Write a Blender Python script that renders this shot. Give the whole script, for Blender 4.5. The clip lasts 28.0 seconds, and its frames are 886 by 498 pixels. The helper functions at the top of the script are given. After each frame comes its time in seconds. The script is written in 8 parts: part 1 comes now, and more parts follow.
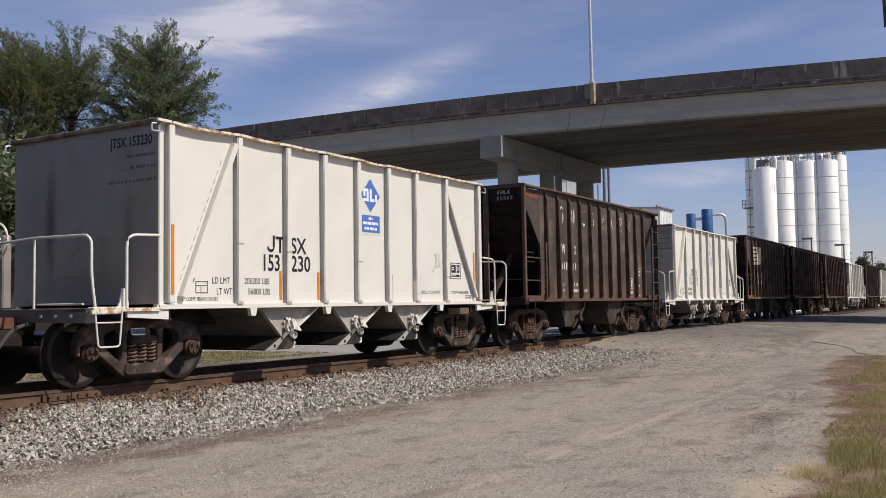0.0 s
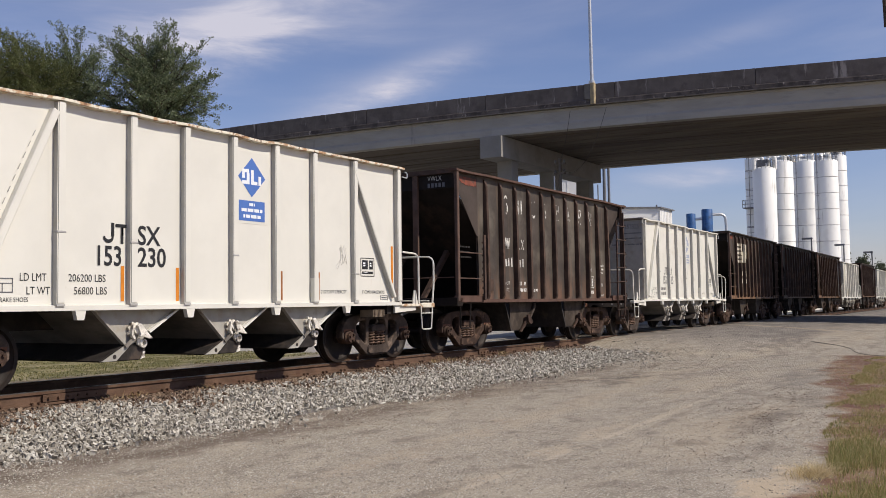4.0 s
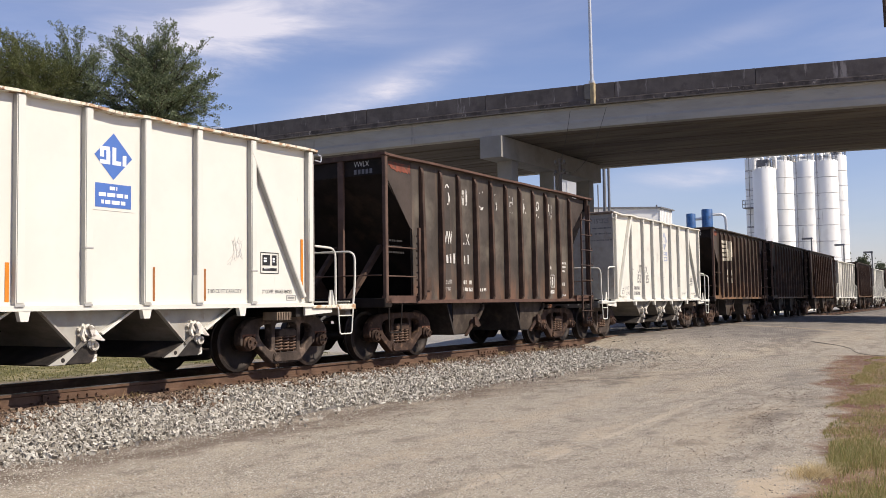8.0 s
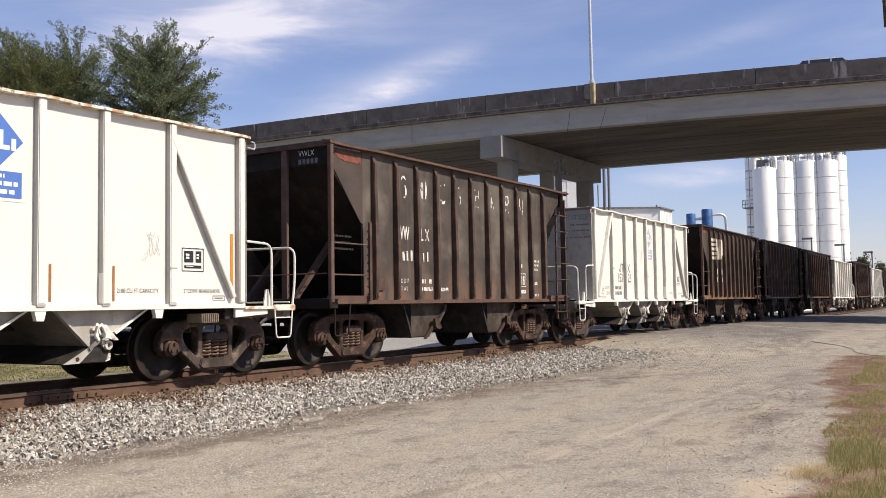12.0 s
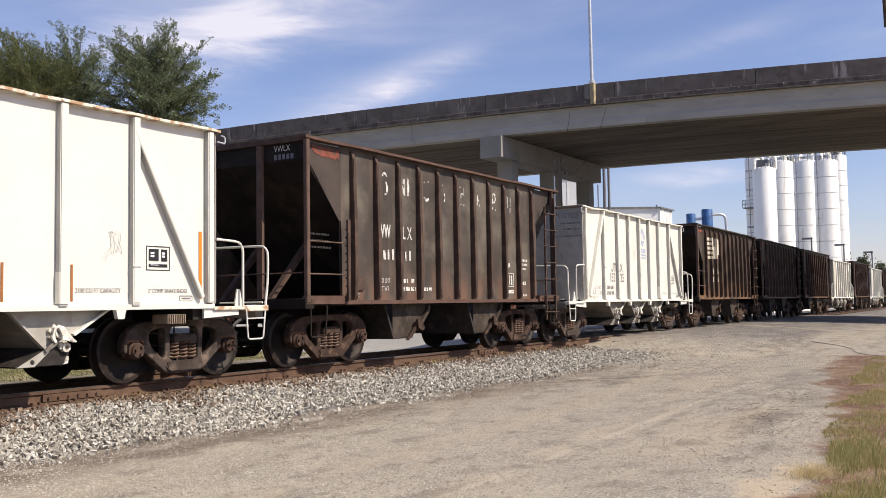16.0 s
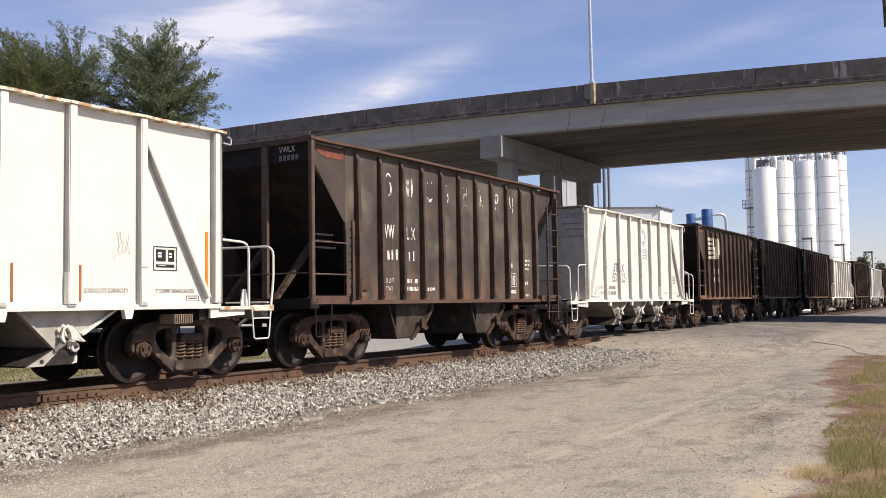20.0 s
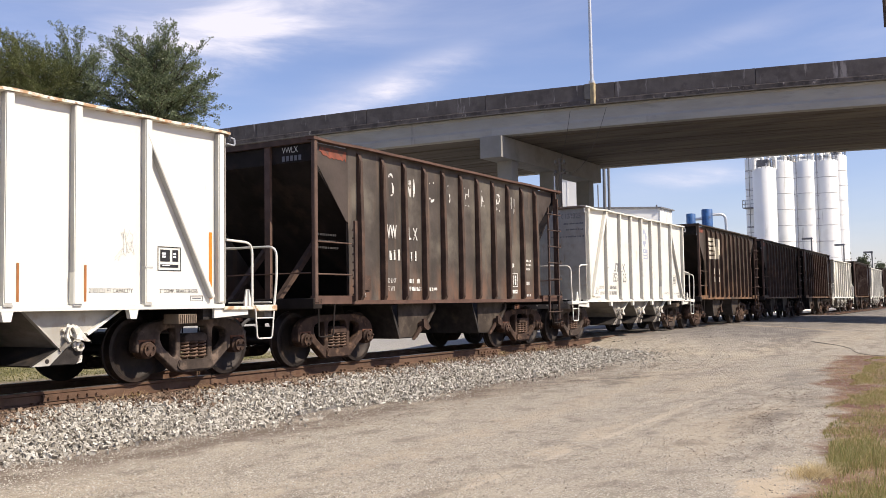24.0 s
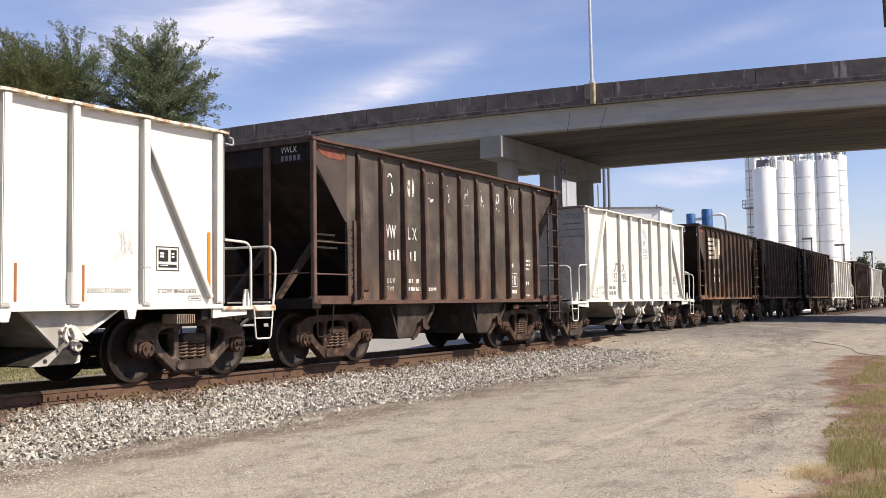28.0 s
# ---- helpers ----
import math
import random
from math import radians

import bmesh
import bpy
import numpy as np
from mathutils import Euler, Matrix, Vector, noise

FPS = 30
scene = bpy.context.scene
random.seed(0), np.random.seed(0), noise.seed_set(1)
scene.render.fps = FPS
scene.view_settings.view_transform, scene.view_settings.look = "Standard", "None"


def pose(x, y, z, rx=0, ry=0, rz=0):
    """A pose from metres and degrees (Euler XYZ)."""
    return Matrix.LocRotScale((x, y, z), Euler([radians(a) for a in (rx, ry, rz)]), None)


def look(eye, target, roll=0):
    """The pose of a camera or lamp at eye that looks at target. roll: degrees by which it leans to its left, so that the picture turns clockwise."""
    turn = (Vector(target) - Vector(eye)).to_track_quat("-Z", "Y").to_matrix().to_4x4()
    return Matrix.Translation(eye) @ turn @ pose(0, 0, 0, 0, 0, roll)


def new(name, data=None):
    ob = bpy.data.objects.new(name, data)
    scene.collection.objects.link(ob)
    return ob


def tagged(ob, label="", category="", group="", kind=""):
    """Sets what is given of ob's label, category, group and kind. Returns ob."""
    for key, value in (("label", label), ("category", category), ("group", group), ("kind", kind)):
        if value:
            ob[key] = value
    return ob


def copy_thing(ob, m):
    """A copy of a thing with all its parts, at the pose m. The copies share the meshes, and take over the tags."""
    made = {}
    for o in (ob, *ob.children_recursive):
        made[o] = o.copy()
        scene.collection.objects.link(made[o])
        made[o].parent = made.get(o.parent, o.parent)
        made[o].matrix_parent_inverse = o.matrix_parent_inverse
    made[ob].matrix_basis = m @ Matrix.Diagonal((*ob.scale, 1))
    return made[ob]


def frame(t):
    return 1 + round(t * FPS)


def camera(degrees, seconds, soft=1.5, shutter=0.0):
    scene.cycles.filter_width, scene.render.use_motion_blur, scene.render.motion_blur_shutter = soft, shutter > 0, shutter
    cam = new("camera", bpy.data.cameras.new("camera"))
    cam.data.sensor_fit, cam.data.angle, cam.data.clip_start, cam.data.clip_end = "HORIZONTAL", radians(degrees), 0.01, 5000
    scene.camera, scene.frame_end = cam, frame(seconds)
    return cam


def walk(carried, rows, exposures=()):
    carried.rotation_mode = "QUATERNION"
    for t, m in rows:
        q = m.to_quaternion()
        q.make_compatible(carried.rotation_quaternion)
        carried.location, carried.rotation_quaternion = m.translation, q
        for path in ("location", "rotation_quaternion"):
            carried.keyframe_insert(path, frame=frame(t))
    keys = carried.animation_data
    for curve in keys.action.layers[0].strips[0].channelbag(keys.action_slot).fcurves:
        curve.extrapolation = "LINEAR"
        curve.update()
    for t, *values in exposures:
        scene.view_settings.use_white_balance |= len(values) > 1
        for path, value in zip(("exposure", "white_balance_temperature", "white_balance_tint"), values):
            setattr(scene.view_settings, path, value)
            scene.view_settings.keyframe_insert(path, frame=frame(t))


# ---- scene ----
# World: x runs along the track away from the camera, y across it, z up; the rail tops lie at z = 0.
TRACK_Y = 11.53          # centre line of the track
EYE = (0.0, 0.0, 1.038)
AIM = (EYE[0] + math.cos(radians(31.35)) * math.cos(radians(3.29)) * 10,
       EYE[1] + math.sin(radians(31.35)) * math.cos(radians(3.29)) * 10,
       EYE[2] + math.sin(radians(3.29)) * 10)
cam = camera(49.98, 28.0, soft=0.8)
HOLD = look(EYE, AIM, -0.86)
walk(cam, [(0.0, HOLD), (28.0, HOLD)],
     exposures=[(0.0, -0.24, 6540, 13), (1.5, -0.26, 6540, 13), (3.5, -0.22, 6570, 13), (6.0, -0.03, 6660, 13), (8.0, 0.14, 6720, 13), (11.0, 0.24, 6750, 13), (17.0, 0.27, 6750, 13), (21.5, 0.28, 6760, 13), (24.0, 0.40, 6780, 13), (28.0, 0.40, 6780, 13)])

# ---- light ----
SUN_TO = Vector((0.19, -1.0, 1.0)).normalized()      # towards the sun
SUN_EL = math.asin(SUN_TO.z)
SUN_ROT = math.atan2(SUN_TO.x, SUN_TO.y)
sun = new("sun", bpy.data.lights.new("sun", "SUN"))
sun.data.energy, sun.data.angle, sun.data.color = 4.6, radians(0.53), (1.0, 0.935, 0.81)
sun.matrix_world = look((0, 0, 60), Vector((0, 0, 60)) - SUN_TO)


def node(nt, kind, **kw):
    n = nt.nodes.new(kind)
    for k, v in kw.items():
        if k in n.inputs:
            n.inputs[k].default_value = v
    return n


def build_world():
    w = bpy.data.worlds.new("sky")
    scene.world = w
    w.use_nodes = True
    nt = w.node_tree
    nt.nodes.clear()
    L = nt.links.new
    out, bg = nt.nodes.new("ShaderNodeOutputWorld"), nt.nodes.new("ShaderNodeBackground")
    sky = nt.nodes.new("ShaderNodeTexSky")
    sky.sky_type, sky.sun_disc = "NISHITA", False
    sky.sun_elevation, sky.sun_rotation = SUN_EL, SUN_ROT
    sky.air_density, sky.dust_density, sky.ozone_density = 1.0, 0.6, 2.5
    bg.inputs[1].default_value = 0.097
    tc = nt.nodes.new("ShaderNodeTexCoord")
    # thin high cloud: a drawn-out noise over the whole sky
    mp = nt.nodes.new("ShaderNodeMapping")
    mp.inputs["Rotation"].default_value = (0.0, radians(-24), radians(58))
    mp.inputs["Scale"].default_value = (1.0, 1.25, 5.2)
    mp.inputs["Location"].default_value = (0.35, 0.1, 0.62)
    L(tc.outputs["Generated"], mp.inputs["Vector"])
    big = node(nt, "ShaderNodeTexNoise", Scale=1.35, Detail=7.0, Roughness=0.56, Distortion=0.5)
    L(mp.outputs[0], big.inputs["Vector"])
    ramp = nt.nodes.new("ShaderNodeMapRange")
    ramp.interpolation_type = "SMOOTHSTEP"
    ramp.inputs["From Min"].default_value, ramp.inputs["From Max"].default_value = 0.44, 0.80
    L(big.outputs["Fac"], ramp.inputs["Value"])
    def calc(op, a, b, c=None):
        m = nt.nodes.new("ShaderNodeMath")
        m.operation = op
        for i, v in enumerate((a, b, c)):
            if isinstance(v, (int, float)):
                m.inputs[i].default_value = v
            elif v is not None:
                L(v, m.inputs[i])
        return m.outputs[0]

    def along(axis):
        d = nt.nodes.new("ShaderNodeVectorMath")
        d.operation = "DOT_PRODUCT"
        d.inputs[1].default_value = axis
        L(tc.outputs["Generated"], d.inputs[0])
        return d.outputs["Value"]

    fine = node(nt, "ShaderNodeTexNoise", Scale=3.2, Detail=8.0, Roughness=0.6, Distortion=0.6)
    L(mp.outputs[0], fine.inputs["Vector"])
    comb = nt.nodes.new("ShaderNodeMapRange")
    comb.interpolation_type = "SMOOTHSTEP"
    comb.inputs["From Min"].default_value, comb.inputs["From Max"].default_value = 0.34, 0.66
    L(fine.outputs["Fac"], comb.inputs["Value"])
    wisp = comb.outputs[0]
    total = calc("MULTIPLY", ramp.outputs[0], 0.26)
    # the larger streaks: bearing, height and slant in the sky, half length and half width, strength
    for az, el, slant, ln, wd, k in ((42.6, 17.4, 17.0, 0.175, 0.040, 0.95), (34.4, 13.1, 24.0, 0.060, 0.015, 0.72), (36.6, 12.3, 14.0, 0.07, 0.018, 0.40), (30.2, 14.6, 12.0, 0.030, 0.012, 0.30), (16.5, 7.3, 3.0, 0.06, 0.010, 0.75),
                                  (12.5, 9.0, 4.0, 0.05, 0.008, 0.4), (16.0, 14.5, 16.0, 0.08, 0.012, 0.20)):
        a, e, s = radians(az), radians(el), radians(slant)
        right, up = Vector((math.sin(a), -math.cos(a), 0)), Vector((-math.cos(a) * math.sin(e), -math.sin(a) * math.sin(e), math.cos(e)))
        ahead = Vector((math.cos(a) * math.cos(e), math.sin(a) * math.cos(e), math.sin(e)))
        u, v = along(right * math.cos(s) + up * math.sin(s)), along(up * math.cos(s) - right * math.sin(s))
        r2 = calc("ADD", calc("POWER", calc("DIVIDE", u, ln), 2.0), calc("POWER", calc("DIVIDE", calc("ADD", v, calc("MULTIPLY", calc("SUBTRACT", fine.outputs["Fac"], 0.5), wd * 2.4)), wd), 2.0))
        lobe = calc("POWER", 2.718, calc("MULTIPLY", r2, -1.0))
        lobe = calc("MULTIPLY", lobe, calc("GREATER_THAN", along(ahead), 0.0))
        lobe = calc("MULTIPLY", lobe, calc("MULTIPLY_ADD", wisp, 0.95, 0.30))
        total = calc("MULTIPLY_ADD", lobe, k, total)
    mul = nt.nodes.new("ShaderNodeClamp")
    mul.inputs["Max"].default_value = 0.92
    L(total, mul.inputs[0])
    mix = nt.nodes.new("ShaderNodeMix")
    mix.data_type = "RGBA"
    mix.inputs["B"].default_value = (7.6, 7.6, 8.6, 1)
    L(mul.outputs[0], mix.inputs["Factor"])
    hue = nt.nodes.new("ShaderNodeMix")
    hue.data_type, hue.blend_type = "RGBA", "MULTIPLY"
    hue.inputs["Factor"].default_value = 1.0
    hue.inputs["B"].default_value = (1.12, 1.06, 1.25, 1)
    L(sky.outputs[0], hue.inputs["A"])
    L(hue.outputs["Result"], mix.inputs["A"])
    L(mix.outputs["Result"], bg.inputs[0])
    L(bg.outputs[0], out.inputs[0])


build_world()


# ---- materials ----
def mat(name, base, rough=0.6, metal=0.0, var=0.22, scale=3.0, bump=0.15, bscale=40.0, second=None, mask=(0.52, 0.66),
        mscale=2.0, stretch=(1, 1, 1), third=None, tmask=(0.56, 0.66), tscale=6.0, tstretch=(1, 1, 0.12), spec=0.4, low=None):
    """A painted or weathered surface: base colour with grain, a second colour in patches, a third in streaks, and fine relief."""
    m = bpy.data.materials.new(name)
    m.use_nodes = True
    nt = m.node_tree
    L = nt.links.new
    bsdf = nt.nodes["Principled BSDF"]
    tc, info = nt.nodes.new("ShaderNodeTexCoord"), nt.nodes.new("ShaderNodeObjectInfo")
    off = nt.nodes.new("ShaderNodeVectorMath")
    off.operation = "ADD"
    sc = nt.nodes.new("ShaderNodeVectorMath")
    sc.operation = "SCALE"
    sc.inputs[0].default_value = (37.0, 19.0, 53.0)
    L(info.outputs["Random"], sc.inputs["Scale"])
    L(tc.outputs["Object"], off.inputs[0])
    L(sc.outputs[0], off.inputs[1])

    def noisy(s, st, detail=5.0):
        mp = nt.nodes.new("ShaderNodeMapping")
        mp.inputs["Scale"].default_value = st
        L(off.outputs[0], mp.inputs["Vector"])
        n = node(nt, "ShaderNodeTexNoise", Scale=s, Detail=detail, Roughness=0.6)
        L(mp.outputs[0], n.inputs["Vector"])
        return n.outputs["Fac"]

    def mixed(fac, a, b):
        x = nt.nodes.new("ShaderNodeMix")
        x.data_type = "RGBA"
        L(fac, x.inputs["Factor"])
        for socket, v in (("A", a), ("B", b)):
            if isinstance(v, tuple):
                x.inputs[socket].default_value = (*v, 1)
            else:
                L(v, x.inputs[socket])
        return x.outputs["Result"]

    def ranged(v, lo, hi):
        r = nt.nodes.new("ShaderNodeMapRange")
        r.interpolation_type = "SMOOTHSTEP"
        r.inputs["From Min"].default_value, r.inputs["From Max"].default_value = lo, hi
        L(v, r.inputs["Value"])
        return r.outputs[0]

    dark = tuple(c * (1 - var) for c in base)
    light = tuple(min(1.0, c * (1 + var)) for c in base)
    col = mixed(ranged(noisy(scale, stretch), 0.3, 0.7), dark, light)
    if second:
        col = mixed(ranged(noisy(mscale, stretch, 8.0), *mask), col, second)
    if third:
        col = mixed(ranged(noisy(tscale, tstretch, 8.0), *tmask), col, third)
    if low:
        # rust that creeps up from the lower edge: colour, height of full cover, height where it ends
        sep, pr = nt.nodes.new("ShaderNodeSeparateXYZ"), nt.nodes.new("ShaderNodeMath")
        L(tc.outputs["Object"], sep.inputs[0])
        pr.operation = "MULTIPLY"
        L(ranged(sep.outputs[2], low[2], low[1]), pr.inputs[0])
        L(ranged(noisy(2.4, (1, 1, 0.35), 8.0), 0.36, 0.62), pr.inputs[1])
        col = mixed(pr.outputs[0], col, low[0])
    fine = noisy(bscale, (1, 1, 1), 3.0)
    L(col, bsdf.inputs["Base Color"])
    rr = nt.nodes.new("ShaderNodeMapRange")
    rr.inputs["To Min"].default_value, rr.inputs["To Max"].default_value = max(0.05, rough - 0.12), min(1.0, rough + 0.12)
    L(fine, rr.inputs["Value"])
    L(rr.outputs[0], bsdf.inputs["Roughness"])
    bsdf.inputs["Metallic"].default_value = metal
    bsdf.inputs["Specular IOR Level"].default_value = spec
    if bump:
        b = node(nt, "ShaderNodeBump", Strength=bump, Distance=0.02)
        L(fine, b.inputs["Height"])
        L(b.outputs[0], bsdf.inputs["Normal"])
    return m


RUST = (0.16, 0.062, 0.028)
M_WHITE = mat("white_paint", (0.70, 0.684, 0.612), 0.45, var=0.035, scale=1.3, bump=0.03, bscale=9, second=(0.52, 0.47, 0.385), mask=(0.66, 0.86), mscale=2.2,
              third=(0.50, 0.40, 0.29), tmask=(0.69, 0.82), tscale=5, tstretch=(1, 1, 0.15))
# white paint greyed: the shade on the car ends is in the colour
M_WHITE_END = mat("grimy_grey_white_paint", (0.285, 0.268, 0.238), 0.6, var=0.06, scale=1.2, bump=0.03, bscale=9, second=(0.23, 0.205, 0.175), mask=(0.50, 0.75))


def stain(material, spots):
    """Rust that has run down a sheet: place across and up it, half sizes, colour, strength."""
    nt = material.node_tree
    L = nt.links.new
    base = nt.nodes["Principled BSDF"].inputs["Base Color"]
    col = base.links[0].from_socket
    tc, sep = nt.nodes.new("ShaderNodeTexCoord"), nt.nodes.new("ShaderNodeSeparateXYZ")
    L(tc.outputs["Object"], sep.inputs[0])
    mp = nt.nodes.new("ShaderNodeMapping")
    mp.inputs["Scale"].default_value = (1, 1, 0.25)
    L(tc.outputs["Object"], mp.inputs["Vector"])
    n = node(nt, "ShaderNodeTexNoise", Scale=5.0, Detail=7.0, Roughness=0.65)
    L(mp.outputs[0], n.inputs["Vector"])

    def calc(op, a, b):
        m = nt.nodes.new("ShaderNodeMath")
        m.operation = op
        for i, v in enumerate((a, b)):
            if isinstance(v, (int, float)):
                m.inputs[i].default_value = v
            else:
                L(v, m.inputs[i])
        return m.outputs[0]
    for y, z, sy, sz, tone, k in spots:
        wob = calc("MULTIPLY", calc("SUBTRACT", n.outputs["Fac"], 0.5), 1.6)
        u = calc("ADD", calc("DIVIDE", calc("SUBTRACT", sep.outputs[1], y), sy), wob)
        v = calc("ADD", calc("DIVIDE", calc("SUBTRACT", sep.outputs[2], z), sz), wob)
        r = calc("ADD", calc("MULTIPLY", u, u), calc("MULTIPLY", v, v))
        f = calc("MULTIPLY", calc("POWER", 2.718, calc("MULTIPLY", r, -1.0)), k)
        mix = nt.nodes.new("ShaderNodeMix")
        mix.data_type = "RGBA"
        mix.inputs["B"].default_value = (*tone, 1)
        L(f, mix.inputs["Factor"])
        L(col, mix.inputs["A"])
        col = mix.outputs["Result"]
    L(col, base)


# rust runs, and a broad darker patch low on the sheet
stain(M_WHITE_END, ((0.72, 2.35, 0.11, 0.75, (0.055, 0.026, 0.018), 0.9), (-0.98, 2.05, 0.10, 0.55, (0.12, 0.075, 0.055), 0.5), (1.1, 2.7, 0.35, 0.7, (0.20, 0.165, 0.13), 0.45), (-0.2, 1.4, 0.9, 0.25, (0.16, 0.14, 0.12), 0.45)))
M_RIM = mat("rust_specked_rim", (0.72, 0.67, 0.54), 0.6, var=0.14, scale=7, second=(0.42, 0.25, 0.13), mask=(0.47, 0.62), mscale=8, bump=0.2, third=(0.20, 0.10, 0.055), tmask=(0.575, 0.66), tscale=7, tstretch=(1, 1, 1))
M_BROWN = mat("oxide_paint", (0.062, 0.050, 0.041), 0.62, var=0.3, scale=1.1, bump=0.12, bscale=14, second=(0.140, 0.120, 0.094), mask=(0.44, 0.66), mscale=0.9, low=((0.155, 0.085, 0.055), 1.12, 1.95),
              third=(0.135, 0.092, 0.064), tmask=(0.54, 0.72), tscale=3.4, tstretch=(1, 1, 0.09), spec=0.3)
# near-black tone of the brown car's end sheets, floors, sills and stirrups
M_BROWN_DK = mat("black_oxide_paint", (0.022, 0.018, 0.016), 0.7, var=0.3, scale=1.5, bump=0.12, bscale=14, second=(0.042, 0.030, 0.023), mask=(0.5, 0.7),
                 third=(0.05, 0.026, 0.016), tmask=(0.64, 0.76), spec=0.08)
M_GUSSET = mat("smoked_oxide_paint", (0.060, 0.046, 0.038), 0.65, var=0.25, scale=1.3, bump=0.12, bscale=14, second=(0.085, 0.068, 0.054), mask=(0.50, 0.72), mscale=1.2, spec=0.25)
# rusty rim, darker than the side rim to carry the end's shade
M_RIM_END = mat("weathered_end_rim", (0.21, 0.165, 0.125), 0.8, var=0.3, scale=4, second=(0.12, 0.07, 0.045), mask=(0.45, 0.65), mscale=3, bump=0.3, spec=0.2)
M_RIM_BROWN = mat("rubbed_brown_rim", (0.105, 0.060, 0.045), 0.75, var=0.2, scale=3, second=(0.10, 0.055, 0.040), mask=(0.52, 0.7), mscale=4, bump=0.2, spec=0.25)
M_POST = mat("sooty_corner_post", (0.118, 0.074, 0.056), 0.75, var=0.2, scale=3, second=(0.085, 0.055, 0.042), mask=(0.5, 0.68), mscale=4, bump=0.2, spec=0.25)
M_SLOPE = mat("dusty_black_slope_sheet", (0.190, 0.172, 0.148), 0.75, var=0.35, scale=3, stretch=(1, 0.4, 1), second=(0.30, 0.27, 0.235), mask=(0.52, 0.70), mscale=1.8, bump=0.15, spec=0.25)
M_GEAR = mat("worn_cast_gear", (0.70, 0.66, 0.58), 0.6, var=0.25, scale=7, second=(0.20, 0.17, 0.14), mask=(0.52, 0.64), mscale=9, bump=0.3, spec=0.3)
# grey for the shaded sides of posts; also on collars and feet
M_POSTGREY = mat("grimy_post_side", (0.40, 0.395, 0.375), 0.55, var=0.08, scale=2, bump=0.04, bscale=9, second=(0.37, 0.355, 0.31), mask=(0.55, 0.75), mscale=3)
# oil stain and the shade under the cars in one dark colour
M_BED_OIL_SHADE = mat("oily_track_centre", (0.060, 0.052, 0.045), 0.9, var=0.4, scale=14, second=(0.12, 0.105, 0.09), mask=(0.55, 0.68), mscale=16, bump=0.9, bscale=30, spec=0.15)
M_SHADEINK = mat("dim_stencil_paint", (0.020, 0.018, 0.016), 0.7, var=0.3, scale=10, bump=0.0)
M_FADEBLUE = mat("sun_faded_blue_decal", (0.36, 0.40, 0.50), 0.5, var=0.1, scale=5, bump=0.0)
M_WELD = mat("scuffed_paint_mark", (0.34, 0.33, 0.30), 0.6, var=0.2, scale=8, bump=0.0)
M_TRUCK_PALE = mat("dust_covered_cast_steel", (0.060, 0.045, 0.037), 0.85, var=0.35, scale=5, second=(0.22, 0.160, 0.122), mask=(0.50, 0.72), mscale=4, bump=0.35, bscale=60, spec=0.2)
M_RUST = mat("rusted_steel", (0.145, 0.066, 0.040), 0.8, var=0.3, scale=4, second=(0.07, 0.036, 0.026), mask=(0.5, 0.66), mscale=6, bump=0.3, spec=0.25)
M_RUSTRIB = mat("rusted_rib", (0.076, 0.048, 0.036), 0.75, var=0.28, scale=3, second=(0.115, 0.068, 0.046), mask=(0.52, 0.7), mscale=3, bump=0.25, spec=0.25)
M_SPRING = mat("rust_dusted_spring", (0.155, 0.098, 0.070), 0.8, var=0.3, scale=9, second=(0.08, 0.05, 0.038), mask=(0.5, 0.65), mscale=9, bump=0.2, spec=0.2)
M_TRUCK = mat("dusty_cast_steel", (0.058, 0.036, 0.027), 0.85, var=0.35, scale=5, second=(0.18, 0.110, 0.072), mask=(0.52, 0.74), mscale=6, bump=0.35, bscale=60, spec=0.2)
M_WHEEL = mat("wheel_steel", (0.026, 0.020, 0.017), 0.6, 0.35, var=0.3, scale=6, second=(0.050, 0.033, 0.025), mask=(0.5, 0.7), mscale=5, bump=0.15, spec=0.3)
M_DARK = mat("grimy_black_steel", (0.033, 0.028, 0.025), 0.7, var=0.4, scale=4, second=(0.075, 0.055, 0.042), mask=(0.55, 0.7), bump=0.2, spec=0.25)
M_TANBOX = mat("dusty_tan_steel", (0.235, 0.185, 0.135), 0.75, var=0.2, scale=6, second=(0.13, 0.09, 0.065), mask=(0.5, 0.7), mscale=8, bump=0.15, spec=0.2)
M_HOPPER = mat("dusty_hopper_paint", (0.375, 0.357, 0.315), 0.65, var=0.14, scale=2.5, second=(0.33, 0.29, 0.235), mask=(0.5, 0.7), mscale=4, bump=0.1,
               third=(0.20, 0.13, 0.09), tmask=(0.62, 0.74))
M_RAIL = mat("rail_rust", (0.118, 0.071, 0.047), 0.85, var=0.3, scale=2.5, second=(0.10, 0.055, 0.036), mask=(0.48, 0.64), mscale=3.5, bump=0.35, spec=0.2)
M_RAILTOP = mat("polished_rail_head", (0.30, 0.27, 0.25), 0.3, 0.85, var=0.12, scale=3, bump=0.03)
M_TIE = mat("creosoted_timber", (0.065, 0.05, 0.04), 0.9, var=0.3, scale=4, stretch=(6, 1, 6), bump=0.5)
M_ORANGE_OLD = mat("browned_reflector", (0.34, 0.13, 0.035), 0.6, var=0.2, scale=6, bump=0.0)
M_ORANGE = mat("orange_reflector", (0.62, 0.21, 0.02), 0.45, var=0.1, scale=6, bump=0.0)
M_BLACKINK = mat("black_stencil_paint", (0.018, 0.018, 0.02), 0.55, var=0.15, bump=0.0)
M_GREYINK = mat("faded_stencil_paint", (0.13, 0.13, 0.14), 0.6, var=0.2, scale=8, bump=0.0)
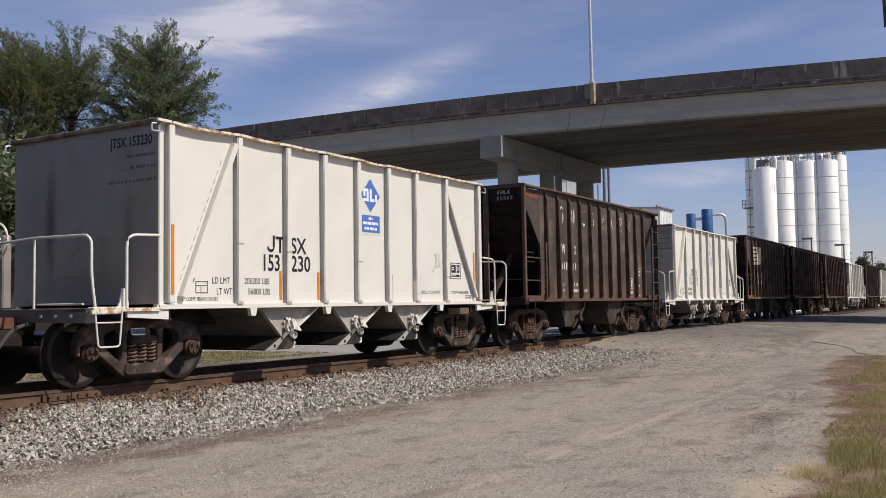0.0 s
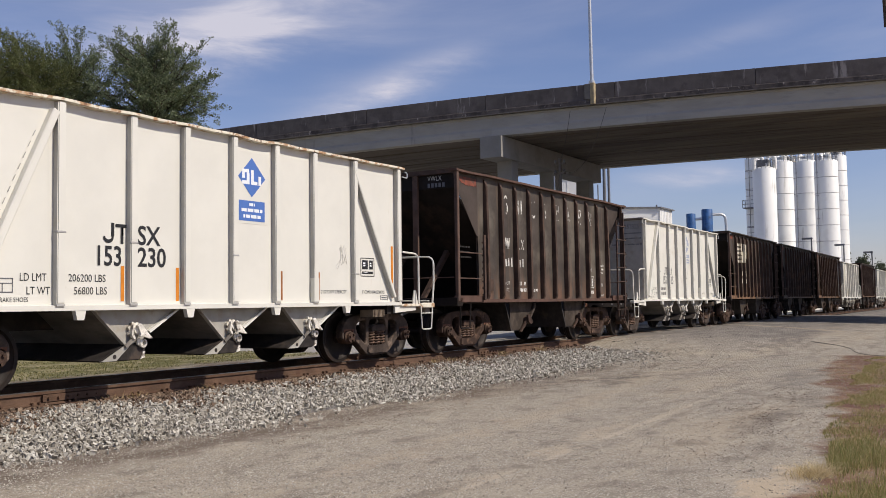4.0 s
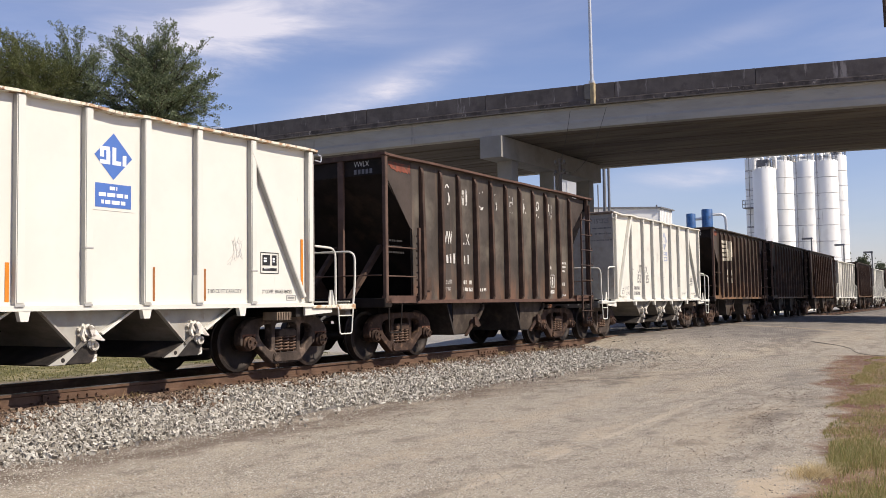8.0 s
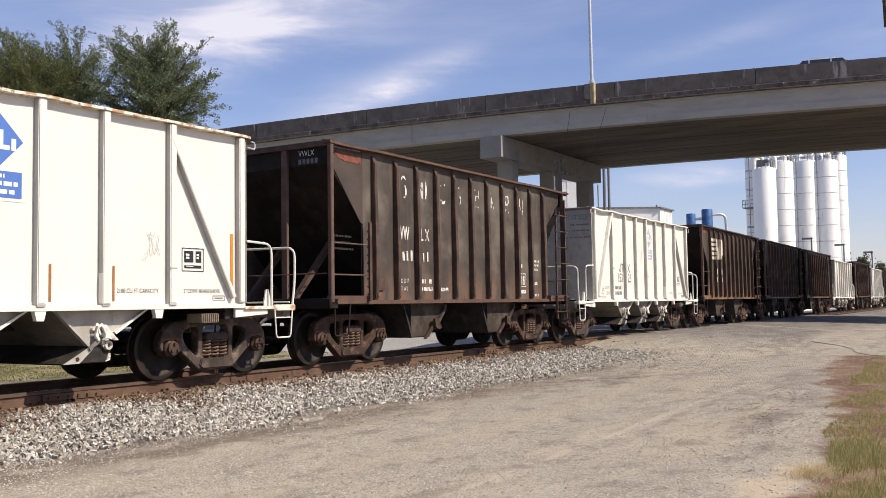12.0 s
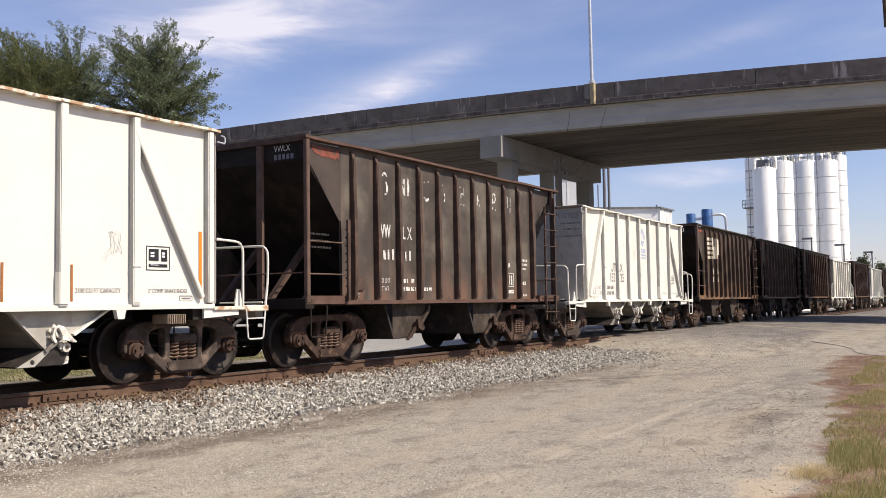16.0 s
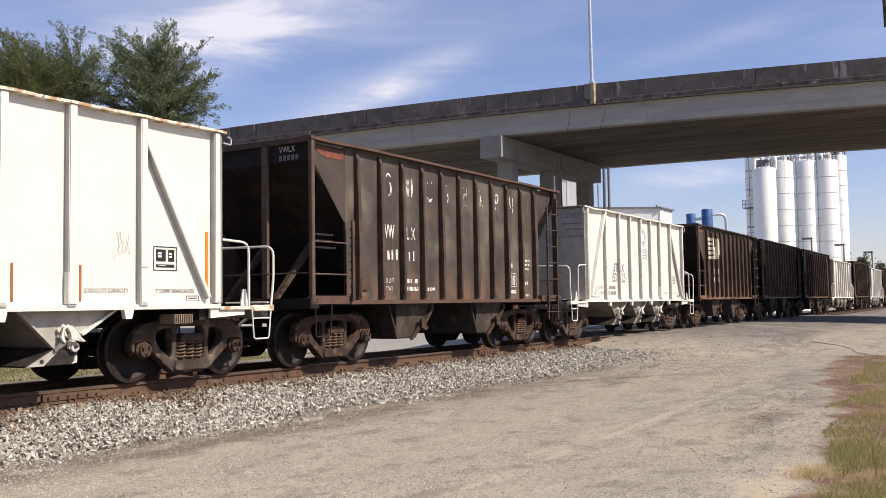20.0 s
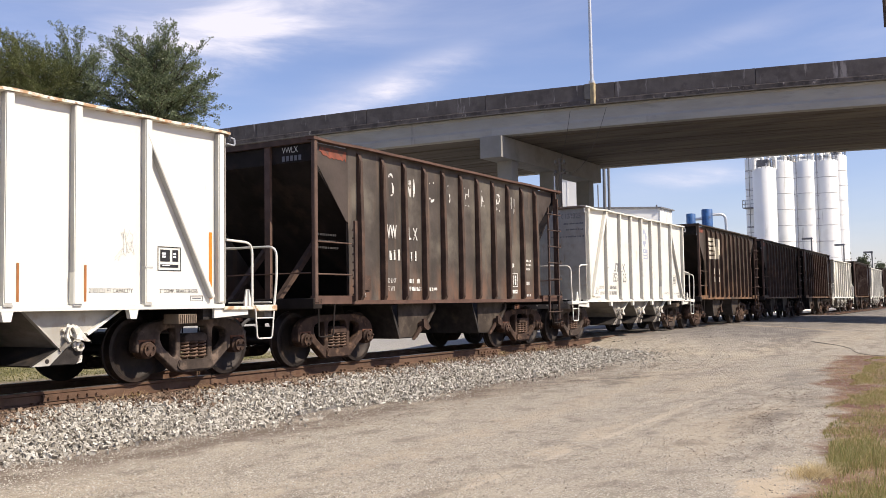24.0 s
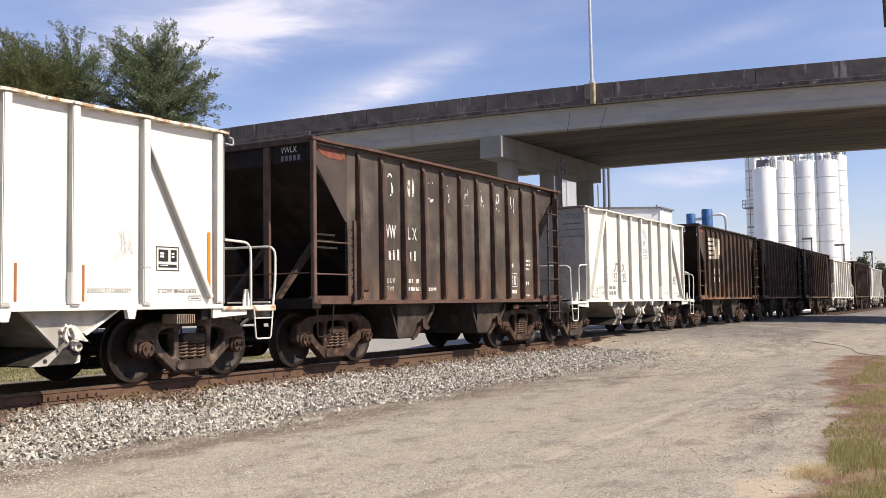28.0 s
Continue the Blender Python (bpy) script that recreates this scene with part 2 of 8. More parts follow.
M_FADEINK = mat("sun_bleached_stencil", (0.22, 0.215, 0.20), 0.6, var=0.25, scale=8, second=(0.5, 0.48, 0.43), mask=(0.55, 0.62), mscale=12, bump=0.0)
M_WHITEINK = mat("worn_white_stencil", (0.62, 0.60, 0.55), 0.6, var=0.15, scale=12, second=(0.10, 0.07, 0.05), mask=(0.55, 0.62), mscale=14, bump=0.0)
M_BLUE = mat("blue_decal", (0.075, 0.165, 0.46), 0.4, var=0.05, bump=0.0)
M_DECAL = mat("white_decal", (0.80, 0.82, 0.84), 0.4, var=0.03, bump=0.0)
M_BEAM = mat("girder_concrete", (0.38, 0.365, 0.325), 0.85, var=0.08, scale=0.5, stretch=(1, 1, 4), second=(0.29, 0.29, 0.275), mask=(0.55, 0.75), mscale=0.7, bump=0.2, bscale=20,
             third=(0.24, 0.235, 0.22), tmask=(0.62, 0.75), tscale=1.4, spec=0.2)
# girder concrete darkened: the shade under the deck is put into its colour
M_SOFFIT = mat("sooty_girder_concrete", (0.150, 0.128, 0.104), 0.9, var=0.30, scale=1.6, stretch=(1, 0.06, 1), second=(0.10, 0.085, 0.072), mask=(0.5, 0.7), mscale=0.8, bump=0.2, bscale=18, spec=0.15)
M_PARAPET = mat("stained_parapet_concrete", (0.128, 0.113, 0.105), 0.9, var=0.16, scale=1.6, second=(0.090, 0.079, 0.075), mask=(0.46, 0.70), mscale=1.5, bump=0.25, bscale=18,
                third=(0.30, 0.275, 0.26), tmask=(0.585, 0.69), tscale=3.4, tstretch=(1, 1, 0.16), spec=0.2)
M_EDGE = mat("stained_slab_edge", (0.115, 0.100, 0.092), 0.9, var=0.22, scale=2.2, second=(0.06, 0.052, 0.05), mask=(0.45, 0.62), mscale=1.8, bump=0.25, third=(0.34, 0.31, 0.28), tmask=(0.60, 0.70), tscale=4.5, tstretch=(1, 1, 0.6), spec=0.2)
M_LEDGE = mat("deck_edge_concrete", (0.20, 0.185, 0.165), 0.9, var=0.2, scale=1.5, second=(0.09, 0.085, 0.08), mask=(0.5, 0.65), mscale=1.5, bump=0.2, spec=0.2)
M_PIER = mat("pier_concrete", (0.265, 0.255, 0.235), 0.85, var=0.10, scale=0.8, second=(0.21, 0.20, 0.185), mask=(0.55, 0.75), mscale=0.6, bump=0.15, bscale=18, spec=0.2)
M_TANPAINT = mat("tan_pilaster", (0.42, 0.34, 0.20), 0.85, var=0.1, second=(0.24, 0.2, 0.14), mask=(0.5, 0.7), bump=0.2)
M_GALV = mat("galvanised_steel", (0.55, 0.56, 0.56), 0.4, 0.55, var=0.08, scale=6, bump=0.03)
M_SILO = mat("silo_white", (0.86, 0.85, 0.80), 0.5, var=0.04, scale=0.25, second=(0.72, 0.70, 0.64), mask=(0.55, 0.8), mscale=0.25, bump=0.02, bscale=4,
             third=(0.50, 0.47, 0.42), tmask=(0.60, 0.76), tscale=1.5, tstretch=(1, 1, 0.10))
M_SILOSEAM = mat("silo_seam", (0.42, 0.40, 0.38), 0.7, var=0.15, bump=0.05)
M_STEELGREY = mat("grey_steelwork", (0.16, 0.16, 0.165), 0.6, 0.2, var=0.15, bump=0.05)
M_BLUETANK = mat("blue_painted_steel", (0.030, 0.105, 0.27), 0.55, var=0.25, scale=2, second=(0.02, 0.055, 0.13), mask=(0.52, 0.68), mscale=1.6, bump=0.05)
M_ROOFGREY = mat("grey_metal_cladding", (0.40, 0.42, 0.43), 0.55, 0.1, var=0.06, scale=0.7, bump=0.05)
M_BUILDING = mat("pale_metal_cladding", (0.74, 0.73, 0.69), 0.6, var=0.05, scale=0.5, bump=0.05)
M_POLE = mat("weathered_timber_pole", (0.13, 0.112, 0.094), 0.9, var=0.25, scale=3, stretch=(4, 4, 0.4), bump=0.4)
M_CABLE = mat("weathered_cable", (0.07, 0.068, 0.065), 0.6, var=0.1, bump=0.0)
M_BARK = mat("oak_bark", (0.085, 0.068, 0.052), 0.95, var=0.35, scale=5, stretch=(3, 3, 0.6), bump=0.7, bscale=25, spec=0.15)
M_GLASS = mat("dark_vehicle_glass", (0.02, 0.025, 0.03), 0.08, var=0.05, bump=0.0, spec=0.8)
M_RUBBER = mat("tyre_rubber", (0.02, 0.02, 0.02), 0.85, var=0.1, bump=0.05)
M_CARDARK = mat("dark_car_paint", (0.02, 0.022, 0.026), 0.2, 0.2, var=0.05, bump=0.0, spec=0.6)
M_CARSILVER = mat("silver_car_paint", (0.76, 0.77, 0.78), 0.3, 0.05, var=0.03, bump=0.0, spec=0.6)
M_WHITE_OLD = mat("aged_white_paint", (0.70, 0.682, 0.605), 0.55, var=0.06, scale=1.1, bump=0.03, bscale=9, second=(0.47, 0.44, 0.38), mask=(0.56, 0.8), mscale=1.8,
                  third=(0.40, 0.34, 0.27), tmask=(0.64, 0.8), tscale=5, tstretch=(1, 1, 0.12))
M_BROWN_GREY = mat("smoke_dulled_oxide_paint", (0.062, 0.052, 0.044), 0.75, low=((0.11, 0.075, 0.052), 1.10, 1.9), var=0.3, scale=1.2, bump=0.12, bscale=14, second=(0.085, 0.068, 0.055), mask=(0.5, 0.72), mscale=0.8, spec=0.2)
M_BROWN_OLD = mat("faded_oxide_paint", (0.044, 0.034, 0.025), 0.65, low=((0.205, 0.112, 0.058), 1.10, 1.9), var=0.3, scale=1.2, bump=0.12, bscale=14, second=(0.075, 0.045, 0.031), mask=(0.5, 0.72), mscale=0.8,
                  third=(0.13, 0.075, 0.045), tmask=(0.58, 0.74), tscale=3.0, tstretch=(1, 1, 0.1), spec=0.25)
M_CREAM = mat("worn_cream_lettering", (0.60, 0.55, 0.44), 0.6, var=0.15, scale=5, second=(0.30, 0.22, 0.15), mask=(0.60, 0.72), mscale=5, bump=0.0)
M_CHALK = mat("graffiti_pencil", (0.56, 0.55, 0.53), 0.6, var=0.1, bump=0.0)


def leaf_mat(name, a, b):
    """Leaves: each one varies, lets some light through."""
    m = bpy.data.materials.new(name)
    m.use_nodes = True
    nt = m.node_tree
    L = nt.links.new
    bsdf = nt.nodes["Principled BSDF"]
    geo = nt.nodes.new("ShaderNodeNewGeometry")
    mix = nt.nodes.new("ShaderNodeMix")
    mix.data_type = "RGBA"
    mix.inputs["A"].default_value, mix.inputs["B"].default_value = (*a, 1), (*b, 1)
    L(geo.outputs["Random Per Island"], mix.inputs["Factor"])
    L(mix.outputs["Result"], bsdf.inputs["Base Color"])
    bsdf.inputs["Roughness"].default_value = 0.5
    bsdf.inputs["Specular IOR Level"].default_value = 0.35
    tr = nt.nodes.new("ShaderNodeBsdfTranslucent")
    L(mix.outputs["Result"], tr.inputs["Color"])
    ms = nt.nodes.new("ShaderNodeMixShader")
    ms.inputs[0].default_value = 0.42
    out = nt.nodes["Material Output"]
    L(bsdf.outputs[0], ms.inputs[1])
    L(tr.outputs[0], ms.inputs[2])
    L(ms.outputs[0], out.inputs[0])
    return m


M_LEAF = leaf_mat("oak_leaves", (0.074, 0.102, 0.050), (0.245, 0.280, 0.155))
M_LEAF_B = leaf_mat("yellowish_oak_leaves", (0.080, 0.098, 0.034), (0.215, 0.228, 0.092))
M_LEAF_FAR = leaf_mat("far_leaves", (0.07, 0.085, 0.05), (0.13, 0.145, 0.085))
M_GRASS = leaf_mat("grass_blades", (0.165, 0.19, 0.048), (0.41, 0.37, 0.15))
M_TURF = leaf_mat("mown_turf", (0.13, 0.135, 0.045), (0.36, 0.32, 0.15))
M_DEAD = leaf_mat("bleached_dead_grass", (0.48, 0.36, 0.18), (0.76, 0.65, 0.40))
M_STRAW = leaf_mat("dry_grass", (0.34, 0.22, 0.11), (0.62, 0.50, 0.27))


def stone_mat(name, a, b, c):
    m = bpy.data.materials.new(name)
    m.use_nodes = True
    nt = m.node_tree
    L = nt.links.new
    bsdf = nt.nodes["Principled BSDF"]
    geo = nt.nodes.new("ShaderNodeNewGeometry")
    ramp = nt.nodes.new("ShaderNodeValToRGB")
    e = ramp.color_ramp.elements
    e[0].position, e[0].color = 0.0, (*a, 1)
    e[1].position, e[1].color = 1.0, (*c, 1)
    mid = e.new(0.55)
    mid.color = (*b, 1)
    L(geo.outputs["Random Per Island"], ramp.inputs[0])
    n = node(nt, "ShaderNodeTexNoise", Scale=55.0, Detail=3.0)
    tc = nt.nodes.new("ShaderNodeTexCoord")
    L(tc.outputs["Object"], n.inputs["Vector"])
    L(ramp.outputs[0], bsdf.inputs["Base Color"])
    b_ = node(nt, "ShaderNodeBump", Strength=0.12, Distance=0.005)
    L(n.outputs["Fac"], b_.inputs["Height"])
    L(b_.outputs[0], bsdf.inputs["Normal"])
    bsdf.inputs["Roughness"].default_value = 0.85
    bsdf.inputs["Specular IOR Level"].default_value = 0.25
    return m


M_STONE = stone_mat("crushed_granite", (0.19, 0.168, 0.136), (0.385, 0.355, 0.298), (0.57, 0.54, 0.47))
M_STONE_RUST = stone_mat("rust_stained_granite", (0.095, 0.060, 0.041), (0.19, 0.130, 0.090), (0.33, 0.255, 0.185))
M_PEBBLE = stone_mat("loose_pebbles", (0.29, 0.255, 0.205), (0.44, 0.40, 0.33), (0.64, 0.60, 0.52))


def ground_mat():
    """Worn asphalt and crushed stone, tan dust, oil-dark patches, and soil with thin turf towards the verge."""
    m = bpy.data.materials.new("worn_lot_surface")
    m.use_nodes = True
    nt = m.node_tree
    L = nt.links.new
    bsdf = nt.nodes["Principled BSDF"]
    geo = nt.nodes.new("ShaderNodeNewGeometry")
    sep = nt.nodes.new("ShaderNodeSeparateXYZ")
    L(geo.outputs["Position"], sep.inputs[0])

    def noise_of(s, st=(1, 1, 1), detail=6.0, rot=0.0):
        mp = nt.nodes.new("ShaderNodeMapping")
        mp.inputs["Scale"].default_value = st
        mp.inputs["Rotation"].default_value = (0, 0, rot)
        L(geo.outputs["Position"], mp.inputs["Vector"])
        n = node(nt, "ShaderNodeTexNoise", Scale=s, Detail=detail, Roughness=0.62)
        L(mp.outputs[0], n.inputs["Vector"])
        return n.outputs["Fac"]

    def calc(op, a, b):
        x = nt.nodes.new("ShaderNodeMath")
        x.operation = op
        for i, v in enumerate((a, b)):
            if isinstance(v, (int, float)):
                x.inputs[i].default_value = v
            else:
                L(v, x.inputs[i])
        return x.outputs[0]

    def ranged(v, lo, hi, a=0.0, b=1.0):
        r = nt.nodes.new("ShaderNodeMapRange")
        r.interpolation_type = "SMOOTHSTEP"
        for k, q in (("From Min", lo), ("From Max", hi), ("To Min", a), ("To Max", b)):
            r.inputs[k].default_value = q
        L(v, r.inputs["Value"])
        return r.outputs[0]

    def mixed(fac, a, b):
        x = nt.nodes.new("ShaderNodeMix")
        x.data_type = "RGBA"
        L(fac, x.inputs["Factor"])
        for socket, v in (("A", a), ("B", b)):
            if isinstance(v, tuple):
                x.inputs[socket].default_value = (*v, 1)
            else:
                L(v, x.inputs[socket])
        return x.outputs["Result"]

    x, y = sep.outputs[0], sep.outputs[1]
    wob0 = calc("MULTIPLY", calc("SUBTRACT", noise_of(0.4, detail=6.0), 0.5), 3.0)
    # bound chippings: grey with pale and dark grains
    grain, grain2 = noise_of(60, detail=4.0), noise_of(120, detail=2.0)
    def chips(s):
        v = node(nt, "ShaderNodeTexVoronoi", Scale=s)
        L(geo.outputs["Position"], v.inputs["Vector"])
        g = nt.nodes.new("ShaderNodeSeparateColor")
        L(v.outputs["Color"], g.inputs[0])
        return g.outputs[0]

    c1, c2 = chips(85.0), chips(150.0)
    col = mixed(ranged(grain, 0.34, 0.66), (0.245, 0.207, 0.159), (0.425, 0.370, 0.287))
    col = mixed(calc("MULTIPLY", ranged(c2, 0.0, 1.0), 0.40), col, mixed(c2, (0.15, 0.125, 0.10), (0.66, 0.595, 0.485)))
    col = mixed(ranged(c1, 0.84, 0.90, 0.0, 0.8), col, (0.63, 0.58, 0.49))
    col = mixed(ranged(c1, 0.10, 0.06, 0.0, 0.6), col, (0.17, 0.145, 0.12))
    col = mixed(ranged(grain2, 0.62, 0.72), col, (0.60, 0.54, 0.45))
    # wheel-track bands along the road, tan dust and dark worn patches
    col = mixed(ranged(noise_of(0.42, (0.35, 1.5, 1), 7.0, radians(-14)), 0.50, 0.68, 0.0, 0.55), col, (0.47, 0.385, 0.275))
    col = mixed(ranged(noise_of(0.5, (0.3, 1.3, 1), 8.0, radians(-10)), 0.57, 0.72, 0.0, 0.6), col, (0.17, 0.14, 0.115))
    # worn pits and pale crusts a hand to a metre wide
    col = mixed(ranged(noise_of(1.9, (0.8, 1.2, 1), 9.0), 0.51, 0.64, 0.0, 0.5), col, (0.165, 0.138, 0.110))
    col = mixed(ranged(noise_of(1.3, (0.7, 1.3, 1), 9.0, radians(20)), 0.52, 0.64, 0.0, 0.5), col, (0.50, 0.435, 0.335))
    col = mixed(ranged(noise_of(7.0, (1, 1, 1), 6.0), 0.56, 0.68, 0.0, 0.45), col, (0.17, 0.142, 0.112))
    # smoother asphalt where the road crosses the track
    asph = calc("MULTIPLY", ranged(calc("ADD", x, calc("MULTIPLY", wob0, 3.0)), 25.0, 31.0), ranged(calc("ADD", y, wob0), 4.6, 7.2))
    tar = mixed(ranged(noise_of(1.1, (0.5, 1, 1), 8.0), 0.35, 0.65), (0.150, 0.135, 0.122), (0.245, 0.222, 0.196))
    tar = mixed(ranged(noise_of(0.35, (0.3, 2.2, 1), 6.0), 0.60, 0.68, 0.0, 0.6), tar, (0.42, 0.34, 0.24))
    col = mixed(calc("MULTIPLY", asph, 0.85), col, tar)
    # a dark strip of earth beside the stone bed
    wob = calc("MULTIPLY", calc("SUBTRACT", noise_of(0.8, detail=6.0), 0.5), 1.5)
    strip = calc("MULTIPLY", ranged(calc("ADD", y, wob), 7.15, 8.0), ranged(x, 25.0, 18.0))
    strip = calc("MULTIPLY", strip, ranged(noise_of(1.6, (0.6, 1, 1), 9.0), 0.32, 0.56))
    col = mixed(calc("MULTIPLY", strip, 0.85), col, (0.14, 0.105, 0.080))
    # single stains: place, half sizes, colour, strength
    for cx, cy, sx, sy, tone, k, lean in ((14.4, 2.75, 3.6, 0.34, (0.19, 0.165, 0.135), 0.3, 0.0), (19.5, 3.6, 2.6, 0.5, (0.19, 0.172, 0.15), 0.5, 0.06), (14.0, 3.94, 6.0, 0.07, (0.19, 0.162, 0.13), 0.38, 0.022), (12.5, 4.12, 6.0, 0.06, (0.54, 0.46, 0.35), 0.6, 0.022),
                                    (17.4, 6.95, 1.2, 0.30, (0.135, 0.115, 0.095), 0.7, -0.5), (37.4, 7.2, 3.2, 0.55, (0.50, 0.41, 0.28), 0.5, 1.05), (17.2, 6.6, 1.6, 0.35, (0.13, 0.11, 0.09), 0.6, 0.06), (8.25, 1.85, 0.9, 0.28, (0.58, 0.47, 0.33), 0.8, 0.06),
                                    (11.0, 5.6, 5.0, 0.28, (0.47, 0.39, 0.29), 0.5, 0.06), (10.0, 4.3, 3.0, 0.16, (0.50, 0.41, 0.30), 0.5, 0.06), (31.0, 6.2, 5.0, 0.5, (0.14, 0.125, 0.115), 0.5, 0.06)):
        dx, dy = calc("DIVIDE", calc("SUBTRACT", x, cx), sx), calc("DIVIDE", calc("SUBTRACT", y, calc("ADD", calc("MULTIPLY", calc("SUBTRACT", x, cx), lean), cy)), sy)
        r = calc("ADD", calc("ADD", calc("MULTIPLY", dx, dx), calc("MULTIPLY", dy, dy)), calc("MULTIPLY", calc("SUBTRACT", noise_of(2.6, (0.7, 1, 1), 9.0), 0.5), 7.0))
        col = mixed(ranged(r, 1.2, 0.1, 0.0, k), col, tone)
    # verge: bare soil and thin turf beside the road
    edge = calc("ADD", ranged(x, 6.0, 27.0, 1.45, 4.1), calc("MULTIPLY", calc("SUBTRACT", noise_of(0.8, detail=8.0), 0.5), 1.7))
    verge = calc("MULTIPLY", ranged(calc("SUBTRACT", edge, y), -0.12, 0.18), ranged(x, 27.5, 26.0))
    soil = mixed(ranged(noise_of(1.5, detail=7.0), 0.42, 0.60), (0.185, 0.096, 0.068), (0.31, 0.205, 0.135))
    soil = mixed(ranged(noise_of(5.0, detail=8.0), 0.52, 0.64, 0.0, 0.7), soil, (0.23, 0.20, 0.075))
    soil = mixed(ranged(noise_of(16.0, detail=5.0), 0.52, 0.66, 0.0, 0.7), soil, (0.13, 0.085, 0.055))
    col = mixed(verge, col, soil)
    # beyond the track: turf, then a pale paved lot
    far = calc("MULTIPLY", ranged(calc("ADD", y, calc("MULTIPLY", wob, 1.2)), 17.6, 19.6), ranged(x, 24.5, 22.5))
    turf = mixed(ranged(noise_of(1.4, detail=7.0), 0.38, 0.64), (0.15, 0.145, 0.055), (0.34, 0.29, 0.16))
    col = mixed(far, col, turf)
    lot = calc("MULTIPLY", ranged(y, 14.5, 15.5), ranged(x, 22.5, 24.5))
    col = mixed(calc("MULTIPLY", lot, 0.75), col, (0.46, 0.44, 0.40))
    # open country far off
    wild = ranged(noise_of(0.02), 0.42, 0.58)
    col = mixed(calc("MULTIPLY", ranged(x, 150.0, 190.0), wild), col, (0.09, 0.10, 0.04))
    L(col, bsdf.inputs["Base Color"])
    bsdf.inputs["Roughness"].default_value = 0.92
    bsdf.inputs["Specular IOR Level"].default_value = 0.2
    h = calc("ADD", calc("ADD", grain, calc("MULTIPLY", c2, 0.7)), calc("MULTIPLY", noise_of(9, detail=4.0), 1.2))
    b = node(nt, "ShaderNodeBump", Strength=0.7, Distance=0.02)
    L(h, b.inputs["Height"])
    L(b.outputs[0], bsdf.inputs["Normal"])
    return m


M_GROUND = ground_mat()


# ---- mesh helpers ----
def box(bm, x0, x1, y0, y1, z0, z1, m=None):
    vs = [bm.verts.new(Vector(c) if m is None else m @ Vector(c)) for c in
          ((x0, y0, z0), (x1, y0, z0), (x1, y1, z0), (x0, y1, z0), (x0, y0, z1), (x1, y0, z1), (x1, y1, z1), (x0, y1, z1))]
    for f in ((0, 3, 2, 1), (4, 5, 6, 7), (0, 1, 5, 4), (1, 2, 6, 5), (2, 3, 7, 6), (3, 0, 4, 7)):
        bm.faces.new([vs[i] for i in f])
    return bm


def prism(bm, outline, a, b, axis="y", m=None):
    """An outline extruded from a to b along an axis: (x, z) along y, (y, z) along x, (x, y) along z."""
    def at(p, t):
        v = {"y": (p[0], t, p[1]), "x": (t, p[0], p[1]), "z": (p[0], p[1], t)}[axis]
        return Vector(v) if m is None else m @ Vector(v)
    va, vb = [bm.verts.new(at(p, a)) for p in outline], [bm.verts.new(at(p, b)) for p in outline]
    n = len(outline)
    bm.faces.new(va)
    bm.faces.new(vb[::-1])
    for i in range(n):
        bm.faces.new((va[i], vb[i], vb[(i + 1) % n], va[(i + 1) % n]))
    return bm


def tube(bm, pts, r, seg=8, r_end=None):
    """A round rod along points."""
    pts = [Vector(p) for p in pts]
    rings = []
    for i, p in enumerate(pts):
        d = (pts[min(i + 1, len(pts) - 1)] - pts[max(i - 1, 0)]).normalized()
        u = d.orthogonal().normalized() if abs(d.z) > 0.9 else d.cross(Vector((0, 0, 1))).normalized()
        v = d.cross(u)
        rr = r if r_end is None else r + (r_end - r) * i / (len(pts) - 1)
        rings.append([bm.verts.new(p + (u * math.cos(a) + v * math.sin(a)) * rr) for a in (2 * math.pi * k / seg for k in range(seg))])
    for a, b in zip(rings, rings[1:]):
        for k in range(seg):
            bm.faces.new((a[k], a[(k + 1) % seg], b[(k + 1) % seg], b[k]))
    bm.faces.new(rings[0][::-1])
    bm.faces.new(rings[-1])
    return bm


def rounded(pts, r=0.1, n=4):
    """Points with their inner corners rounded off."""
    pts = [Vector(p) for p in pts]
    out = [pts[0]]
    for a, b, c in zip(pts, pts[1:], pts[2:]):
        p, q = b + (a - b).normalized() * min(r, (a - b).length / 2), b + (c - b).normalized() * min(r, (c - b).length / 2)
        for i in range(n + 1):
            t = i / n
            out.append(p * (1 - t) ** 2 + b * 2 * t * (1 - t) + q * t * t)
    return out + [pts[-1]]


def lathe(bm, profile, seg=28, axis="z", centre=(0, 0, 0)):
    """A profile of (radius, height) turned about an axis."""
    c = Vector(centre)
    rings = []
    for r, h in profile:
        ring = []
        for k in range(seg):
            a = 2 * math.pi * k / seg
            ring.append(bm.verts.new(c + (Vector((r * math.cos(a), r * math.sin(a), h)) if axis == "z" else Vector((r * math.cos(a), h, r * math.sin(a))))))
        rings.append(ring)
    for a, b in zip(rings, rings[1:]):
        for k in range(seg):
            bm.faces.new((a[k], a[(k + 1) % seg], b[(k + 1) % seg], b[k]))
    bm.faces.new(rings[0][::-1])
    bm.faces.new(rings[-1])
    return bm


def to_mesh(name, bm, material, smooth=False):
    bmesh.ops.recalc_face_normals(bm, faces=bm.faces[:])
    me = bpy.data.meshes.new(name)
    bm.to_mesh(me)
    bm.free()
    me.materials.append(material)
    if smooth:
        me.polygons.foreach_set("use_smooth", [True] * len(me.polygons))
        me.set_sharp_from_angle(angle=radians(40))
    return me


def part(name, bm, material, parent, label="", smooth=False, at=None):
    """Links a bmesh as one mesh object under a thing or a part."""
    ob = new(name, to_mesh(name, bm, material, smooth))
    ob.parent = parent
    if at is not None:
        ob.matrix_basis = at
    if label:
        ob["label"] = label
    return ob


